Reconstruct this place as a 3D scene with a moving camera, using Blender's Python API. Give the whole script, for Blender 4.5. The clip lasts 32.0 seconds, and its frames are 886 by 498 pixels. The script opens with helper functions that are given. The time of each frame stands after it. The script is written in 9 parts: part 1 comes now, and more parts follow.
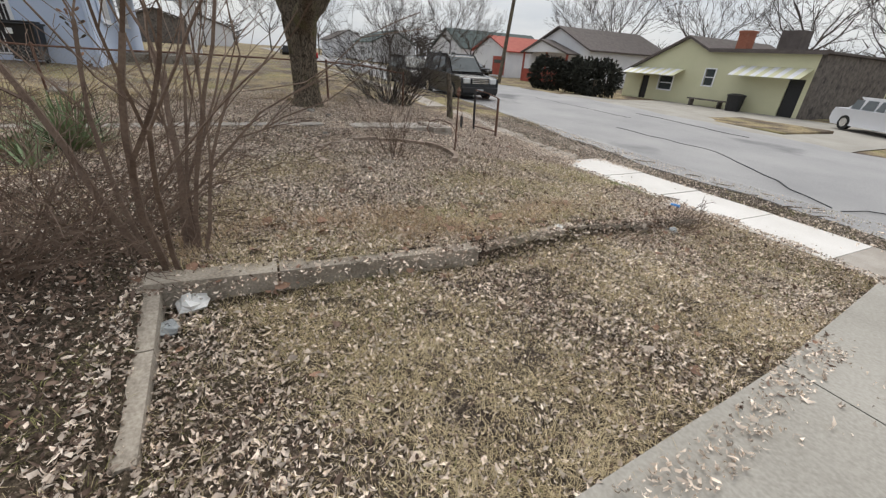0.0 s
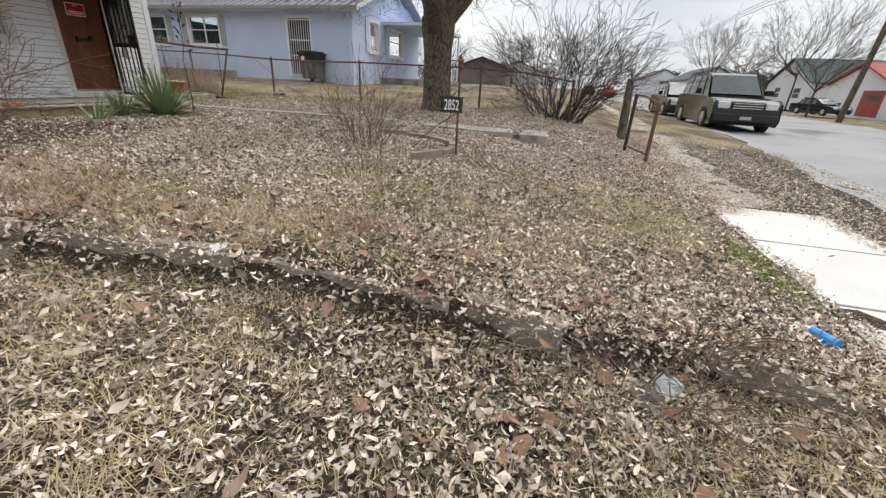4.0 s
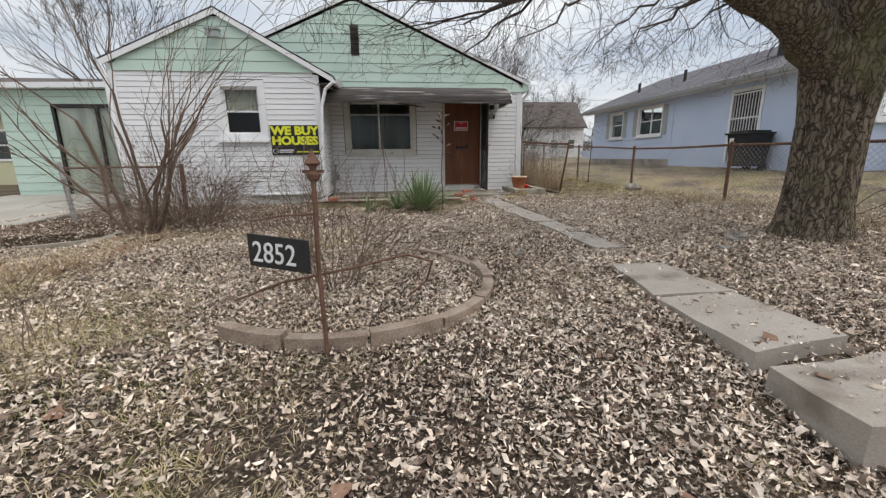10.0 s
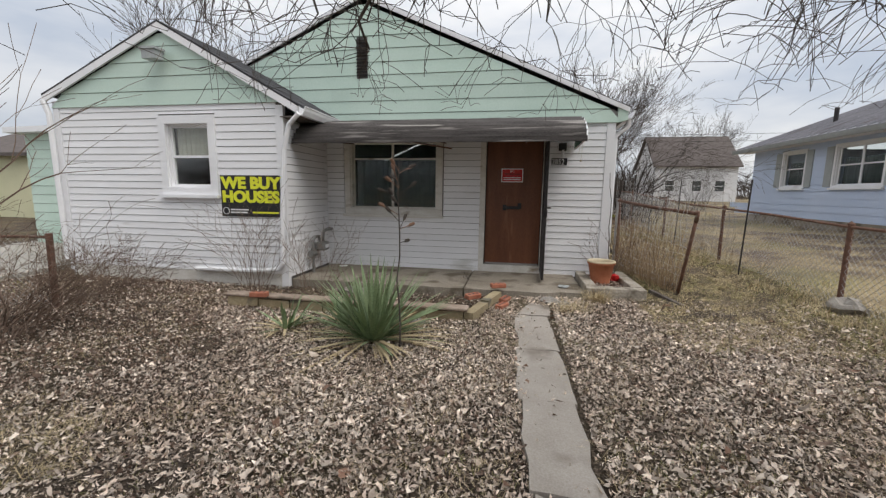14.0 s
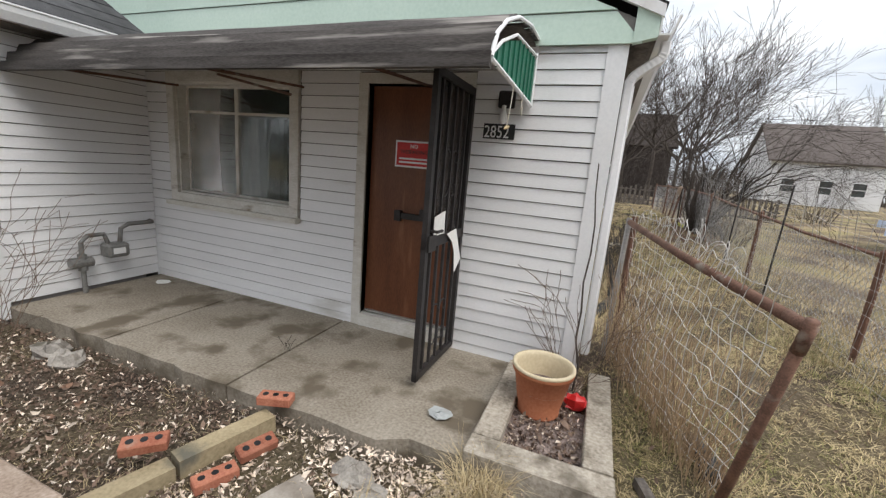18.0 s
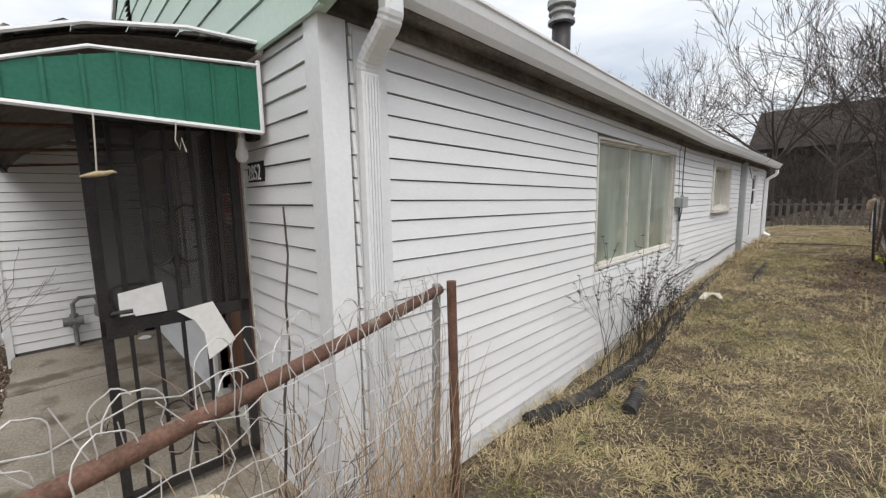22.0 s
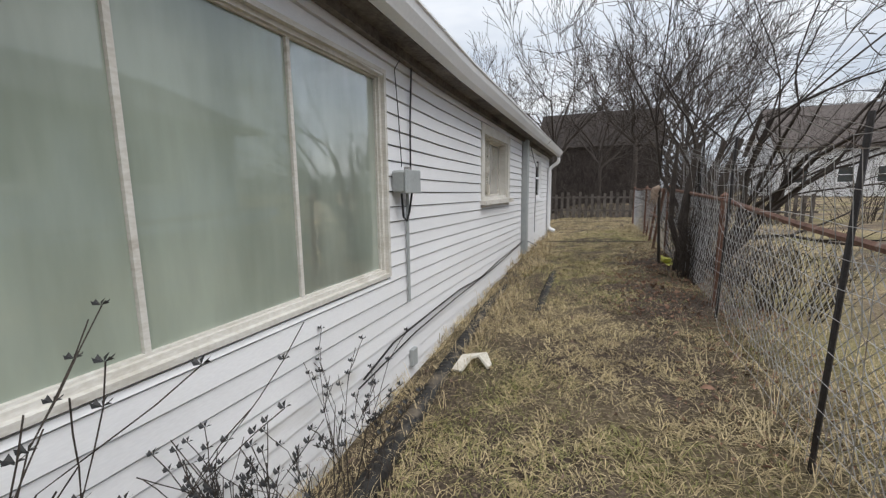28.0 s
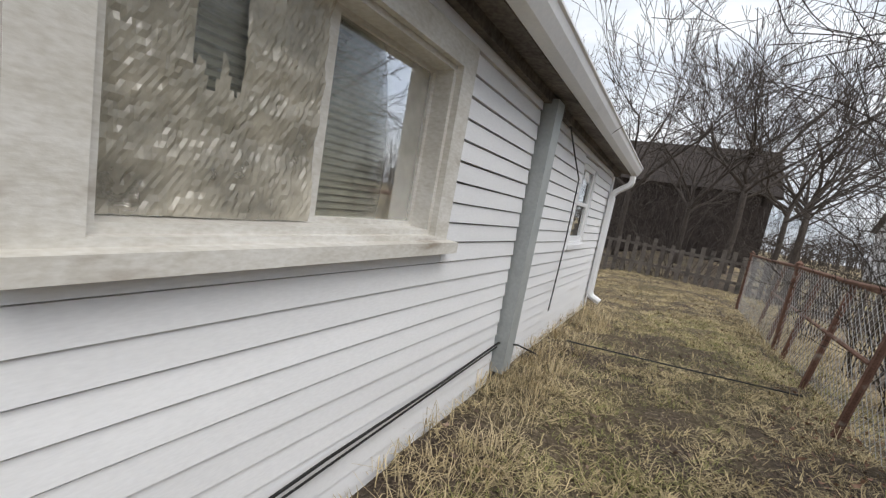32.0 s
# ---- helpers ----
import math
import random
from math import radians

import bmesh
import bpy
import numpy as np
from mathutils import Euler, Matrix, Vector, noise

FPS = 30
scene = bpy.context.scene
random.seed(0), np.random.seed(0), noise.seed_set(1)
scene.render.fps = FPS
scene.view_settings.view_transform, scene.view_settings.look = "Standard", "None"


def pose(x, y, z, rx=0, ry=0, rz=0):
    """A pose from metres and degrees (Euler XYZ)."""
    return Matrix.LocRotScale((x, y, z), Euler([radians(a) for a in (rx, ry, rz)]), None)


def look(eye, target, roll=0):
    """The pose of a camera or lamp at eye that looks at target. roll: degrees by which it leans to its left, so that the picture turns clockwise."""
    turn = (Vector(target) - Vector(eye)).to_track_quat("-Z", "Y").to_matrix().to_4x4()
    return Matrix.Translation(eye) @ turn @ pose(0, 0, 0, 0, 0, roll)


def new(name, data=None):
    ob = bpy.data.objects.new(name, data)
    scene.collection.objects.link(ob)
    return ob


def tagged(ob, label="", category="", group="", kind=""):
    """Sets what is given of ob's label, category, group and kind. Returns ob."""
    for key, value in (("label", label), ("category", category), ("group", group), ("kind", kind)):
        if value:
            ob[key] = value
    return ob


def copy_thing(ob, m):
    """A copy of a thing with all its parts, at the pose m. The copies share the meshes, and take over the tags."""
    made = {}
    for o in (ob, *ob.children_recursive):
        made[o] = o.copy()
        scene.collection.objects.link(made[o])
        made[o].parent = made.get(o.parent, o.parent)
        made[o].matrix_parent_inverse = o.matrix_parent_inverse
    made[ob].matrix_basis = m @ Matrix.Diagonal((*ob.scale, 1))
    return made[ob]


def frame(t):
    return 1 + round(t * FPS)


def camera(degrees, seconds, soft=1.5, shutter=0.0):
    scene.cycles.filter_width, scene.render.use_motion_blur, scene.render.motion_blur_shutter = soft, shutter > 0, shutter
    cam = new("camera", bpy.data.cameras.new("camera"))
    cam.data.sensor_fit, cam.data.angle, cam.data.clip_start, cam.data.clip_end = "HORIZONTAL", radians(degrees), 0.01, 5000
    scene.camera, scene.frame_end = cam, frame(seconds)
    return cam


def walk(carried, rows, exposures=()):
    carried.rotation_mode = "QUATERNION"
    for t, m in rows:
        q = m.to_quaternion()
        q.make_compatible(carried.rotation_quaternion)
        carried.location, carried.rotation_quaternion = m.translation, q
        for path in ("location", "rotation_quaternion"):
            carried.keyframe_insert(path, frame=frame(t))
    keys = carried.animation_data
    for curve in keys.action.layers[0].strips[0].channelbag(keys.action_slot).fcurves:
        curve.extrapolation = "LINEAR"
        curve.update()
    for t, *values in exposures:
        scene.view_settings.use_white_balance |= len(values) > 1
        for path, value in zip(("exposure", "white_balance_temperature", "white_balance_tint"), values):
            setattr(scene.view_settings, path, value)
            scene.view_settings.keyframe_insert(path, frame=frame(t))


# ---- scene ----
cam = camera(96.03, 32.0, soft=1.3)
PATH = [
    (0.0, look((-9.638, -5.227, 1.181), (-8.029, -6.033, 0.308), 3.84)),
    (0.5, look((-9.441, -5.859, 1.013), (-7.777, -6.439, 0.067), 2.72)),
    (1.0, look((-9.126, -6.422, 0.845), (-7.415, -6.569, -0.180), 2.04)),
    (1.5, look((-8.948, -6.963, 0.729), (-7.290, -6.671, -0.350), 0.43)),
    (2.0, look((-8.740, -7.500, 0.637), (-7.170, -6.978, -0.486), 1.45)),
    (2.5, look((-8.605, -7.964, 0.573), (-7.077, -7.249, -0.502), 2.40)),
    (3.0, look((-8.465, -8.422, 0.521), (-6.828, -7.743, -0.406), 2.99)),
    (3.5, look((-8.309, -8.919, 0.477), (-6.576, -8.362, -0.351), 2.09)),
    (4.0, look((-8.194, -9.449, 0.470), (-6.411, -8.973, -0.300), 2.75)),
    (4.5, look((-7.969, -9.889, 0.497), (-6.182, -9.322, -0.200), 2.81)),
    (6.5, look((-6.783, -11.519, 0.471), (-5.283, -10.536, -0.414), 4.59)),
    (7.0, look((-6.210, -11.651, 0.485), (-4.815, -10.531, -0.410), 4.17)),
    (7.5, look((-5.644, -11.717, 0.494), (-4.431, -10.349, -0.317), 2.98)),
    (8.0, look((-5.084, -11.613, 0.566), (-4.134, -9.977, -0.084), 3.15)),
    (8.5, look((-4.558, -11.491, 0.633), (-3.882, -9.686, 0.099), 1.93)),
    (9.0, look((-4.076, -11.187, 0.676), (-3.606, -9.302, 0.202), 0.25)),
    (9.5, look((-3.638, -10.839, 0.693), (-3.400, -8.917, 0.192), -0.66)),
    (10.0, look((-3.255, -10.311, 0.713), (-3.020, -8.376, 0.263), -0.58)),
    (10.5, look((-2.921, -9.834, 0.791), (-2.745, -7.868, 0.470), -1.32)),
    (11.0, look((-2.651, -9.347, 0.883), (-2.462, -7.370, 0.642), 0.29)),
    (11.5, look((-2.447, -8.845, 0.948), (-2.001, -6.906, 0.743), 0.83)),
    (12.0, look((-2.149, -8.375, 1.013), (-1.639, -6.454, 0.790), -0.68)),
    (12.5, look((-1.865, -7.990, 1.061), (-1.325, -6.078, 0.833), 0.37)),
    (13.0, look((-1.661, -7.561, 1.097), (-1.203, -5.626, 0.884), 1.71)),
    (13.5, look((-1.545, -7.124, 1.138), (-1.479, -5.139, 0.899), 1.96)),
    (14.0, look((-1.434, -6.667, 1.189), (-1.783, -4.718, 0.905), 0.82)),
    (14.5, look((-1.349, -6.225, 1.228), (-1.939, -4.339, 0.921), -0.64)),
    (16.5, look((-1.050, -4.242, 1.238), (-1.619, -2.345, 0.957), -4.34)),
    (17.0, look((-0.717, -3.820, 1.246), (-1.235, -1.922, 0.885), -6.79)),
    (17.5, look((-0.318, -3.514, 1.322), (-1.104, -1.716, 0.940), -1.23)),
    (18.0, look((-0.001, -3.056, 1.404), (-0.692, -1.225, 0.994), 4.87)),
    (18.5, look((0.369, -2.742, 1.410), (-0.439, -0.969, 0.959), 3.41)),
    (19.0, look((0.665, -2.377, 1.387), (-0.238, -0.658, 0.905), 1.35)),
    (19.5, look((0.935, -1.983, 1.385), (0.037, -0.257, 0.920), 0.63)),
    (20.0, look((1.270, -1.787, 1.427), (0.239, -0.121, 1.025), -0.31)),
    (20.5, look((1.405, -1.604, 1.476), (0.256, 0.008, 1.185), 0.17)),
    (21.0, look((1.480, -1.373, 1.520), (0.218, 0.163, 1.299), 0.36)),
    (21.5, look((1.609, -1.096, 1.534), (0.232, 0.336, 1.306), -0.43)),
    (22.0, look((1.588, -0.869, 1.528), (0.169, 0.517, 1.269), -0.99)),
    (22.5, look((1.565, -0.630, 1.552), (0.174, 0.788, 1.318), -1.31)),
    (23.0, look((1.694, -0.309, 1.574), (0.343, 1.155, 1.401), -1.69)),
    (23.5, look((1.770, -0.162, 1.584), (0.459, 1.347, 1.498), -2.71)),
    (24.0, look((1.767, -0.147, 1.640), (0.392, 1.302, 1.733), -5.22)),
    (24.5, look((1.771, -0.187, 1.853), (0.246, 1.052, 2.226), -6.47)),
    (25.0, look((1.749, -0.187, 1.918), (0.188, 1.044, 2.137), -2.32)),
    (25.5, look((1.637, -0.052, 1.759), (0.055, 1.170, 1.825), -5.31)),
    (26.0, look((1.429, 0.210, 1.491), (0.121, 1.717, 1.362), -9.07)),
    (26.5, look((1.408, 0.730, 1.332), (0.647, 2.567, 1.114), -10.18)),
    (28.5, look((1.117, 3.238, 1.386), (0.301, 5.036, 1.068), 2.05)),
    (29.0, look((1.074, 3.772, 1.431), (0.140, 5.503, 1.070), 1.79)),
    (29.5, look((1.016, 4.312, 1.378), (0.131, 6.074, 1.043), 2.97)),
    (30.0, look((1.056, 4.816, 1.364), (0.097, 6.529, 0.979), 3.45)),
    (30.5, look((1.079, 5.311, 1.390), (0.073, 7.001, 1.025), 5.59)),
    (31.0, look((1.097, 5.755, 1.441), (0.081, 7.450, 1.131), 7.01)),
    (31.5, look((1.050, 6.110, 1.441), (0.025, 7.803, 1.153), 8.92)),
    (32.0, look((0.864, 6.469, 1.443), (-0.114, 8.191, 1.167), 10.26)),
]
EXPOSURES = [(0.0, -0.24, 6500, 10), (2.0, 0.0, 6500, 10), (4.0, 0.0, 6500, 10), (7.0, -0.35, 6400, 10), (8.0, -0.1, 6500, 10), (10.0, -0.1, 6500, 10), (12.0, -0.02, 6550, 12), (13.0, 0.0, 6600, 12), (14.0, -0.15, 6550, 11), (17.0, 0.15, 6500, 10), (19.0, 0.3, 6500, 10), (20.0, 0.36, 6500, 11), (21.0, 0.1, 6500, 10), (23.0, 0.0, 6400, 10), (25.0, -0.5, 6150, 10), (26.0, -0.4, 6200, 10), (29.0, -0.06, 6350, 10), (31.0, -0.08, 6250, 10), (32.0, 0.0, 6400, 10)]
walk(cam, PATH, EXPOSURES)

# ---- light ----
scene.view_settings.exposure = 0.0
world = bpy.data.worlds.new("overcast_sky")
scene.world = world
world.use_nodes = True
wn, wl = world.node_tree.nodes, world.node_tree.links
wn.clear()
w_out, w_bg = wn.new("ShaderNodeOutputWorld"), wn.new("ShaderNodeBackground")
w_sky = wn.new("ShaderNodeTexSky")
w_sky.sky_type, w_sky.sun_disc = "NISHITA", False
w_sky.sun_elevation, w_sky.sun_rotation = radians(56), radians(62)
w_co, w_map, w_noise, w_ramp, w_mix = (wn.new("ShaderNode" + k) for k in ("TexCoord", "Mapping", "TexNoise", "ValToRGB", "MixRGB"))
w_map.inputs["Scale"].default_value = (1.0, 1.0, 3.4)
w_noise.inputs["Scale"].default_value, w_noise.inputs["Detail"].default_value = 2.1, 7.0
w_ramp.color_ramp.elements[0].position, w_ramp.color_ramp.elements[0].color = 0.34, (5.2, 5.8, 6.7, 1)
w_ramp.color_ramp.elements[1].position, w_ramp.color_ramp.elements[1].color = 0.66, (9.4, 9.4, 9.3, 1)
w_mix.inputs["Fac"].default_value = 0.9
wl.new(w_co.outputs["Generated"], w_map.inputs["Vector"])
wl.new(w_map.outputs["Vector"], w_noise.inputs["Vector"])
wl.new(w_noise.outputs["Fac"], w_ramp.inputs["Fac"])
wl.new(w_sky.outputs["Color"], w_mix.inputs["Color1"])
wl.new(w_ramp.outputs["Color"], w_mix.inputs["Color2"])
w_sep, w_rise, w_mul = wn.new("ShaderNodeSeparateXYZ"), wn.new("ShaderNodeMapRange"), wn.new("ShaderNodeMixRGB")
w_rise.inputs["To Min"].default_value, w_rise.inputs["To Max"].default_value = 0.82, 1.4
w_mul.blend_type, w_mul.inputs["Fac"].default_value = "MULTIPLY", 1.0
wl.new(w_co.outputs["Generated"], w_sep.inputs["Vector"])
wl.new(w_sep.outputs["Z"], w_rise.inputs["Value"])
wl.new(w_mix.outputs["Color"], w_mul.inputs["Color1"])
wl.new(w_rise.outputs["Result"], w_mul.inputs["Color2"])
wl.new(w_mul.outputs["Color"], w_bg.inputs["Color"])
wl.new(w_bg.outputs["Background"], w_out.inputs["Surface"])
w_bg.inputs["Strength"].default_value = 0.125
sun_data = bpy.data.lights.new("sun", "SUN")
sun_data.energy, sun_data.angle, sun_data.color = 2.3, radians(45), (1.0, 0.96, 0.9)
sun = new("sun", sun_data)
sun.matrix_world = look((34, -18, 58), (0, 0, 0))

# ---- materials ----


def srgb(h):
    """Linear colour from an sRGB hex string."""
    c = [int(h[i:i + 2], 16) / 255 for i in (0, 2, 4)]
    return tuple((v / 12.92 if v <= 0.04045 else ((v + 0.055) / 1.055) ** 2.4) for v in c)


def surface(name, a, b, scale=6.0, rough=0.7, metal=0.0, bump=0.25, fine=60.0, stain=None, stain_at=0.62, stretch=(1, 1, 1),
            island=0.0, objrand=0.0, spec=0.4, bump_dist=0.004, stain_scale=None):
    """Two-scale noise material: colours a and b mixed by coarse and fine noise, an optional stain, relief and per-piece tone."""
    m = bpy.data.materials.new(name)
    m.use_nodes = True
    n, l = m.node_tree.nodes, m.node_tree.links
    p = n["Principled BSDF"]
    co, mp = n.new("ShaderNodeTexCoord"), n.new("ShaderNodeMapping")
    mp.inputs["Scale"].default_value = stretch
    geo = n.new("ShaderNodeNewGeometry")
    l.new(geo.outputs["Position"], mp.inputs["Vector"])
    big, small = n.new("ShaderNodeTexNoise"), n.new("ShaderNodeTexNoise")
    big.inputs["Scale"].default_value, big.inputs["Detail"].default_value = scale, 4.0
    small.inputs["Scale"].default_value, small.inputs["Detail"].default_value = fine, 5.0
    for t in (big, small):
        l.new(mp.outputs["Vector"], t.inputs["Vector"])
    mean = n.new("ShaderNodeMath")
    mean.operation = "ADD"
    l.new(big.outputs["Fac"], mean.inputs[0])
    l.new(small.outputs["Fac"], mean.inputs[1])
    ramp = n.new("ShaderNodeValToRGB")
    ramp.color_ramp.elements[0].position, ramp.color_ramp.elements[0].color = 0.36, (*a, 1)
    ramp.color_ramp.elements[1].position, ramp.color_ramp.elements[1].color = 0.64, (*b, 1)
    half = n.new("ShaderNodeMath")
    half.operation, half.inputs[1].default_value = "MULTIPLY", 0.5
    l.new(mean.outputs[0], half.inputs[0])
    l.new(half.outputs[0], ramp.inputs["Fac"])
    out = ramp.outputs["Color"]
    if stain:
        sn = n.new("ShaderNodeTexNoise")
        sn.inputs["Scale"].default_value, sn.inputs["Detail"].default_value = stain_scale or scale * 0.6, 8.0
        sm = n.new("ShaderNodeMapping")
        sm.inputs["Location"].default_value = (7.3, 2.1, 5.5)
        l.new(mp.outputs["Vector"], sm.inputs["Vector"])
        l.new(sm.outputs["Vector"], sn.inputs["Vector"])
        sr = n.new("ShaderNodeMapRange")
        sr.inputs["From Min"].default_value, sr.inputs["From Max"].default_value = stain_at, stain_at + 0.12
        l.new(sn.outputs["Fac"], sr.inputs["Value"])
        mx = n.new("ShaderNodeMixRGB")
        l.new(sr.outputs["Result"], mx.inputs["Fac"])
        l.new(out, mx.inputs["Color1"])
        mx.inputs["Color2"].default_value = (*stain, 1)
        out = mx.outputs["Color"]
    if island or objrand:
        src = geo.outputs["Random Per Island"] if island else n.new("ShaderNodeObjectInfo").outputs["Random"]
        rng = n.new("ShaderNodeMapRange")
        k = island or objrand
        rng.inputs["To Min"].default_value, rng.inputs["To Max"].default_value = 1 - k, 1 + k
        l.new(src, rng.inputs["Value"])
        hs = n.new("ShaderNodeHueSaturation")
        l.new(rng.outputs["Result"], hs.inputs["Value"])
        l.new(out, hs.inputs["Color"])
        out = hs.outputs["Color"]
    l.new(out, p.inputs["Base Color"])
    p.inputs["Roughness"].default_value, p.inputs["Metallic"].default_value = rough, metal
    p.inputs["Specular IOR Level"].default_value = spec
    if bump:
        bp = n.new("ShaderNodeBump")
        bp.inputs["Strength"].default_value, bp.inputs["Distance"].default_value = bump, bump_dist
        l.new(half.outputs[0], bp.inputs["Height"])
        l.new(bp.outputs["Normal"], p.inputs["Normal"])
    return m


def glass(name, tint=(0.9, 0.95, 0.93), haze=0.0, haze_colour=(0.45, 0.5, 0.45), rough=0.02, scale=2.0, gloss=1.5, streak=False):
    """Window glass: clear, or partly coated with a dull film."""
    m = bpy.data.materials.new(name)
    m.use_nodes = True
    n, l = m.node_tree.nodes, m.node_tree.links
    p = n["Principled BSDF"]
    p.inputs["Base Color"].default_value, p.inputs["Roughness"].default_value = (*tint, 1), rough
    p.inputs["Transmission Weight"].default_value, p.inputs["IOR"].default_value = 1.0, 1.3
    if haze:
        q = n.new("ShaderNodeBsdfPrincipled")
        q.inputs["Roughness"].default_value = 0.04
        q.inputs["Specular IOR Level"].default_value = 0.55
        q.inputs["IOR"].default_value = gloss
        geo, t, r, mix, cr = n.new("ShaderNodeNewGeometry"), n.new("ShaderNodeTexNoise"), n.new("ShaderNodeMapRange"), n.new("ShaderNodeMixShader"), n.new("ShaderNodeValToRGB")
        t.inputs["Scale"].default_value, t.inputs["Detail"].default_value = scale, 6.0
        run = n.new("ShaderNodeMapping")
        run.inputs["Scale"].default_value = (3.0, 3.0, 0.6) if streak else (1, 1, 1)
        l.new(geo.outputs["Position"], run.inputs["Vector"])
        l.new(run.outputs["Vector"], t.inputs["Vector"])
        l.new(t.outputs["Fac"], r.inputs["Value"])
        r.inputs["From Min"].default_value, r.inputs["From Max"].default_value = 0.3, 0.7
        r.inputs["To Min"].default_value, r.inputs["To Max"].default_value = max(0, haze - 0.2), min(1, haze + 0.2)
        l.new(t.outputs["Fac"], cr.inputs["Fac"])
        cr.color_ramp.elements[0].position, cr.color_ramp.elements[1].position = 0.3, 0.7
        cr.color_ramp.elements[0].color = (*[c * 0.75 for c in haze_colour], 1)
        cr.color_ramp.elements[1].color = (*haze_colour, 1)
        l.new(cr.outputs["Color"], q.inputs["Base Color"])
        l.new(r.outputs["Result"], mix.inputs["Fac"])
        l.new(p.outputs["BSDF"], mix.inputs[1])
        l.new(q.outputs["BSDF"], mix.inputs[2])
        l.new(mix.outputs["Shader"], n["Material Output"].inputs["Surface"])
    return m


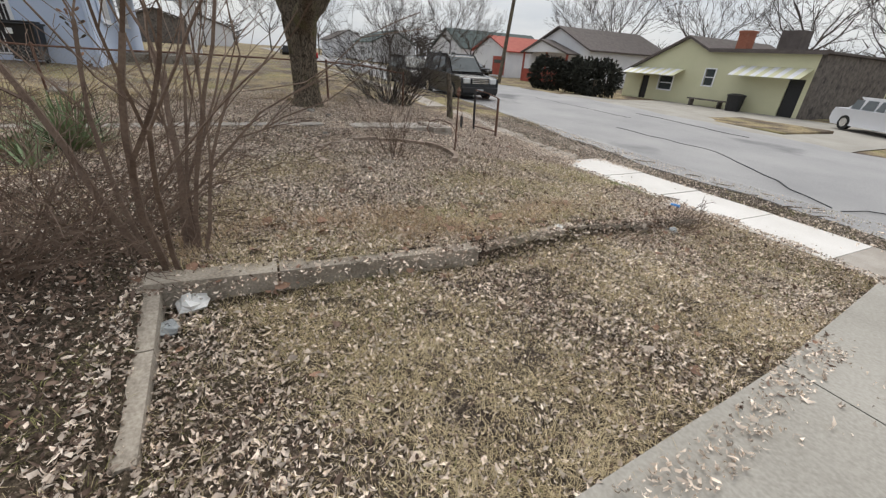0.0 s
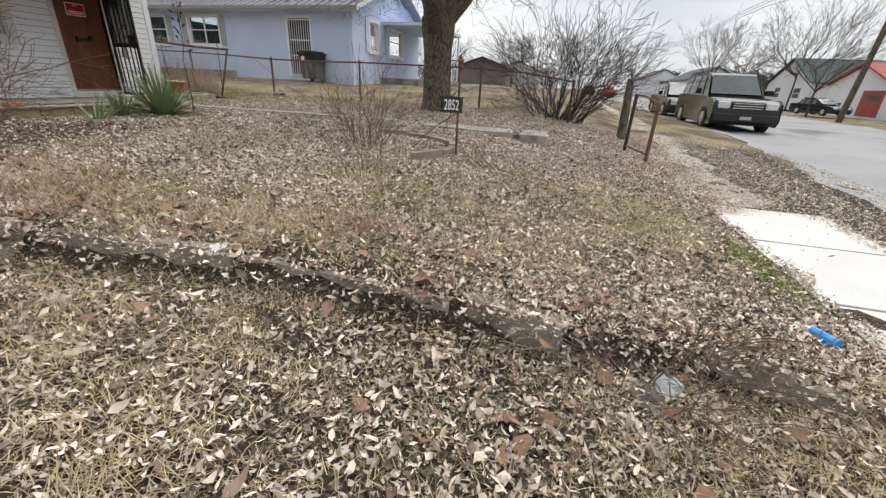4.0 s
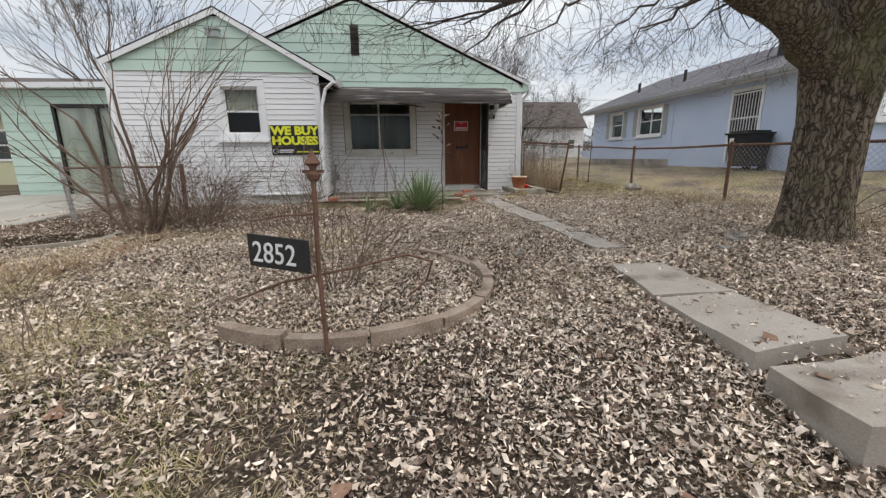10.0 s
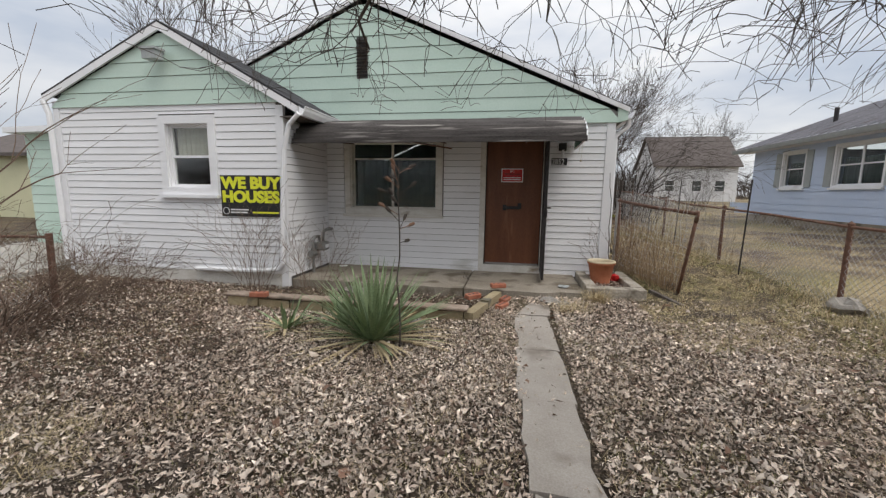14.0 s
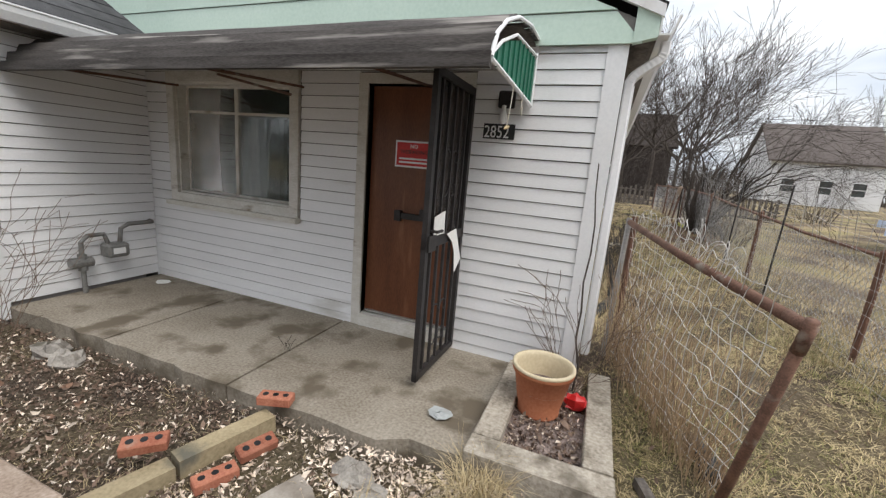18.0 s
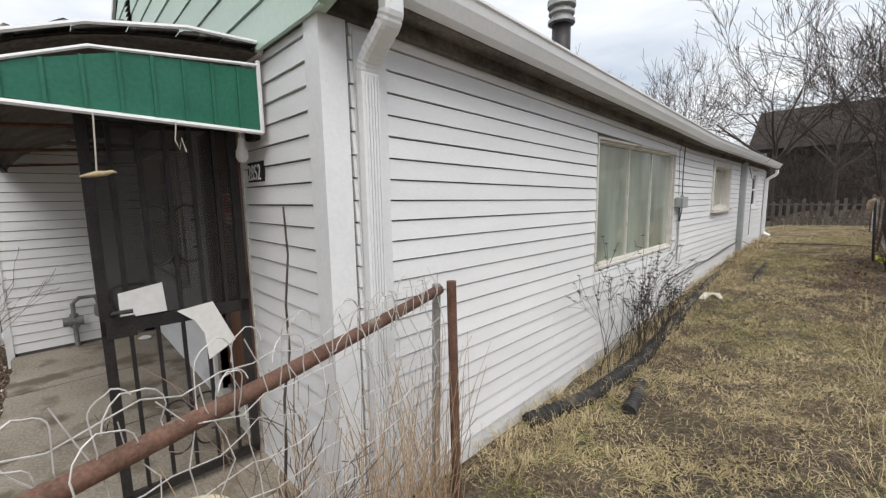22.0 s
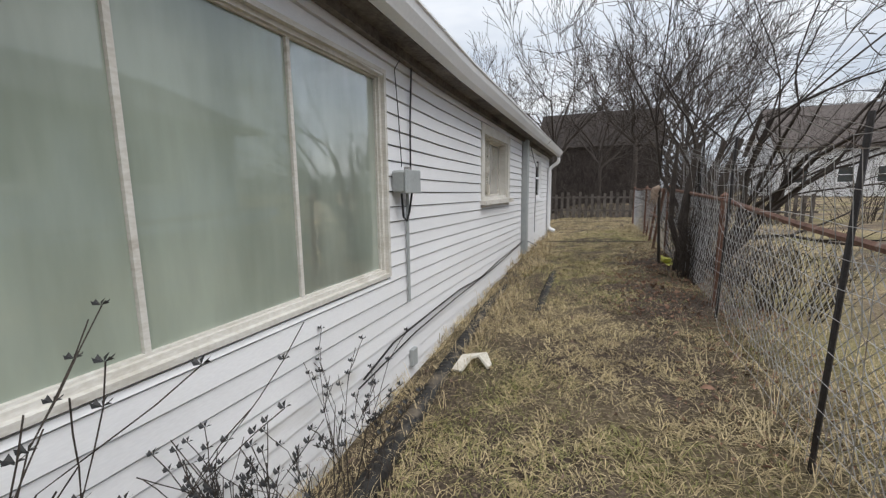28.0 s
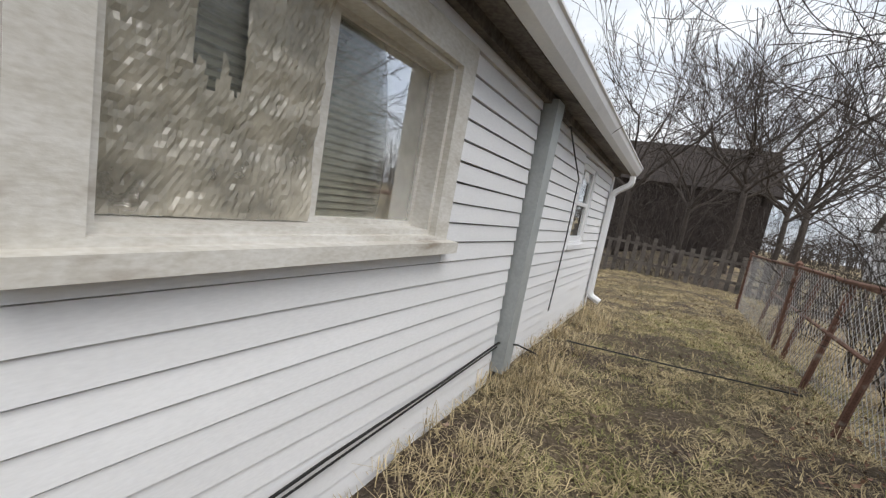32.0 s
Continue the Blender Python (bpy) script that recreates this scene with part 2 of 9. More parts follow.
MAT = {
    "siding": surface("white_siding", (0.76, 0.76, 0.77), (0.84, 0.84, 0.85), 1.2, 0.5, bump=0.08, fine=45, stain=(0.48, 0.46, 0.42), stain_at=0.66, stretch=(1, 1, 4), objrand=0.035),
    "mint": surface("mint_siding", (0.48, 0.62, 0.54), (0.57, 0.7, 0.62), 1.0, 0.5, bump=0.08, fine=40, stain=(0.4, 0.5, 0.43), stain_at=0.66, objrand=0.04),
    "trim": surface("white_trim", (0.76, 0.765, 0.78), (0.84, 0.84, 0.85), 2.0, 0.45, bump=0.06, fine=50, stain=(0.5, 0.48, 0.44), stain_at=0.66),
    "oldtrim": surface("weathered_white_paint", (0.55, 0.52, 0.46), (0.72, 0.7, 0.66), 5.0, 0.75, bump=0.3, fine=45, stain=(0.26, 0.2, 0.14), stain_at=0.62, stretch=(1, 1, 2.5)),
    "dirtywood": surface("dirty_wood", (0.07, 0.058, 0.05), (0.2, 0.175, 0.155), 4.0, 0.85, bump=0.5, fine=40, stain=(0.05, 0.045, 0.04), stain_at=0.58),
    "shingle": surface("dark_shingle", (0.03, 0.03, 0.033), (0.075, 0.075, 0.08), 6, 0.95, bump=0.6, fine=120, island=0.25),
    "concrete": surface("concrete", (0.18, 0.15, 0.112), (0.37, 0.33, 0.275), 1.3, 0.9, bump=0.6, fine=55, stain=(0.13, 0.105, 0.075), stain_at=0.5, stain_scale=2.6),
    "slab": surface("pale_concrete", (0.6, 0.57, 0.53), (0.72, 0.69, 0.65), 1.5, 0.9, bump=0.2, fine=80, stain=(0.4, 0.37, 0.32), stain_at=0.68),
    "path": surface("old_path_concrete", (0.3, 0.265, 0.225), (0.42, 0.38, 0.335), 3.5, 0.92, bump=0.4, fine=90, stain=(0.19, 0.16, 0.13), stain_at=0.58),
    "block": surface("weathered_block", (0.2, 0.18, 0.16), (0.4, 0.37, 0.33), 7, 0.95, bump=0.6, fine=70, stain=(0.1, 0.09, 0.07), stain_at=0.58),
    "ringstone": surface("weathered_reddish_edging", (0.2, 0.145, 0.105), (0.4, 0.32, 0.26), 7, 0.95, bump=0.6, fine=70, stain=(0.14, 0.11, 0.08), stain_at=0.58, objrand=0.15),
    "brick": surface("red_brick", (0.3, 0.1, 0.06), (0.45, 0.19, 0.12), 9, 0.9, bump=0.5, fine=90, stain=(0.35, 0.28, 0.22), stain_at=0.64, objrand=0.2),
    "asphalt": surface("asphalt", (0.25, 0.245, 0.245), (0.36, 0.35, 0.34), 0.5, 0.9, bump=0.3, fine=40, stain=(0.14, 0.14, 0.14), stain_at=0.6),
    "drive": surface("driveway_concrete", (0.27, 0.25, 0.215), (0.4, 0.375, 0.33), 0.8, 0.9, bump=0.2, fine=50, stain=(0.25, 0.24, 0.22), stain_at=0.6),
    "rust": surface("rusty_steel", (0.1, 0.055, 0.04), (0.22, 0.12, 0.085), 14, 0.8, 0.2, bump=0.4, fine=120, stain=(0.3, 0.26, 0.22), stain_at=0.62),
    "galv": surface("galvanised_steel", (0.3, 0.29, 0.28), (0.48, 0.47, 0.46), 10, 0.5, 0.6, bump=0.1, fine=80, stain=(0.2, 0.13, 0.09), stain_at=0.6),
    "darkmetal": surface("dark_painted_metal", (0.02, 0.018, 0.018), (0.045, 0.04, 0.04), 12, 0.5, 0.2, bump=0.1, fine=80),
    "screen": surface("dark_door_mesh", (0.03, 0.028, 0.027), (0.05, 0.046, 0.045), 12, 0.7, 0.0, bump=0.1, fine=80),
    "awngreen": surface("green_awning_metal", (0.015, 0.12, 0.075), (0.03, 0.17, 0.11), 5, 0.45, 0.1, bump=0.05, fine=60, stain=(0.1, 0.2, 0.15), stain_at=0.64),
    "awngrey": surface("grimy_awning_metal", (0.025, 0.021, 0.019), (0.1, 0.09, 0.085), 3.5, 0.8, 0.0, bump=0.3, fine=60, stain=(0.3, 0.28, 0.26), stain_at=0.58, stretch=(0.5, 6, 6)),
    "door": surface("brown_wood_door", (0.11, 0.035, 0.015), (0.19, 0.07, 0.03), 2.5, 0.42, bump=0.12, fine=50, stain=(0.3, 0.14, 0.07), stain_at=0.66, stretch=(3, 3, 0.5)),
    "black": surface("black_plastic", (0.012, 0.012, 0.013), (0.025, 0.025, 0.026), 10, 0.5, bump=0.1, fine=90),
    "yellow": surface("yellow_print", (0.72, 0.74, 0.03), (0.78, 0.8, 0.05), 10, 0.5, bump=0.0),
    "white": surface("white_print", (0.75, 0.75, 0.75), (0.82, 0.82, 0.82), 10, 0.5, bump=0.0),
    "paper": surface("white_paper", (0.74, 0.73, 0.7), (0.84, 0.84, 0.82), 10, 0.8, bump=0.2, fine=30),
    "red": surface("red_plastic", (0.5, 0.015, 0.015), (0.62, 0.03, 0.03), 10, 0.4, bump=0.0),
    "terracotta": surface("terracotta", (0.32, 0.1, 0.045), (0.42, 0.16, 0.08), 6, 0.8, bump=0.2, fine=60, stain=(0.45, 0.33, 0.22), stain_at=0.64),
    "cream": surface("cream_glaze", (0.55, 0.46, 0.31), (0.66, 0.57, 0.4), 8, 0.6, bump=0.1, fine=60, stain=(0.4, 0.28, 0.17), stain_at=0.62),
    "grey_box": surface("grey_box_paint", (0.32, 0.34, 0.34), (0.4, 0.42, 0.42), 8, 0.5, bump=0.05, fine=60),
    "blue": surface("pale_blue_paint", (0.5, 0.59, 0.76), (0.58, 0.66, 0.82), 1.0, 0.75, bump=0.15, fine=40, stain=(0.5, 0.58, 0.72), stain_at=0.62),
    "metalroof": surface("grey_metal_roof", (0.2, 0.2, 0.22), (0.32, 0.31, 0.33), 2.0, 0.5, 0.3, bump=0.1, fine=40, stain=(0.16, 0.13, 0.12), stain_at=0.6, stretch=(0.4, 4, 1)),
    "bark": surface("grey_brown_bark", (0.03, 0.022, 0.016), (0.19, 0.155, 0.115), 16, 0.95, bump=1.0, fine=55, stretch=(1, 1, 0.3), stain=(0.17, 0.165, 0.08), stain_at=0.58, bump_dist=0.03),
    "twig": surface("twig_bark", (0.045, 0.036, 0.03), (0.1, 0.082, 0.07), 6, 0.95, bump=0.0),
    "darktwig": surface("dark_dead_stem", (0.03, 0.024, 0.02), (0.075, 0.06, 0.05), 6, 0.95, bump=0.0),
    "reedbark": surface("reddish_twig_bark", (0.12, 0.08, 0.06), (0.22, 0.16, 0.12), 6, 0.95, bump=0.0),
    "leaf": surface("dry_leaf", (0.5, 0.395, 0.31), (0.86, 0.75, 0.64), 1.2, 0.8, bump=0.0, fine=25, island=0.5),
    "brownleaf": surface("brown_dead_leaf", (0.11, 0.072, 0.055), (0.25, 0.175, 0.13), 1.2, 0.85, bump=0.0, fine=25, island=0.35),
    "moss": surface("moss_grass", (0.09, 0.12, 0.02), (0.2, 0.23, 0.045), 3.0, 0.9, bump=0.0, island=0.3),
    "wire": surface("dull_zinc_wire", (0.5, 0.48, 0.46), (0.7, 0.68, 0.66), 14, 0.55, 0.15, bump=0.0, stain=(0.25, 0.16, 0.1), stain_at=0.62),
    "yellowstone": surface("yellowish_stone", (0.27, 0.22, 0.13), (0.44, 0.36, 0.23), 6, 0.95, bump=0.5, fine=60, stain=(0.14, 0.13, 0.1), stain_at=0.56, objrand=0.18),
    "oakleaf": surface("brown_oak_leaf", (0.17, 0.095, 0.06), (0.32, 0.19, 0.13), 5.0, 0.8, bump=0.1, fine=50, island=0.25),
    "straw": surface("dry_grass", (0.38, 0.295, 0.165), (0.56, 0.46, 0.29), 2.0, 0.9, bump=0.0, island=0.3),
    "green_grass": surface("winter_green_grass", (0.17, 0.17, 0.055), (0.33, 0.31, 0.13), 2.0, 0.9, bump=0.0, island=0.3),
    "yucca": surface("yucca_green", (0.11, 0.165, 0.075), (0.26, 0.32, 0.17), 3.0, 0.6, bump=0.0, island=0.25),
    "pipe": surface("black_corrugated_pipe", (0.015, 0.014, 0.013), (0.04, 0.038, 0.035), 8, 0.65, bump=0.1, fine=60, stain=(0.14, 0.115, 0.085), stain_at=0.55),
    "curtain": surface("grey_curtain", (0.04, 0.062, 0.062), (0.085, 0.115, 0.112), 8, 0.9, bump=0.2, fine=40, stretch=(6, 6, 0.4)),
    "blind": surface("dusty_blind", (0.4, 0.39, 0.33), (0.52, 0.5, 0.44), 5, 0.8, bump=0.1, fine=40, objrand=0.1),
    # also bared in the siding slots, where its dark tone draws the lap shadow
    "interior": surface("interior_wall", (0.16, 0.15, 0.14), (0.22, 0.21, 0.2), 2, 0.9, bump=0.1, fine=40),
    "mulch": surface("dark_leaf_mulch", (0.07, 0.05, 0.045), (0.34, 0.27, 0.24), 20, 0.95, bump=0.9, fine=75, bump_dist=0.02),
    "glass": glass("window_glass", (0.75, 0.8, 0.78)),
    "hazed": glass("filmed_glass", (0.7, 0.78, 0.7), 0.8, (0.38, 0.43, 0.36), scale=1.1, gloss=1.9, streak=True),
    # dark teal coat mixed in part over clear glass
    "frontglass": glass("teal_front_glass", (0.75, 0.8, 0.78), 0.28, (0.09, 0.125, 0.12), scale=2.5),
    "drystem": surface("reddish_dry_grass", (0.3, 0.2, 0.12), (0.5, 0.37, 0.24), 2.0, 0.9, bump=0.0, island=0.3),
    "film": glass("crumpled_plastic", (0.9, 0.88, 0.82), 0.62, (0.6, 0.55, 0.45), rough=0.2, scale=9.0),
    "kerbstone": surface("rough_kerb_concrete", (0.2, 0.17, 0.13), (0.5, 0.45, 0.38), 5, 0.95, bump=0.7, fine=45, stain=(0.12, 0.1, 0.075), stain_at=0.56, bump_dist=0.008),
    "oldglass": glass("dull_old_glass", (0.8, 0.82, 0.78), 0.3, (0.36, 0.36, 0.31), scale=3.0),
    "darkbarn": surface("dark_weathered_boards", (0.022, 0.017, 0.015), (0.06, 0.047, 0.042), 3, 0.95, bump=0.3, fine=30),
    "sidestraw": surface("matted_dry_grass", (0.3, 0.235, 0.125), (0.56, 0.455, 0.265), 2.0, 0.9, bump=0.0, island=0.35),
    "peeled": glass("peeling_film_glass", (0.75, 0.75, 0.7), 0.5, (0.42, 0.4, 0.34), scale=5.0),
    "beige": surface("cream_yellow_siding", (0.56, 0.55, 0.36), (0.64, 0.62, 0.42), 0.8, 0.7, bump=0.1, fine=20),
    "farwhite": surface("white_house_paint", (0.62, 0.62, 0.64), (0.75, 0.75, 0.76), 0.6, 0.7, bump=0.1, fine=20),
    "farroof": surface("brown_roof", (0.085, 0.07, 0.065), (0.14, 0.12, 0.11), 3, 0.95, bump=0.3, fine=30),
    "greenroof": surface("grey_green_roof", (0.06, 0.085, 0.08), (0.1, 0.12, 0.115), 3, 0.95, bump=0.3, fine=30),
    "farred": surface("red_house_paint", (0.3, 0.06, 0.04), (0.4, 0.1, 0.07), 2, 0.8, bump=0.1, fine=20),
    "evergreen": surface("evergreen_leaves", (0.012, 0.014, 0.01), (0.04, 0.04, 0.028), 2, 0.9, bump=0.2, fine=30, island=0.35),
    "carblack": surface("black_car_paint", (0.006, 0.007, 0.008), (0.01, 0.011, 0.012), 3, 0.12, 0.0, bump=0.0, spec=0.4),
    "carwhite": surface("white_car_paint", (0.6, 0.6, 0.62), (0.65, 0.65, 0.67), 3, 0.3, bump=0.0),
    "carblue": surface("dark_blue_car_paint", (0.02, 0.03, 0.08), (0.03, 0.045, 0.1), 3, 0.25, bump=0.0),
    "carred": surface("red_car_paint", (0.4, 0.02, 0.02), (0.45, 0.03, 0.03), 3, 0.25, bump=0.0),
    "chrome": surface("chrome", (0.6, 0.6, 0.6), (0.7, 0.7, 0.7), 5, 0.15, 0.9, bump=0.0),
    "carglass": surface("car_glass", (0.05, 0.06, 0.06), (0.08, 0.09, 0.09), 3, 0.06, bump=0.0, spec=0.8),
    "lamp": surface("clear_lamp", (0.55, 0.56, 0.56), (0.65, 0.66, 0.66), 5, 0.15, bump=0.0),
    "tyre": surface("tyre_rubber", (0.012, 0.012, 0.012), (0.025, 0.025, 0.025), 5, 0.85, bump=0.1),
    "bottle": surface("blue_bottle_plastic", (0.02, 0.2, 0.62), (0.05, 0.35, 0.75), 30, 0.3, bump=0.0),
    "yellowleaf": surface("yellow_plant", (0.5, 0.5, 0.08), (0.66, 0.65, 0.2), 8, 0.7, bump=0.2, fine=30),
    "tanwood": surface("tan_split_wood", (0.2, 0.135, 0.095), (0.42, 0.33, 0.25), 12, 0.85, bump=0.4, fine=60),
    "dullgrey": surface("dull_grey_paint", (0.12, 0.12, 0.115), (0.24, 0.235, 0.225), 9, 0.6, bump=0.1, fine=60, stain=(0.1, 0.07, 0.05), stain_at=0.6),
    "timber": surface("grey_weathered_edging", (0.2, 0.17, 0.135), (0.42, 0.37, 0.305), 5, 0.95, bump=0.6, fine=60, stain=(0.13, 0.12, 0.07), stain_at=0.6, objrand=0.15),
    "cloth": surface("dirty_cloth", (0.5, 0.46, 0.38), (0.68, 0.65, 0.58), 9, 0.95, bump=0.4, fine=60),
}


def ground_material():
    """Bare winter lawn: soil, straw and green mixed by noise at several scales."""
    m = bpy.data.materials.new("winter_lawn")
    m.use_nodes = True
    n, l = m.node_tree.nodes, m.node_tree.links
    p = n["Principled BSDF"]
    geo = n.new("ShaderNodeNewGeometry")

    def nz(scale, detail=6.0):
        t = n.new("ShaderNodeTexNoise")
        t.inputs["Scale"].default_value, t.inputs["Detail"].default_value = scale, detail
        l.new(geo.outputs["Position"], t.inputs["Vector"])
        return t.outputs["Fac"]

    def ramp(src, p0, c0, p1, c1):
        r = n.new("ShaderNodeValToRGB")
        e = r.color_ramp.elements
        e[0].position, e[0].color, e[1].position, e[1].color = p0, (*c0, 1), p1, (*c1, 1)
        l.new(src, r.inputs["Fac"])
        return r.outputs["Color"]

    def mix(f, a, b):
        x = n.new("ShaderNodeMixRGB")
        l.new(f, x.inputs["Fac"])
        l.new(a, x.inputs["Color1"])
        l.new(b, x.inputs["Color2"])
        return x.outputs["Color"]

    straw = ramp(nz(38), 0.35, (0.19, 0.145, 0.08), 0.66, (0.46, 0.37, 0.22))
    soil = ramp(nz(55), 0.35, (0.06, 0.045, 0.035), 0.66, (0.19, 0.145, 0.115))
    green = ramp(nz(48), 0.35, (0.14, 0.13, 0.045), 0.66, (0.34, 0.3, 0.14))
    c = mix(ramp(nz(0.9, 8), 0.42, (0, 0, 0), 0.6, (1, 1, 1)), soil, straw)
    c = mix(ramp(nz(0.55, 8), 0.5, (0, 0, 0), 0.68, (0.8, 0.8, 0.8)), c, green)
    # leaf mould and bare soil, painted darker as shade between leaves, cover the yard between fence, street and back
    # fence
    sep = n.new("ShaderNodeSeparateXYZ")
    l.new(geo.outputs["Position"], sep.inputs["Vector"])
    edges = []
    for axis, a, b in (("X", 2.9, 2.2), ("Y", -14.4, -13.6), ("Y", -0.8, -3.4)):
        r = n.new("ShaderNodeMapRange")
        r.interpolation_type = "SMOOTHSTEP"
        r.inputs["From Min"].default_value, r.inputs["From Max"].default_value = a, b
        l.new(sep.outputs[axis], r.inputs["Value"])
        if a == -0.8:
            r.inputs["To Min"].default_value = 0.78
        edges.append(r.outputs["Result"])
    m1, m2, m3 = (n.new("ShaderNodeMath") for _ in range(3))
    for k in (m1, m2, m3):
        k.operation = "MULTIPLY"
    l.new(edges[0], m1.inputs[0])
    l.new(edges[1], m1.inputs[1])
    l.new(m1.outputs[0], m2.inputs[0])
    l.new(edges[2], m2.inputs[1])
    l.new(m2.outputs[0], m3.inputs[0])
    m3.inputs[1].default_value = 0.92
    # broken leaf bits trodden into the soil: small cells, each of its own tone
    cell = n.new("ShaderNodeTexVoronoi")
    cell.inputs["Scale"].default_value, cell.inputs["Randomness"].default_value = 62.0, 1.0
    wob, off = n.new("ShaderNodeTexNoise"), n.new("ShaderNodeVectorMath")
    wob.inputs["Scale"].default_value = 40.0
    off.operation = "MULTIPLY_ADD"
    off.inputs[1].default_value = (0.02, 0.02, 0.02)
    l.new(geo.outputs["Position"], wob.inputs["Vector"])
    l.new(wob.outputs["Color"], off.inputs[0])
    l.new(geo.outputs["Position"], off.inputs[2])
    l.new(off.outputs["Vector"], cell.inputs["Vector"])
    tone = n.new("ShaderNodeSeparateColor")
    l.new(cell.outputs["Color"], tone.inputs["Color"])
    bits = ramp(tone.outputs["Red"], 0.25, (0.022, 0.016, 0.012), 1.0, (0.2, 0.155, 0.12))
    # near-black soil tones hold the shade of the gaps in the litter
    shaded_mould = mix(ramp(nz(70), 0.4, (0, 0, 0), 0.62, (1, 1, 1)), ramp(nz(30), 0.35, (0.016, 0.012, 0.009), 0.7, (0.06, 0.045, 0.033)), bits)
    c = mix(m3.outputs[0], c, shaded_mould)
    l.new(c, p.inputs["Base Color"])
    p.inputs["Roughness"].default_value, p.inputs["Specular IOR Level"].default_value = 0.95, 0.2
    b = n.new("ShaderNodeBump")
    b.inputs["Strength"].default_value, b.inputs["Distance"].default_value = 0.9, 0.03
    l.new(nz(42, 8), b.inputs["Height"])
    l.new(b.outputs["Normal"], p.inputs["Normal"])
    return m


def bark_material():
    """Furrowed bark: long plates parted by dark cracks, with some green algae."""
    m = bpy.data.materials.new("furrowed_bark")
    m.use_nodes = True
    n, l = m.node_tree.nodes, m.node_tree.links
    p = n["Principled BSDF"]
    geo, mp, wob, add = n.new("ShaderNodeNewGeometry"), n.new("ShaderNodeMapping"), n.new("ShaderNodeTexNoise"), n.new("ShaderNodeVectorMath")
    wob.inputs["Scale"].default_value, wob.inputs["Detail"].default_value = 9.0, 5.0
    add.operation, add.inputs[1].default_value = "MULTIPLY_ADD", (0.14, 0.14, 0.14)
    l.new(geo.outputs["Position"], wob.inputs["Vector"])
    l.new(wob.outputs["Color"], add.inputs[0])
    l.new(geo.outputs["Position"], add.inputs[2])
    mp.inputs["Scale"].default_value = (1, 1, 0.2)
    l.new(add.outputs["Vector"], mp.inputs["Vector"])
    cell, fine = n.new("ShaderNodeTexVoronoi"), n.new("ShaderNodeTexNoise")
    cell.feature, cell.inputs["Scale"].default_value = "DISTANCE_TO_EDGE", 24.0
    fine.inputs["Scale"].default_value, fine.inputs["Detail"].default_value = 45.0, 6.0
    l.new(mp.outputs["Vector"], cell.inputs["Vector"])
    l.new(mp.outputs["Vector"], fine.inputs["Vector"])
    crack = n.new("ShaderNodeMapRange")
    crack.inputs["From Max"].default_value, crack.inputs["To Min"].default_value = 0.16, 0.3
    l.new(cell.outputs["Distance"], crack.inputs["Value"])
    height = n.new("ShaderNodeMath")
    height.operation = "MULTIPLY"
    l.new(crack.outputs["Result"], height.inputs[0])
    l.new(fine.outputs["Fac"], height.inputs[1])
    ramp, algae, where, mix = n.new("ShaderNodeValToRGB"), n.new("ShaderNodeTexNoise"), n.new("ShaderNodeMapRange"), n.new("ShaderNodeMixRGB")
    e = ramp.color_ramp.elements
    e[0].position, e[0].color, e[1].position, e[1].color = 0.12, (0.03, 0.023, 0.018, 1), 0.58, (0.27, 0.22, 0.165, 1)
    l.new(height.outputs[0], ramp.inputs["Fac"])
    algae.inputs["Scale"].default_value, algae.inputs["Detail"].default_value = 2.6, 7.0
    where.inputs["From Min"].default_value, where.inputs["From Max"].default_value, where.inputs["To Max"].default_value = 0.5, 0.68, 0.55
    l.new(geo.outputs["Position"], algae.inputs["Vector"])
    l.new(algae.outputs["Fac"], where.inputs["Value"])
    l.new(where.outputs["Result"], mix.inputs["Fac"])
    l.new(ramp.outputs["Color"], mix.inputs["Color1"])
    mix.inputs["Color2"].default_value = (0.17, 0.165, 0.07, 1)
    l.new(mix.outputs["Color"], p.inputs["Base Color"])
    p.inputs["Roughness"].default_value, p.inputs["Specular IOR Level"].default_value = 0.95, 0.2
    b = n.new("ShaderNodeBump")
    b.inputs["Strength"].default_value, b.inputs["Distance"].default_value = 1.0, 0.035
    l.new(height.outputs[0], b.inputs["Height"])
    l.new(b.outputs["Normal"], p.inputs["Normal"])
    return m


MAT["furrowed"] = bark_material()
MAT["lawn"] = ground_material()


def mesh_screen():
    """Fine dark insect mesh, set denser to stand in for porch shade: about a third of the light passes."""
    m = bpy.data.materials.new("insect_screen")
    m.use_nodes = True
    n, l = m.node_tree.nodes, m.node_tree.links
    t, mix = n.new("ShaderNodeBsdfTransparent"), n.new("ShaderNodeMixShader")
    n["Principled BSDF"].inputs["Base Color"].default_value = (0.02, 0.018, 0.017, 1)
    mix.inputs["Fac"].default_value = 0.64
    l.new(t.outputs["BSDF"], mix.inputs[1])
    l.new(n["Principled BSDF"].outputs["BSDF"], mix.inputs[2])
    l.new(mix.outputs["Shader"], n["Material Output"].inputs["Surface"])
    return m


MAT["mesh"] = mesh_screen()

# ---- building blocks ----
RNG = np.random.default_rng(7)


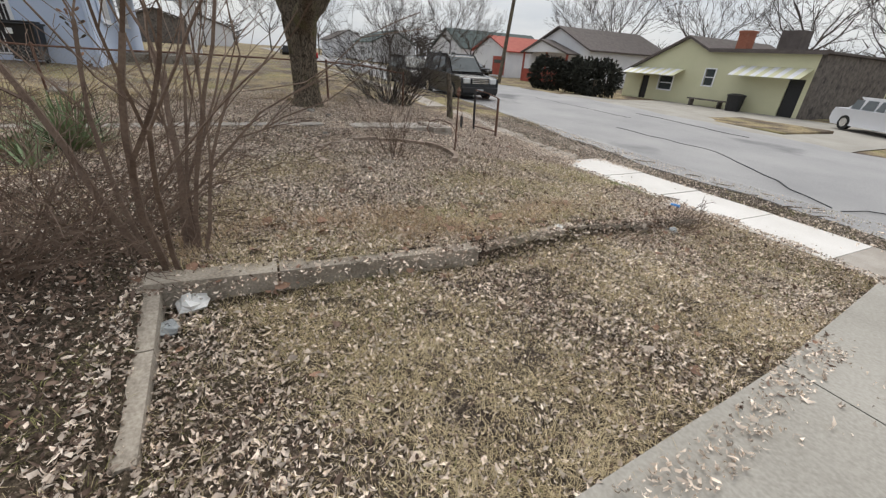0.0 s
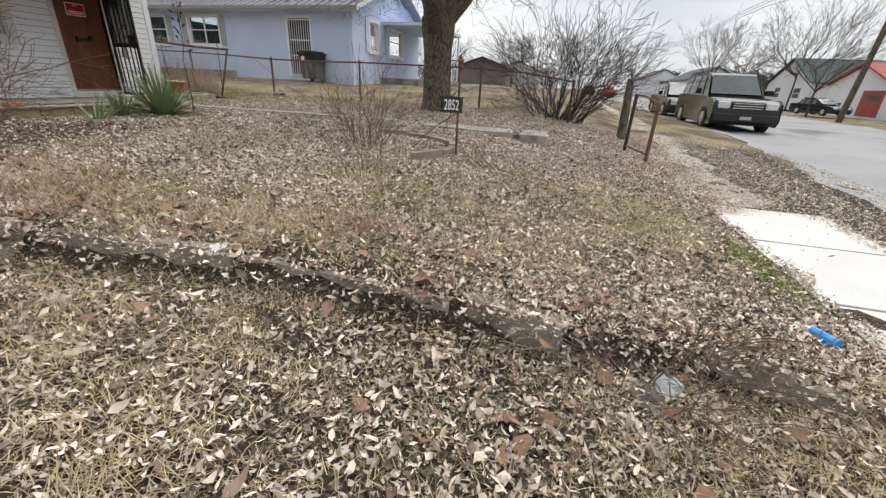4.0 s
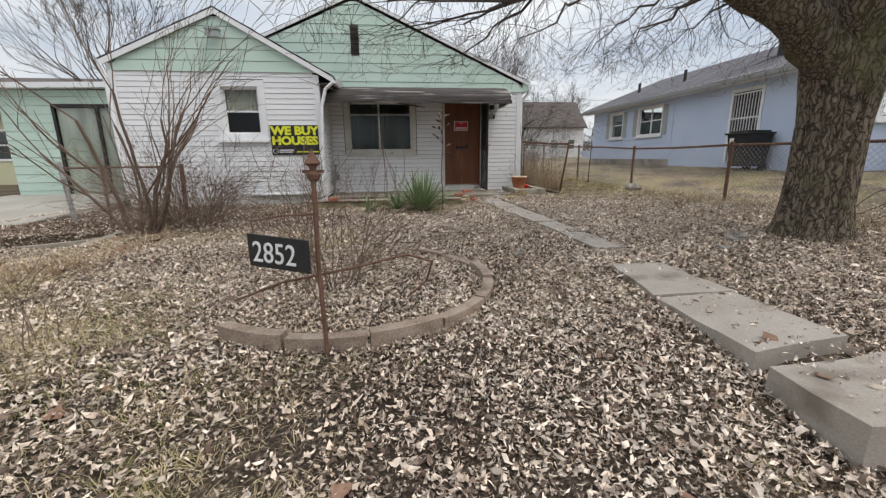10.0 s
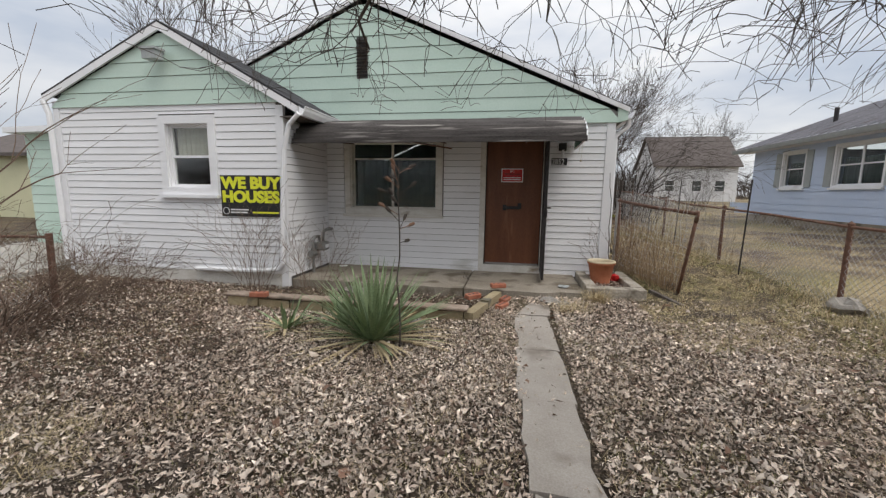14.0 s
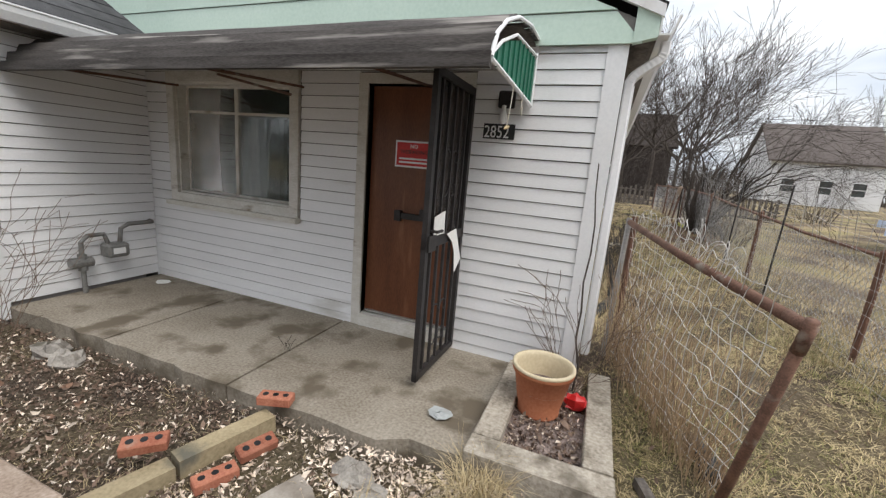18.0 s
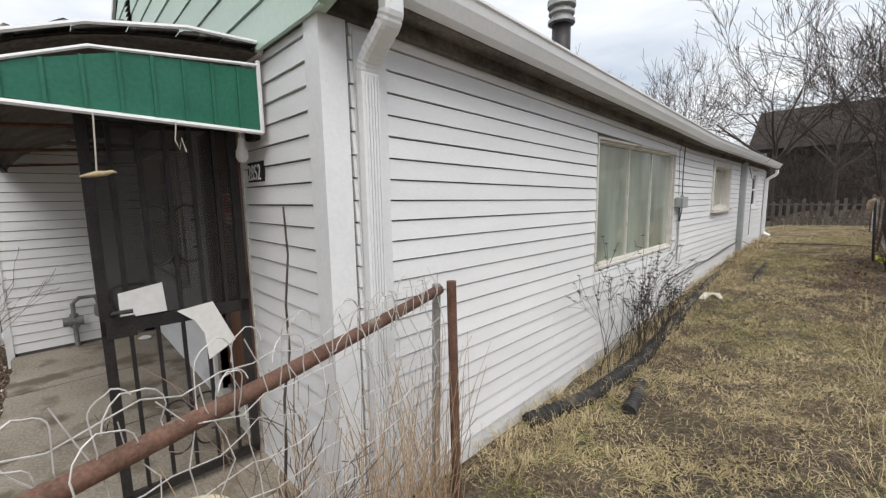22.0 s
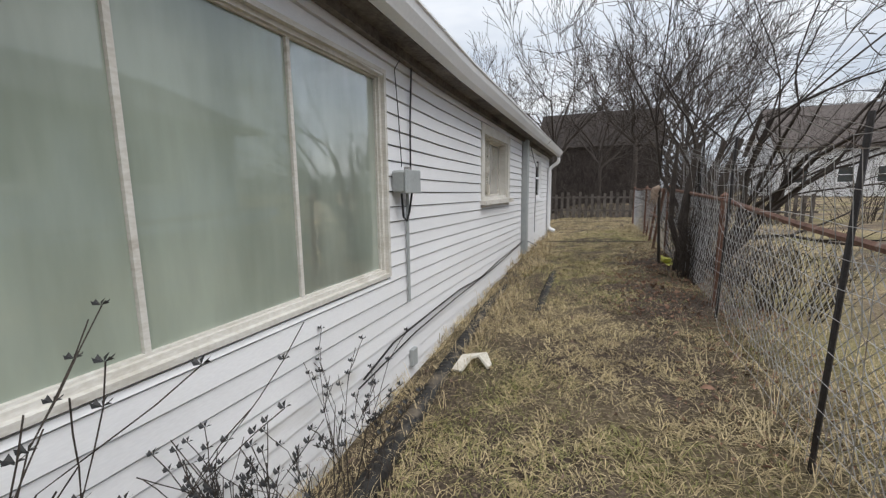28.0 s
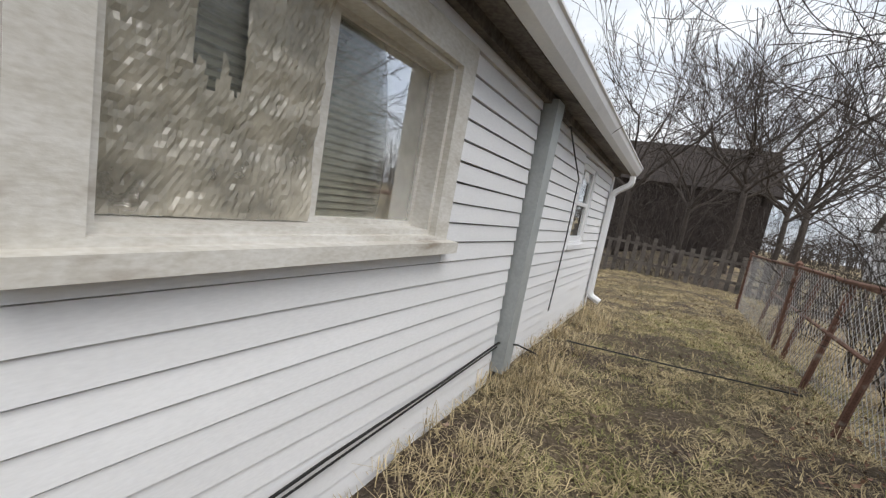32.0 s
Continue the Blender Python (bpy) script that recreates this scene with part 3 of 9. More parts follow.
class Mesh:
    """Collects vertices and faces of one mesh."""

    def __init__(self):
        self.v, self.f = [], []

    def add(self, verts, faces):
        k = len(self.v)
        self.v.extend(tuple(map(float, p)) for p in verts)
        self.f.extend(tuple(i + k for i in f) for f in faces)
        return self

    def box(self, x0, x1, y0, y1, z0, z1, ch=0.0):
        """A box; ch chamfers its twelve edges."""
        if not ch:
            v = [(x, y, z) for z in (z0, z1) for y in (y0, y1) for x in (x0, x1)]
            return self.add(v, [(0, 2, 3, 1), (4, 5, 7, 6), (0, 1, 5, 4), (2, 6, 7, 3), (0, 4, 6, 2), (1, 3, 7, 5)])
        v, idx = [], {}
        lo, hi = (x0, y0, z0), (x1, y1, z1)
        for c in range(8):
            s = [(c >> k) & 1 for k in range(3)]
            for ax in range(3):
                p = [hi[k] if s[k] else lo[k] for k in range(3)]
                for k in range(3):
                    if k != ax:
                        p[k] += -ch if s[k] else ch
                idx[c, ax] = len(v)
                v.append(p)
        f = []
        for ax in range(3):
            o = [k for k in range(3) if k != ax]
            for side in (0, 1):
                ring = []
                for a, b in ((0, 0), (1, 0), (1, 1), (0, 1)):
                    c = (side << ax) | (a << o[0]) | (b << o[1])
                    ring.append(idx[c, ax])
                f.append(tuple(ring))
            for a in (0, 1):
                for b in (0, 1):
                    c0 = (a << o[0]) | (b << o[1])
                    c1 = c0 | (1 << ax)
                    f.append((idx[c0, o[0]], idx[c1, o[0]], idx[c1, o[1]], idx[c0, o[1]]))
        for c in range(8):
            f.append((idx[c, 0], idx[c, 1], idx[c, 2]))
        return self.add(v, f)

    def tube(self, pts, r, n=6, cap=True):
        """A tube along points; r is one radius or one for each point."""
        pts = [Vector(p) for p in pts]
        rs = [r] * len(pts) if isinstance(r, (int, float)) else list(r)
        k = len(self.v)
        side = None
        for i, p in enumerate(pts):
            d = (pts[min(i + 1, len(pts) - 1)] - pts[max(i - 1, 0)])
            d = d.normalized() if d.length > 1e-9 else Vector((0, 0, 1))
            if side is None or abs(side.dot(d)) > 0.95:
                side = d.orthogonal().normalized()
            side = (side - d * side.dot(d)).normalized()
            up = d.cross(side)
            for j in range(n):
                a = 2 * math.pi * j / n
                q = p + (side * math.cos(a) + up * math.sin(a)) * rs[i]
                self.v.append((q.x, q.y, q.z))
        for i in range(len(pts) - 1):
            for j in range(n):
                a, b = k + i * n + j, k + i * n + (j + 1) % n
                self.f.append((a, b, b + n, a + n))
        if cap:
            self.f.append(tuple(k + j for j in range(n))[::-1])
            self.f.append(tuple(k + (len(pts) - 1) * n + j for j in range(n)))
        return self

    def lathe(self, cx, cy, prof, n=24):
        """A turned shape round a vertical axis; prof: rows of radius and height."""
        k = len(self.v)
        for r, z in prof:
            for j in range(n):
                a = 2 * math.pi * j / n
                self.v.append((cx + r * math.cos(a), cy + r * math.sin(a), z))
        for i in range(len(prof) - 1):
            for j in range(n):
                a, b = k + i * n + j, k + i * n + (j + 1) % n
                self.f.append((a, b, b + n, a + n))
        return self

    def prism(self, outline, direction):
        """A flat outline pushed along a direction."""
        n = len(outline)
        d = Vector(direction)
        a = [Vector(p) for p in outline]
        v = a + [p + d for p in a]
        f = [tuple(range(n))[::-1], tuple(range(n, 2 * n))] + [(i, (i + 1) % n, (i + 1) % n + n, i + n) for i in range(n)]
        return self.add(v, f)

    def data(self, name, mat, smooth=False):
        me = bpy.data.meshes.new(name)
        me.from_pydata(self.v, [], self.f)
        me.materials.append(mat)
        if smooth:
            me.polygons.foreach_set("use_smooth", [True] * len(me.polygons))
        me.update()
        return me


def part(name, mesh, mat, parent=None, label="", smooth=False):
    """One mesh object, under a thing or a part when given."""
    ob = new(name, mesh.data(name, MAT[mat] if isinstance(mat, str) else mat, smooth))
    if parent is not None:
        ob.parent = parent
        ob.matrix_parent_inverse = parent.matrix_world.inverted()
    if label:
        tagged(ob, label)
    return ob


def thing(name, label, category, at=(0, 0, 0), group="", kind=""):
    ob = new(name)
    ob.empty_display_size = 0.1
    ob.matrix_world = Matrix.Translation(at)
    return tagged(ob, label, category, group, kind)


def whole(name, mesh, mat, label, category, group="", kind="", smooth=False):
    """A thing of a single mesh."""
    return tagged(part(name, mesh, mat, smooth=smooth), label, category, group, kind)


def stuff(name, verts, faces, mat, label, category, parent=None):
    me = bpy.data.meshes.new(name)
    me.from_pydata(verts, [], faces)
    me.materials.append(MAT[mat])
    me.update()
    ob = new(name, me)
    if parent is not None:
        ob.parent = parent
    return tagged(ob, label, category, kind="stuff")


def step01(t):
    t = np.clip(t, 0, 1)
    return t * t * (3 - 2 * t)


def ground(x, y):
    """Height of the ground; works on numbers and on arrays."""
    x, y = np.asarray(x, float), np.asarray(y, float)
    z = np.interp(y, [-200, -40, -24.2, -23.6, -14.6, -14.3, -12.6, -11.2, -10.7, -9, -8.3, -6, -1.4, 0.3, 200],
                  [-0.5, -0.9, -0.95, -1.0, -1.0, -0.86, -0.75, -0.73, -0.64, -0.42, -0.31, -0.26, -0.26, -0.16, -0.1])
    yard = np.interp(x, [-2.5, 2.5, 8, 20], [0, 0.175, 0.52, 0.6])
    street = np.interp(x, [-3, 8, 30], [0, 0.3, 0.35]) * (step01((y + 30) / 6) if np.ndim(y) else float(step01((y + 30) / 6)))
    w = step01((y + 12.5) / 4)
    z = z + yard * w + street * (1 - w)
    z = z + 0.40 * step01((y - 0.5) / 9) * (1 - step01((x - 1.5) / 5)) * step01((x + 2) / 2)
    xe = np.interp(y, [-11, -10.3, -9.5, -7, -4.5], [-6.37, -6.33, -6.5, -6.9, -6.86])
    low = step01((xe - x) / 0.1) * step01((-4.48 - y) / 0.1) * step01((y + 11.2) / 0.8)
    return z - 0.16 * low


def gz(x, y):
    return float(ground(x, y))

# ---- ground, road, pavement ----


def build_ground():
    xs = np.concatenate([[-600, -300, -150, -80, -50, -35, -25, -19], np.arange(-15, -7.41, 0.2), np.arange(-7.3, -6.15, 0.05), np.arange(-6.1, 11.01, 0.2), [12, 13.5, 15, 17, 20, 24, 30, 40, 60, 90, 150, 300, 600]])
    ys = np.concatenate([[-600, -300, -150, -90, -60, -45, -35, -30, -27, -25, -24.2, -23.6, -20, -17, -14.8], np.arange(-14.6, -5.01, 0.2), np.arange(-4.9, -4.29, 0.05), np.arange(-4.2, 16.01, 0.2), [17, 18.5, 20, 23, 27, 33, 45, 70, 110, 200, 400, 700]])
    gx, gy = np.meshgrid(xs, ys)
    z = ground(gx, gy)
    rough = RNG.normal(0, 0.011, z.shape) * (np.abs(gx) < 16)
    inside = ((gx > -9.0) & (gx < 0.05) & (gy > -1.3) & (gy < 12.2))
    z = z + np.where((gy > -14.2) & (gy < 16), rough, 0) - np.where(inside, 0.12, 0)
    n, m = len(xs), len(ys)
    v = np.stack([gx.ravel(), gy.ravel(), z.ravel()], 1).tolist()
    f = [(j * n + i, j * n + i + 1, (j + 1) * n + i + 1, (j + 1) * n + i) for j in range(m - 1) for i in range(n - 1)]
    me = bpy.data.meshes.new("ground")
    me.from_pydata(v, [], f)
    me.materials.append(MAT["lawn"])
    me.polygons.foreach_set("use_smooth", [True] * len(f))
    tagged(new("ground", me), "winter lawn of straw, thin green grass and bare soil", "lawn", kind="structure")


def sheet(xs, ys, lift, thick=0.1, ragged=0.0):
    """A slab that follows the ground; ragged moves its edges in and out."""
    M = Mesh()
    wave = [[ragged * RNG.normal(0, 1) for _ in xs] for _ in (0, 1)]
    for lev in (0, -thick):
        for j, y in enumerate(ys):
            for i, x in enumerate(xs):
                e = wave[0][i] if j == 0 else wave[1][i] if j == len(ys) - 1 else 0
                M.v.append((x, y + e, street_z(x, y) + lift + lev))
    n, k = len(xs), len(xs) * len(ys)
    for j in range(len(ys) - 1):
        for i in range(n - 1):
            a = j * n + i
            M.f.append((a, a + 1, a + n + 1, a + n))
    for i in range(n - 1):
        M.f.append((i, i + 1, i + 1 + k, i + k))
        a = (len(ys) - 1) * n + i
        M.f.append((a, a + 1, a + 1 + k, a + k))
    for j in range(len(ys) - 1):
        for a in (j * n, j * n + n - 1):
            M.f.append((a, a + n, a + n + k, a + k))
    return M


def street_z(x, y):
    return float(np.interp(x, [-3, 8, 30], [0, 0.3, 0.35])) + (-0.93 if y < -14 else gz(x, y) - float(np.interp(x, [-3, 8, 30], [0, 0.3, 0.35])))


build_ground()
road_xs = [-90, -60, -40, -25, -15, -10, -6, -3, 0, 3, 6, 8, 12, 18, 24, 30, 45, 70, 120, 200]
road_edge = lambda x, k: 0.16 * math.sin(x * 1.7 + k) + 0.1 * math.sin(x * 4.3 + 2 * k)
M = Mesh()
fx = [-90, -60, -40, -25] + [round(-18 + 0.5 * i, 2) for i in range(80)] + [24, 30, 45, 70, 120, 200]
near_edge = lambda x: float(np.interp(x, [-10, -3, 4], [-13.3, -13.35, -14.2])) + 0.7 * road_edge(x, 2)
for x in fx:
    z, e = street_z(x, -18), near_edge(x)
    ze = max(z, gz(x, e) + 0.012)
    for y, zz in ((-23.6 + road_edge(x, 1), z), (-19, z + 0.06), (-14.75, max(z + 0.02, gz(x, -14.75) + 0.012)), (min(-14.3, e - 0.03), max(z + 0.01, gz(x, -14.3) + 0.012)), (e, ze), (e, ze - 0.14)):
        M.v.append((x, y, zz))
for i in range(len(fx) - 1):
    for j in range(5):
        a = i * 6 + j
        M.f.append((a, a + 6, a + 7, a + 1))
road = whole("road", M, "asphalt", "pale worn asphalt street with ragged verges", "road", kind="structure")
crack = Mesh()
for x0, y0, x1, y1 in ((-6.5, -14.6, -2.5, -17.5), (-2.5, -17.5, 1, -17.2), (-6.5, -14.6, -9, -18), (3, -20, 9, -19.4), (-1, -21.5, 4, -21.6)):
    pts = [(x0 + (x1 - x0) * t / 8 + RNG.normal(0, 0.07), y0 + (y1 - y0) * t / 8 + RNG.normal(0, 0.07)) for t in range(9)]
    crack.tube([(x, y, street_z(x, -18) + 0.05) for x, y in pts], 0.011, 4)
part("crack_filler", crack, "black", road)

# sidewalk: one slab after another, ragged edges of leaf litter come from the leaves
walkway = thing("pavement", "pale concrete sidewalk slabs, partly silted over", "sidewalk", (-4, -11.8, -0.72), kind="structure")
for i in range(46):
    x0 = -9.7 + 1.22 * i + 0.67
    if -3.1 < x0 < 3.4:
        continue
    M = Mesh()
    tilt = RNG.normal(0, 0.003)
    z0, z1 = street_z(x0, -11.8) + 0.018 + tilt, street_z(x0 + 1.22, -11.8) + 0.018 - tilt
    y0, y1 = (-12.4, -11.22) if x0 < 0 else (-12.05, -11.15)
    v = [(x0 + 0.006, y0, z0), (x0 + 1.214, y0, z1), (x0 + 1.214, y1, z1), (x0 + 0.006, y1, z0)]
    M.prism(v, (0, 0, -0.1))
    pale = -8.5 < x0 < -2.6
    part("paving_slab", M, "slab" if pale else "path", walkway)
# silted far stretch of the sidewalk
whole("silted_path", sheet([-2.85 + 0.25 * i for i in range(27)], [-12.03, -11.85, -11.68, -11.52], 0.012, 0.03, 0.09), "path", "mud-covered strip of old sidewalk", "path", kind="structure")

# driveway on the west side, in bays
driveway = thing("driveway", "cracked concrete driveway slabs leading to the garage", "driveway", (-10.7, -6, -0.45), kind="structure")
for i in range(5):
    for j in range(2):
        y0, y1 = -13.9 + i * 2.95, -13.9 + (i + 1) * 2.95 - 0.015
        x0, x1 = (-12.6, -10.85) if j == 0 else (-10.835, -9.1)
        e0, e1 = (0, 0) if j == 0 else (float(np.interp(y0, [-11, -7, -5], [0.75, 0.1, 0.0])), float(np.interp(y1, [-11, -7, -5], [0.75, 0.1, 0.0])))
        M = Mesh()
        v = [(x, y, gz(-10.5, y) - 0.115 + (0.02 if y > -11 else 0)) for x, y in ((x0, y0), (x1 + e0, y0), (x1 + e1, y1), (x0, y1))]
        M.prism([(p[0], p[1], p[2] + 0.16) for p in v], (0, 0, -0.2))
        part("paving_slab", M, "drive", driveway)

# ---- house ----
STEP = 0.1035
HOUSE = thing("house", "single-storey white-sided house with mint gables and a dark shingle roof", "house", (-4, 6, -0.1))

front = lambda y0: (lambda s, z, n: (s, y0 - n, z))
right = lambda x0: (lambda s, z, n: (x0 + n, s, z))
left = lambda x0: (lambda s, z, n: (x0 - n, s, z))


def wall_body(name, mapf, s0, s1, z0, z1, holes, thick, mat, parent):
    """A wall with openings that go through it, behind its cladding: one closed shell."""
    ss = sorted({s0, s1, *[h[0] for h in holes], *[h[1] for h in holes]})
    zs = sorted({z0, z1, *[h[2] for h in holes], *[h[3] for h in holes]})
    n, m = len(ss) - 1, len(zs) - 1

    def solid(i, j):
        if not (0 <= i < n and 0 <= j < m):
            return False
        a, b, c, d = ss[i], ss[i + 1], zs[j], zs[j + 1]
        return not any(h[0] <= a and b <= h[1] and h[2] <= c and d <= h[3] for h in holes)

    M, idx = Mesh(), {}

    def vert(i, j, k):
        if (i, j, k) not in idx:
            idx[i, j, k] = len(M.v)
            M.v.append(mapf(ss[i], zs[j], -thick * k))
        return idx[i, j, k]

    for i in range(n):
        for j in range(m):
            if not solid(i, j):
                continue
            for k in (0, 1):
                M.f.append((vert(i, j, k), vert(i + 1, j, k), vert(i + 1, j + 1, k), vert(i, j + 1, k)))
            for di, dj, p, q in ((-1, 0, (0, 0), (0, 1)), (1, 0, (1, 0), (1, 1)), (0, -1, (0, 0), (1, 0)), (0, 1, (0, 1), (1, 1))):
                if not solid(i + di, j + dj):
                    M.f.append((vert(i + p[0], j + p[1], 0), vert(i + q[0], j + q[1], 0), vert(i + q[0], j + q[1], 1), vert(i + p[0], j + p[1], 1)))
    return part(name, M, mat, parent)


def clad(parent, mapf, s0, s1, z0, z1, step, holes, mat, ends=None, seam=3.7, warp=None, knots=(), shadow_gap=0.0075):
    """Boards, each its own piece, notched round openings; ends(z) trims a gable, warp(z, s) lets courses sag; a slot
    between courses bares the wall behind as a built-in lap shadow.
    """
    lev = warp or (lambda z, s: z)
    z = z0
    while z < z1 - 0.012:
        zt = min(z + step, z1)
        lo = (lambda q: (s0, s1)) if ends is None else ends
        a0, a1 = lo(z)
        spans, cur = [], a0
        for h in sorted(holes):
            mid = (h[0] + h[1]) / 2
            za, zb = lev(z, mid), lev(zt, mid)
            if zb <= h[2] + 0.004 or za >= h[3] - 0.004 or h[1] < a0 or h[0] > a1:
                continue
            spans.append((cur, h[0], None, None))
            if za < h[2] - 0.01:
                spans.append((h[0], h[1], None, h[2]))
            if zb > h[3] + 0.01:
                spans.append((h[0], h[1], h[3], None))
            cur = h[1]
        spans.append((cur, a1, None, None))
        for a, b, floor, top in spans:
            if b - a < 0.02:
                continue
            pieces = [(a, b)]
            if b - a > 4.2:
                c = a + seam * (0.35 + 0.5 * RNG.random())
                pieces = [(a, c), (c, b)]
            for q, (p0, p1) in enumerate(pieces):
                t0, t1 = lo(zt)
                u0 = max(p0, t0) if p0 == a0 else p0
                u1 = min(p1, t1) if p1 == a1 else p1
                if u1 - u0 < 0.01:
                    u0, u1 = (u0 + u1) / 2 - 0.005, (u0 + u1) / 2 + 0.005
                e, w = 0.0012 * q, RNG.normal(0, 0.0008)
                stations = [(p0, u0)] + [(k, k) for k in knots if p0 < k < p1] + [(p1, u1)]
                v, f = [], []
                for sb, st in stations:
                    zb, zu = lev(z, sb), lev(zt, st)
                    zb = zb if floor is None else max(zb, floor + 0.014)
                    zu = zu if top is None else min(zu, top - 0.006)
                    # each board stops short of the next: the slot imitates a shadow line
                    v += [mapf(sb, zb, 0.001), mapf(sb, zb + w, 0.02 + e), mapf(st, zu - shadow_gap, 0.011 + e), mapf(st, zu - shadow_gap, 0.001)]
                n = len(stations)
                for k in range(n - 1):
                    i, j = 4 * k, 4 * k + 4
                    f += [(i + 1, j + 1, j + 2, i + 2), (i, j, j + 1, i + 1), (i + 2, j + 2, j + 3, i + 3)]
                i = 4 * (n - 1)
                f += [(0, 1, 2, 3), (i, i + 3, i + 2, i + 1)]
                part("siding_board", Mesh().add(v, f), mat, parent)
        z = zt


def rect(mapf, s0, s1, z0, z1, n0, n1, M=None):
    """A block given on a wall: along it, up it, out of it."""
    M = M or Mesh()
    v = [mapf(s, z, n) for n in (n0, n1) for s, z in ((s0, z0), (s1, z0), (s1, z1), (s0, z1))]
    return M.add(v, [(0, 1, 2, 3), (4, 7, 6, 5), (0, 4, 5, 1), (1, 5, 6, 2), (2, 6, 7, 3), (3, 7, 4, 0)])


def window(parent, mapf, s0, s1, z0, z1, trim=0.09, bars=(), rails=(), recess=0.07, pane="glass", behind=None, sill=0.05,
           trimmat="trim", proud=0.035, name="window", label="", sash=0.03, low=None):
    """A window in its opening (s0..z1): casing, sash, bars, panes, sill and what hangs behind."""
    low = trim if low is None else low
    W = part(name, rect(mapf, s0 - trim, s1 + trim, z1, z1 + trim, 0.0, proud), trimmat, parent, label)
    for q in ((s0 - trim, s0, z0, z1), (s1, s1 + trim, z0, z1), (s0 - trim, s1 + trim, z0 - low, z0)):
        part("casing", rect(mapf, *q, 0.0, proud), trimmat, W)
    if sill:
        part("sill", rect(mapf, s0 - trim - 0.02, s1 + trim + 0.02, z0 - low - 0.035, z0 - low + 0.012, 0.0, proud + sill), trimmat, W)
    for a, b, c, d in ((s0, s0 + 0.02, z0, z1), (s1 - 0.02, s1, z0, z1), (s0 + 0.02, s1 - 0.02, z0, z0 + 0.02), (s0 + 0.02, s1 - 0.02, z1 - 0.02, z1)):
        part("reveal", rect(mapf, a, b, c, d, -recess - 0.05, 0.001), trimmat, W)
    ss = [s0 + 0.02, *bars, s1 - 0.02]
    for a, b in zip(ss, ss[1:]):
        F = Mesh()
        for q in ((a, a + sash, z0 + 0.02, z1 - 0.02), (b - sash, b, z0 + 0.02, z1 - 0.02), (a + sash, b - sash, z0 + 0.02, z0 + 0.02 + sash), (a + sash, b - sash, z1 - 0.02 - sash, z1 - 0.02)):
            rect(mapf, *q, -recess - 0.03, -recess + 0.004, F)
        for r in rails:
            rect(mapf, a + sash, b - sash, r - sash * 0.6, r + sash * 0.6, -recess - 0.03, -recess + 0.006, F)
        part("sash", F, trimmat, W)
        G = rect(mapf, a + 0.01, b - 0.01, z0 + 0.03, z1 - 0.03, -recess - 0.016, -recess - 0.01)
        g = part("pane", G, pane, W)
        g.visible_shadow = False
    if behind == "curtain":
        K = Mesh()
        n = 70
        pts = [(s0 + 0.03 + (s1 - s0 - 0.06) * i / n, -recess - 0.14 + 0.018 * math.sin(i * 1.1) + 0.008 * math.sin(i * 2.7)) for i in range(n + 1)]
        v = [mapf(s, z, d) for s, d in pts for z in (z0 + 0.02, z1 - 0.3)]
        K.add(v, [(2 * i, 2 * i + 2, 2 * i + 3, 2 * i + 1) for i in range(n)])
        part("curtain", K, "curtain", W, "limp grey curtain")
    if behind == "blind":
        k = int((z1 - z0) / 0.025)
        for i in range(k):
            z = z0 + 0.03 + i * 0.025
            v = [mapf(s0 + 0.03, z, -recess - 0.09), mapf(s1 - 0.03, z, -recess - 0.09), mapf(s1 - 0.03, z + 0.018, -recess - 0.105), mapf(s0 + 0.03, z + 0.018, -recess - 0.105)]
            part("slat", Mesh().add(v, [(0, 1, 2, 3)]), "blind", W)
    return W


EAVE, RX, RZ = 2.36, -4.02, 4.24      # eave height, ridge place and height
MW, WW = -8.3, -8.6                   # west ends of main house and wing
WY, WX, WRX, WRZ = -1.34, -4.72, -6.55, 3.45
H_LEN = 12.0
slope = (RZ - EAVE - 0.1) / (0 - RX)

# openings: along, along, low, high
door_h = (-1.93, -1.02, -0.02, 2.02)
mwin_h = (-4.28, -2.75, 0.88, 2.02)
bw_h, w2_h, w3_h = (2.57, 4.69, 0.87, 2.0), (6.74, 7.85, 1.265, 1.93), (10.28, 10.85, 1.2, 1.94)
wwin_h = (-6.62, -5.9, 1.2, 2.13)

wall_south = wall_body("wall", front(0), MW, 0, -0.3, EAVE + 0.1, [door_h, mwin_h], 0.14, "interior", HOUSE)
clad(wall_south, front(0), WX, -0.1, -0.152, 2.28, STEP, [(door_h[0] - 0.09, door_h[1] + 0.03, -1, 2.1), (mwin_h[0] - 0.12, mwin_h[1] + 0.12, 0.76, 2.12)], "siding")
wall_east = wall_body("wall", right(0), 0.14, H_LEN, -0.3, EAVE + 0.02, [bw_h, w2_h, w3_h], 0.14, "interior", HOUSE)
settle = lambda z, y: z - 0.124 * (z - 0.8) * min(1.0, max(0.0, (y - 0.3) / 5.2)) - 0.008 * max(0.0, y - 5.5)
clad(wall_east, right(0), 0.12, 8.84, 0.006, 2.33, 0.1011, [(bw_h[0] - 0.022, bw_h[1] + 0.022, 0.848, 2.022), (w2_h[0] - 0.1, w2_h[1] + 0.1, 1.2, 2.03)], "siding", warp=settle, knots=(5.5,))
clad(wall_east, right(0), 9.16, 11.9, 0.2, 2.33, 0.1011, [(w3_h[0] - 0.045, w3_h[1] + 0.045, 1.155, 1.985)], "siding", warp=settle)
wall_body("wall", left(MW), -1.2, H_LEN, -0.3, EAVE + 0.02, [], 0.14, "interior", HOUSE)
wall_body("wall", lambda s, z, n: (s, H_LEN + n, z), MW, 0, -0.3, EAVE + 0.1, [], 0.14, "interior", HOUSE)

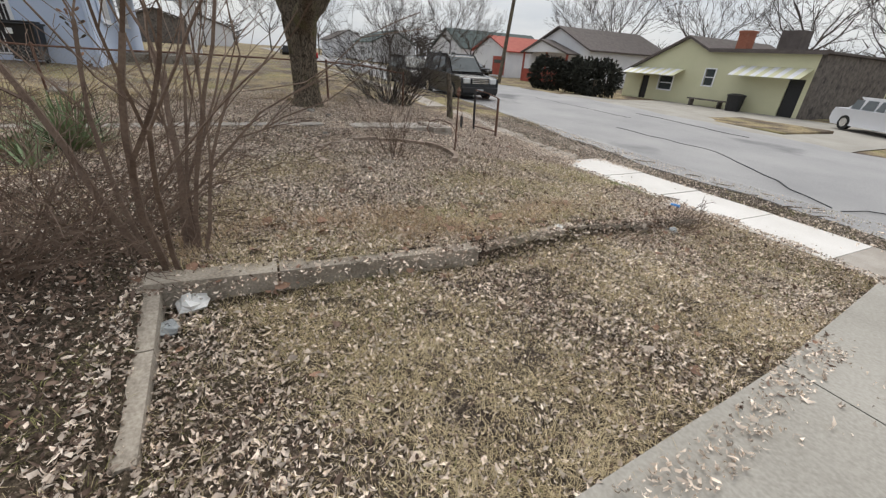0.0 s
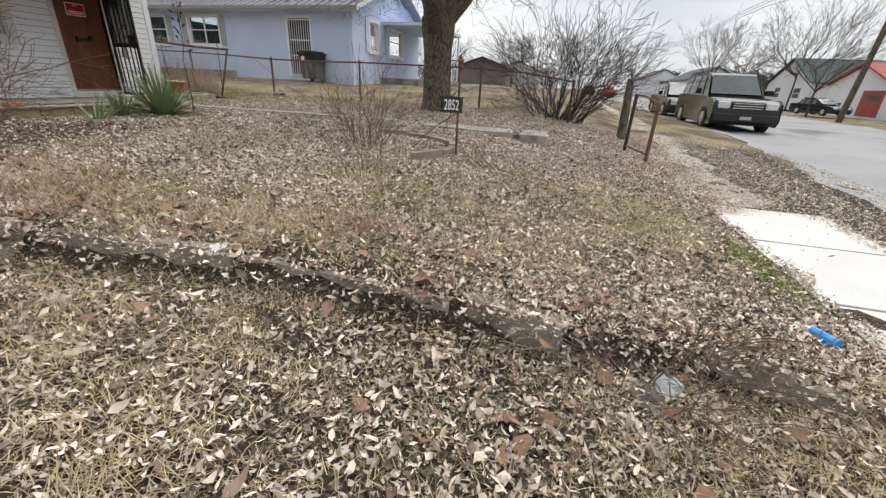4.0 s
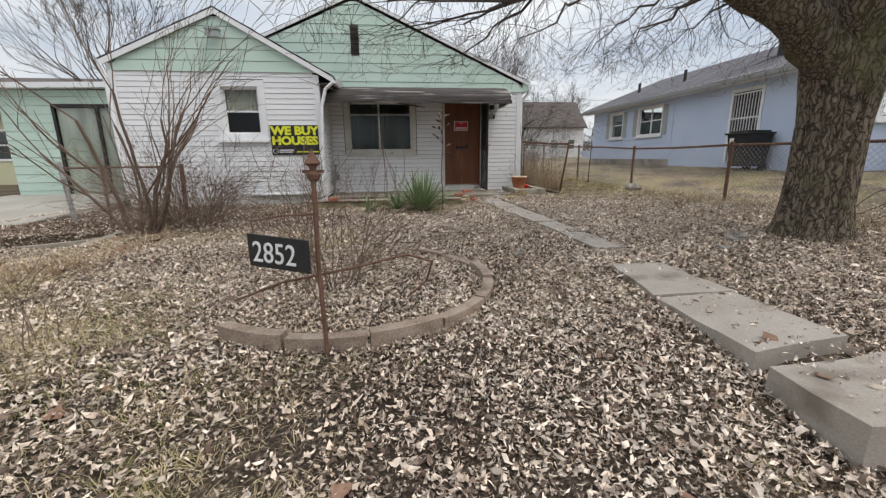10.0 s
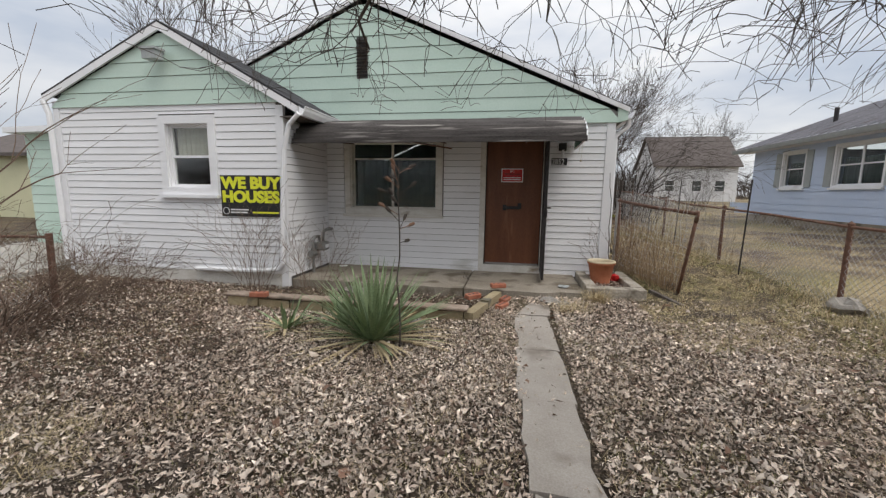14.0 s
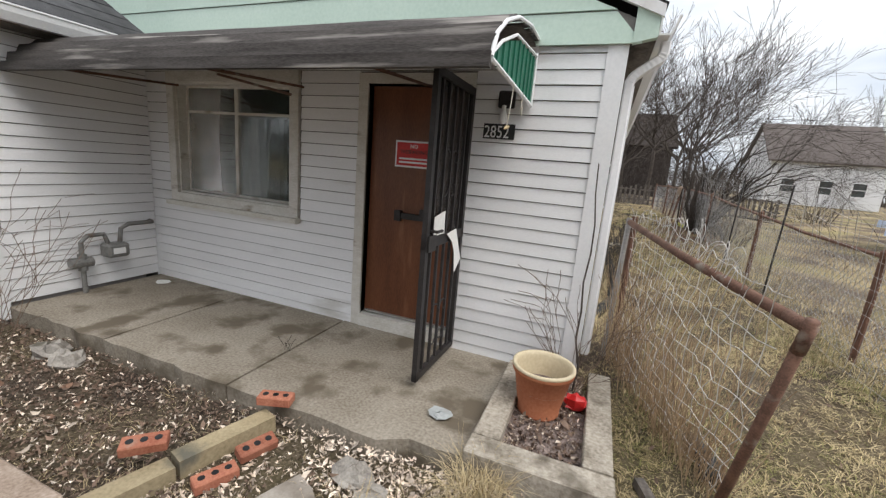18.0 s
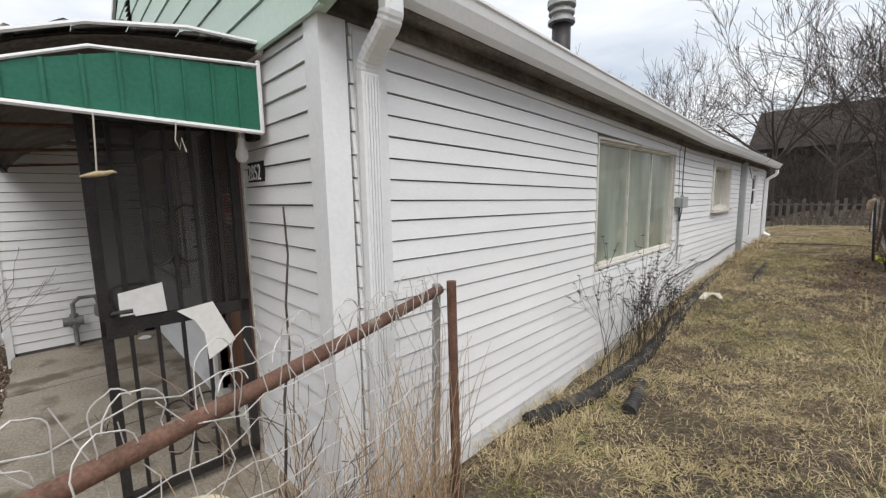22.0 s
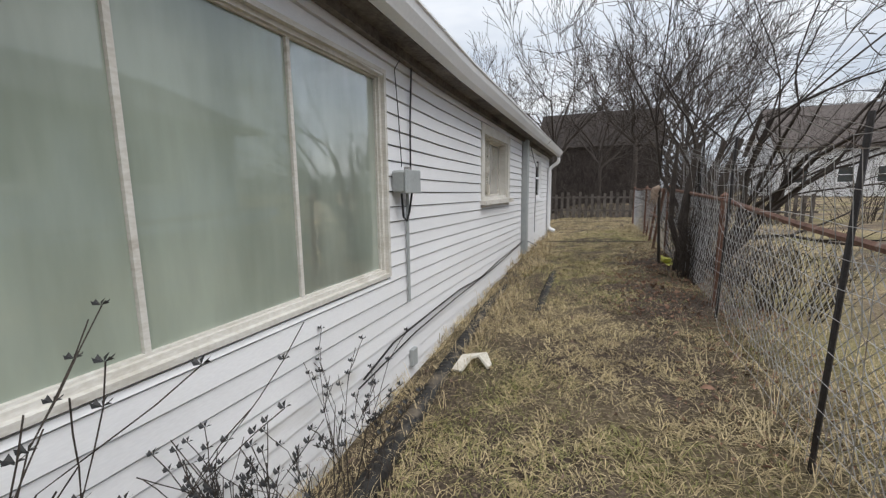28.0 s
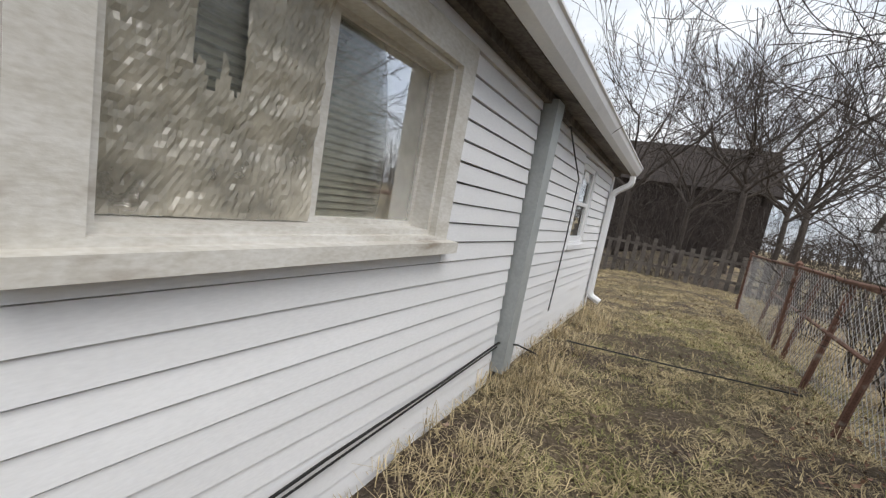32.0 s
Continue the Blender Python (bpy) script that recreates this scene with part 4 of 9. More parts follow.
# main gable, mint boards
gable = part("gable", Mesh().prism([(MW - 0.05, -0.03, 2.28), (0.05, -0.03, 2.28), (0.05, -0.03, 2.42), (RX, -0.03, RZ - 0.06), (MW - 0.05, -0.03, 2.42)], (0, 0.12, 0)), "interior", HOUSE)
gends = lambda z: (max(MW - 0.05, RX - (RZ - 0.02 - z) / slope), min(0.1, RX + (RZ - 0.02 - z) / slope))
vent_h = (-4.12, -3.93, 3.05, 3.68)
clad(gable, front(-0.03), MW, 0.1, 2.27, RZ - 0.05, 0.205, [vent_h], "mint", ends=gends, seam=4.5)
part("gable", Mesh().prism([(MW, H_LEN, 2.28), (0, H_LEN, 2.28), (RX, H_LEN, RZ - 0.06)], (0, -0.1, 0)), "mint", HOUSE)
V = part("vent", rect(front(-0.03), vent_h[0], vent_h[1], vent_h[2], vent_h[3], -0.08, -0.06), "black", HOUSE, "black louvred attic vent")
for i in range(12):
    z = vent_h[2] + 0.02 + i * 0.051
    part("louvre", Mesh().prism([(vent_h[0], -0.025, z + 0.03), (vent_h[0], -0.065, z), (vent_h[0], -0.068, z + 0.005), (vent_h[0], -0.03, z + 0.036)], (0.19, 0, 0)), "darkmetal", V)

# roof slabs with courses of shingles
def roof_side(x_eave, x_ridge, z_eave, z_ridge, y0, y1, parent, mat="shingle", rows=22):
    d = Vector((x_ridge - x_eave, 0, z_ridge - z_eave))
    L = d.length
    up = Vector((-d.z, 0, d.x)).normalized()
    up = up if up.z > 0 else -up
    sec = [(x_eave, z_eave), (x_ridge, z_ridge), (x_ridge - up.x * 0.025, z_ridge - up.z * 0.025), (x_eave - up.x * 0.025, z_eave - up.z * 0.025)]
    ysec = [y0] + [y for y in (0.3, 5.5) if y0 < y < y1] + [y1]
    R = Mesh()
    R.v = [(x, y, z) for y in ysec for x, z in sec]
    for k in range(len(ysec) - 1):
        for j in range(4):
            a, b = k * 4 + j, k * 4 + (j + 1) % 4
            R.f.append((a, b, b + 4, a + 4))
    k = 4 * (len(ysec) - 1)
    R.f += [(0, 1, 2, 3), (k + 3, k + 2, k + 1, k)]
    roof = part("roof", R, mat, parent)
    C = Mesh()
    o = Vector((x_eave, 0, z_eave))
    e = d.normalized()
    for i in range(rows):
        y = y0 + (0.3 if i % 2 else 0)
        while y < y1 - 0.05:
            w = min(0.6, y1 - y)
            a, b = o + e * (L * i / rows - 0.01), o + e * min(L, L * (i + 1) / rows)
            pts = [a + up * 0.009, b + up * 0.003]
            v = [(p.x, yy, p.z) for p in pts for yy in (y + 0.004, y + w - 0.004)] + [(a.x, yy, a.z) for yy in (y + 0.004, y + w - 0.004)]
            C.add(v, [(0, 1, 3, 2), (0, 4, 5, 1)])
            y += w
    tagged(part("shingles", C, mat, roof), kind="stuff")
    return roof

E_OUT = 0.2
ez = RZ - slope * (E_OUT - RX)
roof_side(E_OUT, RX, ez + 0.12, RZ + 0.12, -0.07, H_LEN + 0.25, HOUSE)
roof_side(MW - 0.3, RX, RZ - slope * (RX - MW + 0.3) + 0.12, RZ + 0.12, -0.07, H_LEN + 0.25, HOUSE)
# rake boards
for sx in (E_OUT, MW - 0.3):
    z = RZ - slope * abs(sx - RX)
    part("rake_board", Mesh().prism([(sx, -0.075, z + 0.11), (RX, -0.075, RZ + 0.11), (RX, -0.075, RZ + 0.04), (sx, -0.075, z + 0.04)], (0, 0.03, 0)), "trim", HOUSE)
# east eave: soffit, dirty fascia, gutter
EAVE_Y = (0.01, 0.3, 5.5, H_LEN + 0.2)


def along(profile):
    """A closed profile (x, z) run along the eave line."""
    M, n = Mesh(), len(profile)
    M.v = [(x, y, z) for y in EAVE_Y for x, z in profile]
    for k in range(len(EAVE_Y) - 1):
        for j in range(n):
            a, b = k * n + j, k * n + (j + 1) % n
            M.f.append((a, b, b + n, a + n))
    k = (len(EAVE_Y) - 1) * n
    M.f += [tuple(range(n)), tuple(range(k, k + n))[::-1]]
    return M


def bays(x0, x1, z0, z1):
    return along([(x0, z0), (x1, z0), (x1, z1), (x0, z1)])


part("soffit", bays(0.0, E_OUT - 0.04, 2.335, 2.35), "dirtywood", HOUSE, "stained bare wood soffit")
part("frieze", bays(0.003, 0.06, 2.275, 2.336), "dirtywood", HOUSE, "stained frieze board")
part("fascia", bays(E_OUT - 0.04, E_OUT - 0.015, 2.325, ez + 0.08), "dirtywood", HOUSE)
gp = [(0, 0.0), (0.0, 0.115), (0.012, 0.115), (0.012, 0.012), (0.062, 0.012), (0.095, 0.07), (0.1, 0.115), (0.118, 0.12), (0.118, 0.108), (0.108, 0.1), (0.1, 0.06), (0.07, 0.0)]
gutter = part("gutter", along([(E_OUT - 0.012 + a, 2.33 + b) for a, b in gp]), "trim", HOUSE, "white box gutter")
for i in range(14):
    y = 0.4 + i * 0.9
    part("gutter_strap", Mesh().box(E_OUT - 0.01, E_OUT + 0.106, y, y + 0.02, 2.442, 2.447), "galv", gutter)
part("eave_return", Mesh().prism([(0.04, -0.055, 2.27), (E_OUT - 0.018, -0.055, 2.3), (E_OUT - 0.018, -0.055, ez + 0.08), (0.04, -0.055, ez + 0.13)], (0, 0.06, 0)), "mint", HOUSE)
# west eave
part("fascia", Mesh().box(MW - 0.32, MW - 0.29, -0.1, H_LEN + 0.2, 2.22, 2.36), "trim", HOUSE)


def downspout(x, y, z0, z1, top_x, parent, w=0.085, d=0.06, kick=True):
    """Square ribbed downspout with an elbow back to the gutter."""
    D = part("downspout", Mesh().box(x - d / 2, x + d / 2, y - w / 2, y + w / 2, z0, z1, 0.008), "trim", parent, "white ribbed downspout")
    R = Mesh()
    for k in range(5):
        yy = y - w / 2 + 0.012 + k * (w - 0.024) / 4
        R.box(x + d / 2, x + d / 2 + 0.009, yy - 0.004, yy + 0.004, z0 + 0.02, z1)
    part("rib", R, "trim", D)
    E = Mesh()
    lines = [(x, z1 - 0.02), (x, z1 + 0.02), (x + 0.02, z1 + 0.06), (x + 0.06, z1 + 0.095), (x + 0.11, z1 + 0.13), (top_x - 0.02, z1 + 0.17), (top_x, z1 + 0.21), (top_x, z1 + 0.28)]
    pts = []
    for (xa, za), (xb, zb) in zip(lines, lines[1:]):
        pts += [(xa + (xb - xa) * k / 4, za + (zb - za) * k / 4) for k in range(4)]
    pts.append(lines[-1])
    ring = []
    for i, (xx, zz) in enumerate(pts):
        (xa, za), (xb, zb) = pts[max(0, i - 1)], pts[min(len(pts) - 1, i + 1)]
        q = math.hypot(xb - xa, zb - za)
        nx, nz = (zb - za) / q, -(xb - xa) / q
        g = 1.06 + (0.05 if i % 2 and 3 < i < 24 else 0)
        ring.append([(xx + nx * d * 0.5 * g * a, y + w * 0.5 * g * b, zz + nz * d * 0.5 * g * a) for a, b in ((-1, -0.7), (-0.7, -1), (0.7, -1), (1, -0.7), (1, 0.7), (0.7, 1), (-0.7, 1), (-1, 0.7))])
    for r in ring:
        E.v += r
    for i in range(len(ring) - 1):
        for j in range(8):
            a, b = i * 8 + j, i * 8 + (j + 1) % 8
            E.f.append((a, b, b + 8, a + 8))
    part("elbow", E, "trim", D)
    if kick:
        part("kickout", Mesh().tube([(x, y, z0 + 0.04), (x + 0.03, y, z0 - 0.02), (x + 0.14, y, z0 - 0.07)], 0.042, 8), "trim", D)
    return D


downspout(0.065, 0.175, 0.02, 2.05, 0.25, HOUSE, kick=False)
downspout(0.065, 11.85, 0.5, 1.76, 0.25, HOUSE)
# corner boards
part("corner_board", Mesh().prism([(-0.1, -0.002, -0.1), (-0.1, -0.028, -0.1), (0.028, -0.028, -0.1), (0.028, 0.1, -0.1), (0.002, 0.1, -0.1), (0.002, -0.002, -0.1)], (0, 0, 2.4)), "trim", HOUSE)
part("corner_board", Mesh().box(0.002, 0.026, 0.135, 0.31, -0.06, 2.25), "trim", HOUSE)
part("corner_board", Mesh().box(0.002, 0.1, 8.86, 9.0, 0.36, 2.1), "grey_box", HOUSE, "grey vertical corner post")
part("corner_board", Mesh().box(0.002, 0.05, 9.0, 9.14, 0.36, 2.09), "grey_box", HOUSE)
part("corner_board", Mesh().box(0.002, 0.028, 11.9, 12.01, 0.3, 2.02), "trim", HOUSE)
# painted concrete base under the east siding
part("plinth", Mesh().box(-0.1, 0.006, 0.05, 11.95, -0.35, 0.14), "trim", HOUSE, "flaking white painted foundation strip")

# the long east eave has settled towards the back of the house
for ob in [o for o in HOUSE.children_recursive if o.type == "MESH"]:
    kind = ob.name.split(".")[0]
    if kind in ("roof", "shingles", "soffit", "frieze", "fascia", "gutter", "gutter_strap"):
        for p in ob.data.vertices:
            w = min(1.0, max(0.0, (p.co.x - RX) / (E_OUT - RX)))
            p.co.z += (settle(p.co.z, p.co.y) - p.co.z) * w
    elif ob is wall_east:
        for p in ob.data.vertices:
            p.co.z = min(p.co.z, settle(2.33, p.co.y))

# windows
window(HOUSE, front(0), *mwin_h, trim=0.1, bars=(-3.55,), rails=(1.74,), recess=0.1, sash=0.02, pane="frontglass", behind="curtain", trimmat="oldtrim", label="wide two-pane window with grey curtain")
window(HOUSE, right(0), *bw_h, trim=0.022, bars=(3.35, 4.0), recess=0.02, pane="hazed", behind="curtain", sill=0.0, trimmat="oldtrim", proud=0.026, label="large three-part window with filmed greenish glass", sash=0.009)
OW = window(HOUSE, right(0), *w2_h, trim=0.1, low=0.03, bars=(7.3,), recess=0.085, pane="oldglass", behind="blind", trimmat="oldtrim", proud=0.03, label="old window with crumpled plastic film and blinds", sash=0.018)
rng = np.random.default_rng(12)
FM, n, m = Mesh(), 60, 44
waves = [(rng.normal(0, 9), rng.normal(0, 34), rng.uniform(0, 6.28), rng.uniform(0.3, 1.0)) for _ in range(12)]
for j in range(m + 1):
    for i in range(n + 1):
        y, z = 6.77 + 0.51 * i / n, 1.29 + 0.62 * j / m
        if 0.25 < i / n < 0.6 and j / m > 0.55:
            y, z = y, z + 0.02 * math.sin(i * 0.8)
        d = sum(a * math.sin(p * y + q * z + r) for p, q, r, a in waves) / 12
        FM.v.append((-0.07 + 0.028 * d + 0.002 * rng.normal(), y, z))
for j in range(m):
    for i in range(n):
        if 0.3 < i / n < 0.52 and j / m > 0.5 + 0.06 * math.sin(i):
            continue
        a = j * (n + 1) + i
        FM.f.append((a, a + 1, a + n + 2, a + n + 1))
part("plastic_film", FM, "film", OW, "torn crumpled clear plastic sheet")
window(HOUSE, right(0), *w3_h, trim=0.04, rails=(1.57,), recess=0.004, pane="frontglass", behind="curtain", label="small sash window", proud=0.014, sill=0.02)

# front door: frame, slab, threshold, mesh security door standing open
DF = rect(front(0), door_h[0] - 0.09, door_h[0], -0.13, 2.1, -0.1, 0.022)
rect(front(0), door_h[1], door_h[1] + 0.03, -0.13, 2.1, -0.1, 0.022, DF)
rect(front(0), door_h[0], door_h[1], 2.02, 2.1, -0.1, 0.022, DF)
door = part("door", rect(front(0), door_h[0] + 0.01, door_h[1] - 0.01, 0.0, 2.01, -0.1, -0.055), "door", HOUSE, "brown varnished wooden front door, closed")
part("door_frame", DF, "oldtrim", door)
part("threshold", rect(front(0), door_h[0], door_h[1], -0.13, -0.01, -0.12, 0.03), "oldtrim", door)
part("kick_strip", rect(front(0), door_h[0] + 0.02, door_h[1] - 0.02, 0.005, 0.02, -0.055, -0.03), "galv", door)
part("door_handle", Mesh().box(-1.62, -1.36, 0.02, 0.045, 0.92, 0.97).box(-1.64, -1.58, 0.01, 0.05, 0.9, 0.99).box(-1.4, -1.34, 0.01, 0.05, 0.93, 1.02), "darkmetal", door)
N = part("notice", rect(front(0), -1.68, -1.33, 1.36, 1.58, -0.054, -0.05), "white", door, "no trespassing notice, red on black")
part("notice_field", rect(front(0), -1.665, -1.345, 1.375, 1.565, -0.05, -0.047), "red", N)


def letters(text, size, at, rot, mat, parent, name="lettering", depth=0.002, align="LEFT", stretch=1.0, bold=0.0):
    """Raised letters from the built-in font as one mesh."""
    cu = bpy.data.curves.new(name, "FONT")
    cu.body, cu.size, cu.extrude, cu.align_x, cu.offset = text, size, depth, align, bold
    cu.resolution_u = 3
    tmp = bpy.data.objects.new(name, cu)
    scene.collection.objects.link(tmp)
    me = bpy.data.meshes.new_from_object(tmp.evaluated_get(bpy.context.evaluated_depsgraph_get()))
    bpy.data.objects.remove(tmp)
    me.materials.clear()
    me.materials.append(MAT[mat])
    ob = new(name, me)
    ob.matrix_world = Matrix.Translation(at) @ Euler(rot).to_matrix().to_4x4() @ Matrix.Diagonal((stretch, 1, 1, 1))
    if parent is not None:
        m = ob.matrix_world.copy()
        ob.parent = parent
        ob.matrix_parent_inverse = parent.matrix_world.inverted()
        ob.matrix_basis = m
    return ob


FLAT = (radians(90), 0, 0)
letters("NO", 0.045, (-1.505, 0.046, 1.52), FLAT, "white", N, align="CENTER")
letters("TRESPASSING", 0.042, (-1.505, 0.046, 1.475), FLAT, "black", N, align="CENTER")
part("small_print", rect(front(0), -1.64, -1.37, 1.425, 1.44, -0.047, -0.0455).box(-1.64, -1.37, 0.0455, 0.047, 1.395, 1.41), "white", N)

# ---- security door, swung out ----
SEC = thing("security_door", "dark steel security door with scrollwork, swung open", "door", (-1.03, -0.06, -0.1))
hinge, wid = (-0.995, -0.05), 0.7


def swing(s, z, n):
    """Across the leaf, up, out of it."""
    c, d = math.cos(radians(269)), math.sin(radians(269))
    return (hinge[0] + c * s - d * n, hinge[1] + d * s + c * n, z)


for a, b, c, d in ((0, 0.045, -0.08, 1.98), (wid - 0.045, wid, -0.08, 1.98), (0, wid, -0.08, -0.03), (0, wid, 1.93, 1.98), (0, wid, 0.86, 0.93)):
    part("frame_bar", rect(swing, a, b, c, d, -0.018, 0.018), "darkmetal", SEC)
for i in range(1, 6):
    s = i * wid / 6
    part("bar", rect(swing, s - 0.0095, s + 0.0095, -0.04, 1.94, -0.0095, 0.0095), "darkmetal", SEC)
for cz in (0.25, 1.35):
    for sg in (-1, 1):
        for tz in (-1, 1):
            pts = []
            for i in range(22):
                a = i / 21 * 4.6
                r = 0.075 * (1 - i / 30)
                pts.append(swing(wid * 0.5 + sg * (0.085 - r * math.cos(a)), cz + tz * (0.1 + r * math.sin(a)), 0.0))
            part("scroll", Mesh().tube(pts, 0.006, 5), "darkmetal", SEC)
part("mesh_panel", rect(swing, 0.04, wid - 0.04, 0.93, 1.93, -0.004, -0.003), "mesh", SEC)
part("lock_box", rect(swing, wid - 0.14, wid - 0.02, 0.84, 0.95, -0.03, 0.03), "darkmetal", SEC)
part("handle", Mesh().tube([swing(wid - 0.05, 0.98, 0.02), swing(wid - 0.05, 0.98, 0.07), swing(wid - 0.13, 0.98, 0.07)], 0.011, 6), "darkmetal", SEC)
P1 = Mesh().add([swing(0.42, 0.94, 0.025), swing(0.62, 0.94, 0.03), swing(0.62, 1.07, 0.028), swing(0.43, 1.1, 0.025)], [(0, 1, 2, 3)])
whole("paper_note", P1, "paper", "white paper slips tucked in the security door", "paper")
P2 = Mesh().add([swing(0.2, 0.95, 0.03), swing(0.38, 0.93, 0.03), swing(0.3, 0.86, 0.045), swing(0.26, 0.78, 0.05), swing(0.25, 0.62, 0.06), swing(0.1, 0.7, 0.05)], [(0, 1, 2), (0, 2, 3), (0, 3, 5), (3, 4, 5)])
whole("paper_note", P2, "paper", "curled white paper hanging from the security door", "paper")

# house number on the wall
num = part("number_plate", rect(front(0), -0.9, -0.66, 1.63, 1.74, 0.014, 0.022), "black", HOUSE, "black house number tiles")
letters("2852", 0.125, (-0.895, -0.0245, 1.64), FLAT, "white", num, stretch=0.78)
porch_lamp = thing("porch_lamp", "bare white bulb in a wall lamp holder", "lamp", (-0.72, -0.02, 1.86))
part("holder", Mesh().box(-0.8, -0.68, -0.06, -0.012, 1.85, 1.97, 0.01), "darkmetal", porch_lamp)
part("bulb", Mesh().lathe(-0.74, -0.1, [(0.001, 1.73), (0.02, 1.735), (0.032, 1.76), (0.03, 1.79), (0.018, 1.82), (0.015, 1.86)], 12), "white", porch_lamp, smooth=True)

# ---- wing ----
WING = thing("house_wing", "white-sided front wing with a small mint gable", "house wing", (-6.6, -0.6, -0.1))
ww = wall_body("wall", front(WY), WW, WX, -0.3, 2.45, [wwin_h], 0.14, "interior", WING)
clad(ww, front(WY), WW + 0.03, WX - 0.09, -0.06, 2.42, STEP, [(wwin_h[0] - 0.12, wwin_h[1] + 0.12, 1.06, 2.26)], "siding")
we = wall_body("wall", right(WX), WY + 0.14, -0.15, -0.3, 2.3, [], 0.14, "interior", WING)
clad(we, right(WX), WY + 0.03, -0.02, -0.1, 2.2, STEP, [], "siding")
wws = wall_body("wall", left(WW), WY + 0.14, 0.6, -0.3, 2.45, [], 0.14, "interior", WING)
clad(wws, left(WW), WY + 0.03, 0.6, -0.05, 2.45, STEP, [], "mint")
wslope = (WRZ - 2.42) / (WX - WRX)
wsl2 = (WRZ - 2.55) / (WRX - WW)
wg = part("gable", Mesh().prism([(WW, WY - 0.02, 2.4), (WX, WY - 0.02, 2.4), (WRX, WY - 0.02, WRZ - 0.05)], (0, 0.12, 0)), "interior", WING)
wends = lambda z: (max(WW - 0.04, WRX - (WRZ - 0.02 - z) / wsl2), min(WX + 0.05, WRX + (WRZ - 0.02 - z) / wslope))
clad(wg, front(WY - 0.02), WW, WX, 2.4, WRZ - 0.05, 0.205, [], "mint", ends=wends, seam=9)
roof_side(WX + 0.32, WRX, WRZ - wslope * (WX + 0.32 - WRX) + 0.1, WRZ + 0.1, WY - 0.1, 0.6, WING, rows=9)
roof_side(WW - 0.12, WRX, WRZ - wsl2 * (WRX - WW + 0.12) + 0.1, WRZ + 0.1, WY - 0.1, 0.6, WING, rows=9)
for sx, k in ((WX + 0.32, wslope), (WW - 0.12, wsl2)):
    z = WRZ - k * abs(sx - WRX)
    part("rake_board", Mesh().prism([(sx, WY - 0.1, z + 0.08), (WRX, WY - 0.1, WRZ + 0.08), (WRX, WY - 0.1, WRZ - 0.03), (sx, WY - 0.1, z - 0.03)], (0, 0.03, 0)), "trim", WING)
zg = WRZ - wslope * (WX + 0.32 - WRX)
part("gutter", Mesh().prism([(WX + 0.3 + a, WY - 0.1, zg - 0.04 + b) for a, b in gp], (0, 1.3, 0)), "trim", WING)
part("soffit", Mesh().box(WX, WX + 0.31, WY - 0.05, 0.0, zg - 0.05, zg - 0.035), "dirtywood", WING)
part("corner_board", Mesh().box(WX - 0.09, WX + 0.03, WY - 0.03, WY + 0.03, -0.25, 2.36), "trim", WING)
part("corner_board", Mesh().box(WW - 0.03, WW + 0.08, WY - 0.03, WY + 0.03, -0.2, 2.5), "trim", WING)
part("downspout", Mesh().tube([(WX + 0.33, WY - 0.13, 2.22), (WX + 0.16, WY - 0.1, 2.08), (WX + 0.06, WY - 0.08, 1.75), (WX - 0.03, WY - 0.075, 0.5), (WX - 0.03, WY - 0.08, 0.12), (WX - 0.1, WY - 0.085, 0.03), (WX - 0.45, WY - 0.07, -0.02), (WX - 1.5, WY - 0.06, -0.03)], 0.035, 8), "trim", WING, "bent white downspout running along the base")
part("downspout", Mesh().tube([(WW - 0.1, WY - 0.1, 2.5), (WW - 0.05, WY - 0.07, 2.3), (WW - 0.03, WY - 0.06, 0.0)], 0.04, 8), "trim", WING)
part("plinth", Mesh().box(WW, WX, WY - 0.012, WY + 0.05, -0.32, -0.055), "oldtrim", WING)
window(WING, front(WY), *wwin_h, trim=0.12, rails=(1.66,), recess=0.05, pane="glass", behind=None, trimmat="trim", proud=0.04, label="white sash window with a lace curtain")
K = Mesh()
v = [front(WY)(wwin_h[0] + 0.04 + 0.64 * i / 40, z, -0.14 + 0.012 * math.sin(i * 1.3)) for i in range(41) for z in (1.68, 2.1)]
K.add(v, [(2 * i, 2 * i + 2, 2 * i + 3, 2 * i + 1) for i in range(40)])
part("curtain", K, "cloth", WING, "pale lace half curtain")
FL = thing("floodlight", "twin floodlight under the gable peak", "floodlight", (-6.55, WY - 0.05, 3.0))
part("bracket", Mesh().tube([(-6.55, WY - 0.03, 3.12), (-6.55, WY - 0.16, 3.12)], 0.035, 8), "galv", FL)
part("hood", Mesh().box(-6.68, -6.42, WY - 0.3, WY - 0.12, 3.1, 3.13).box(-6.66, -6.44, WY - 0.28, WY - 0.14, 2.98, 3.1), "grey_box", FL)

# banner on the wing
BAN = thing("banner", "black and yellow banner reading WE BUY HOUSES", "banner", (-5.25, WY - 0.03, 1.1))
part("sheet", Mesh().box(-5.74, -4.775, WY - 0.034, WY - 0.026, 0.785, 1.385), "black", BAN)
letters("WE BUY", 0.225, (-5.72, WY - 0.0365, 1.2), FLAT, "yellow", BAN, stretch=1.13, bold=0.012)
letters("HOUSES", 0.225, (-5.72, WY - 0.0365, 1.0), FLAT, "yellow", BAN, stretch=1.12, bold=0.012)
part("logo", Mesh().tube([(-5.665 + 0.05 * math.cos(a * 0.3142), WY - 0.037, 0.865 + 0.05 * math.sin(a * 0.3142)) for a in range(21)], 0.005, 4), "white", BAN)
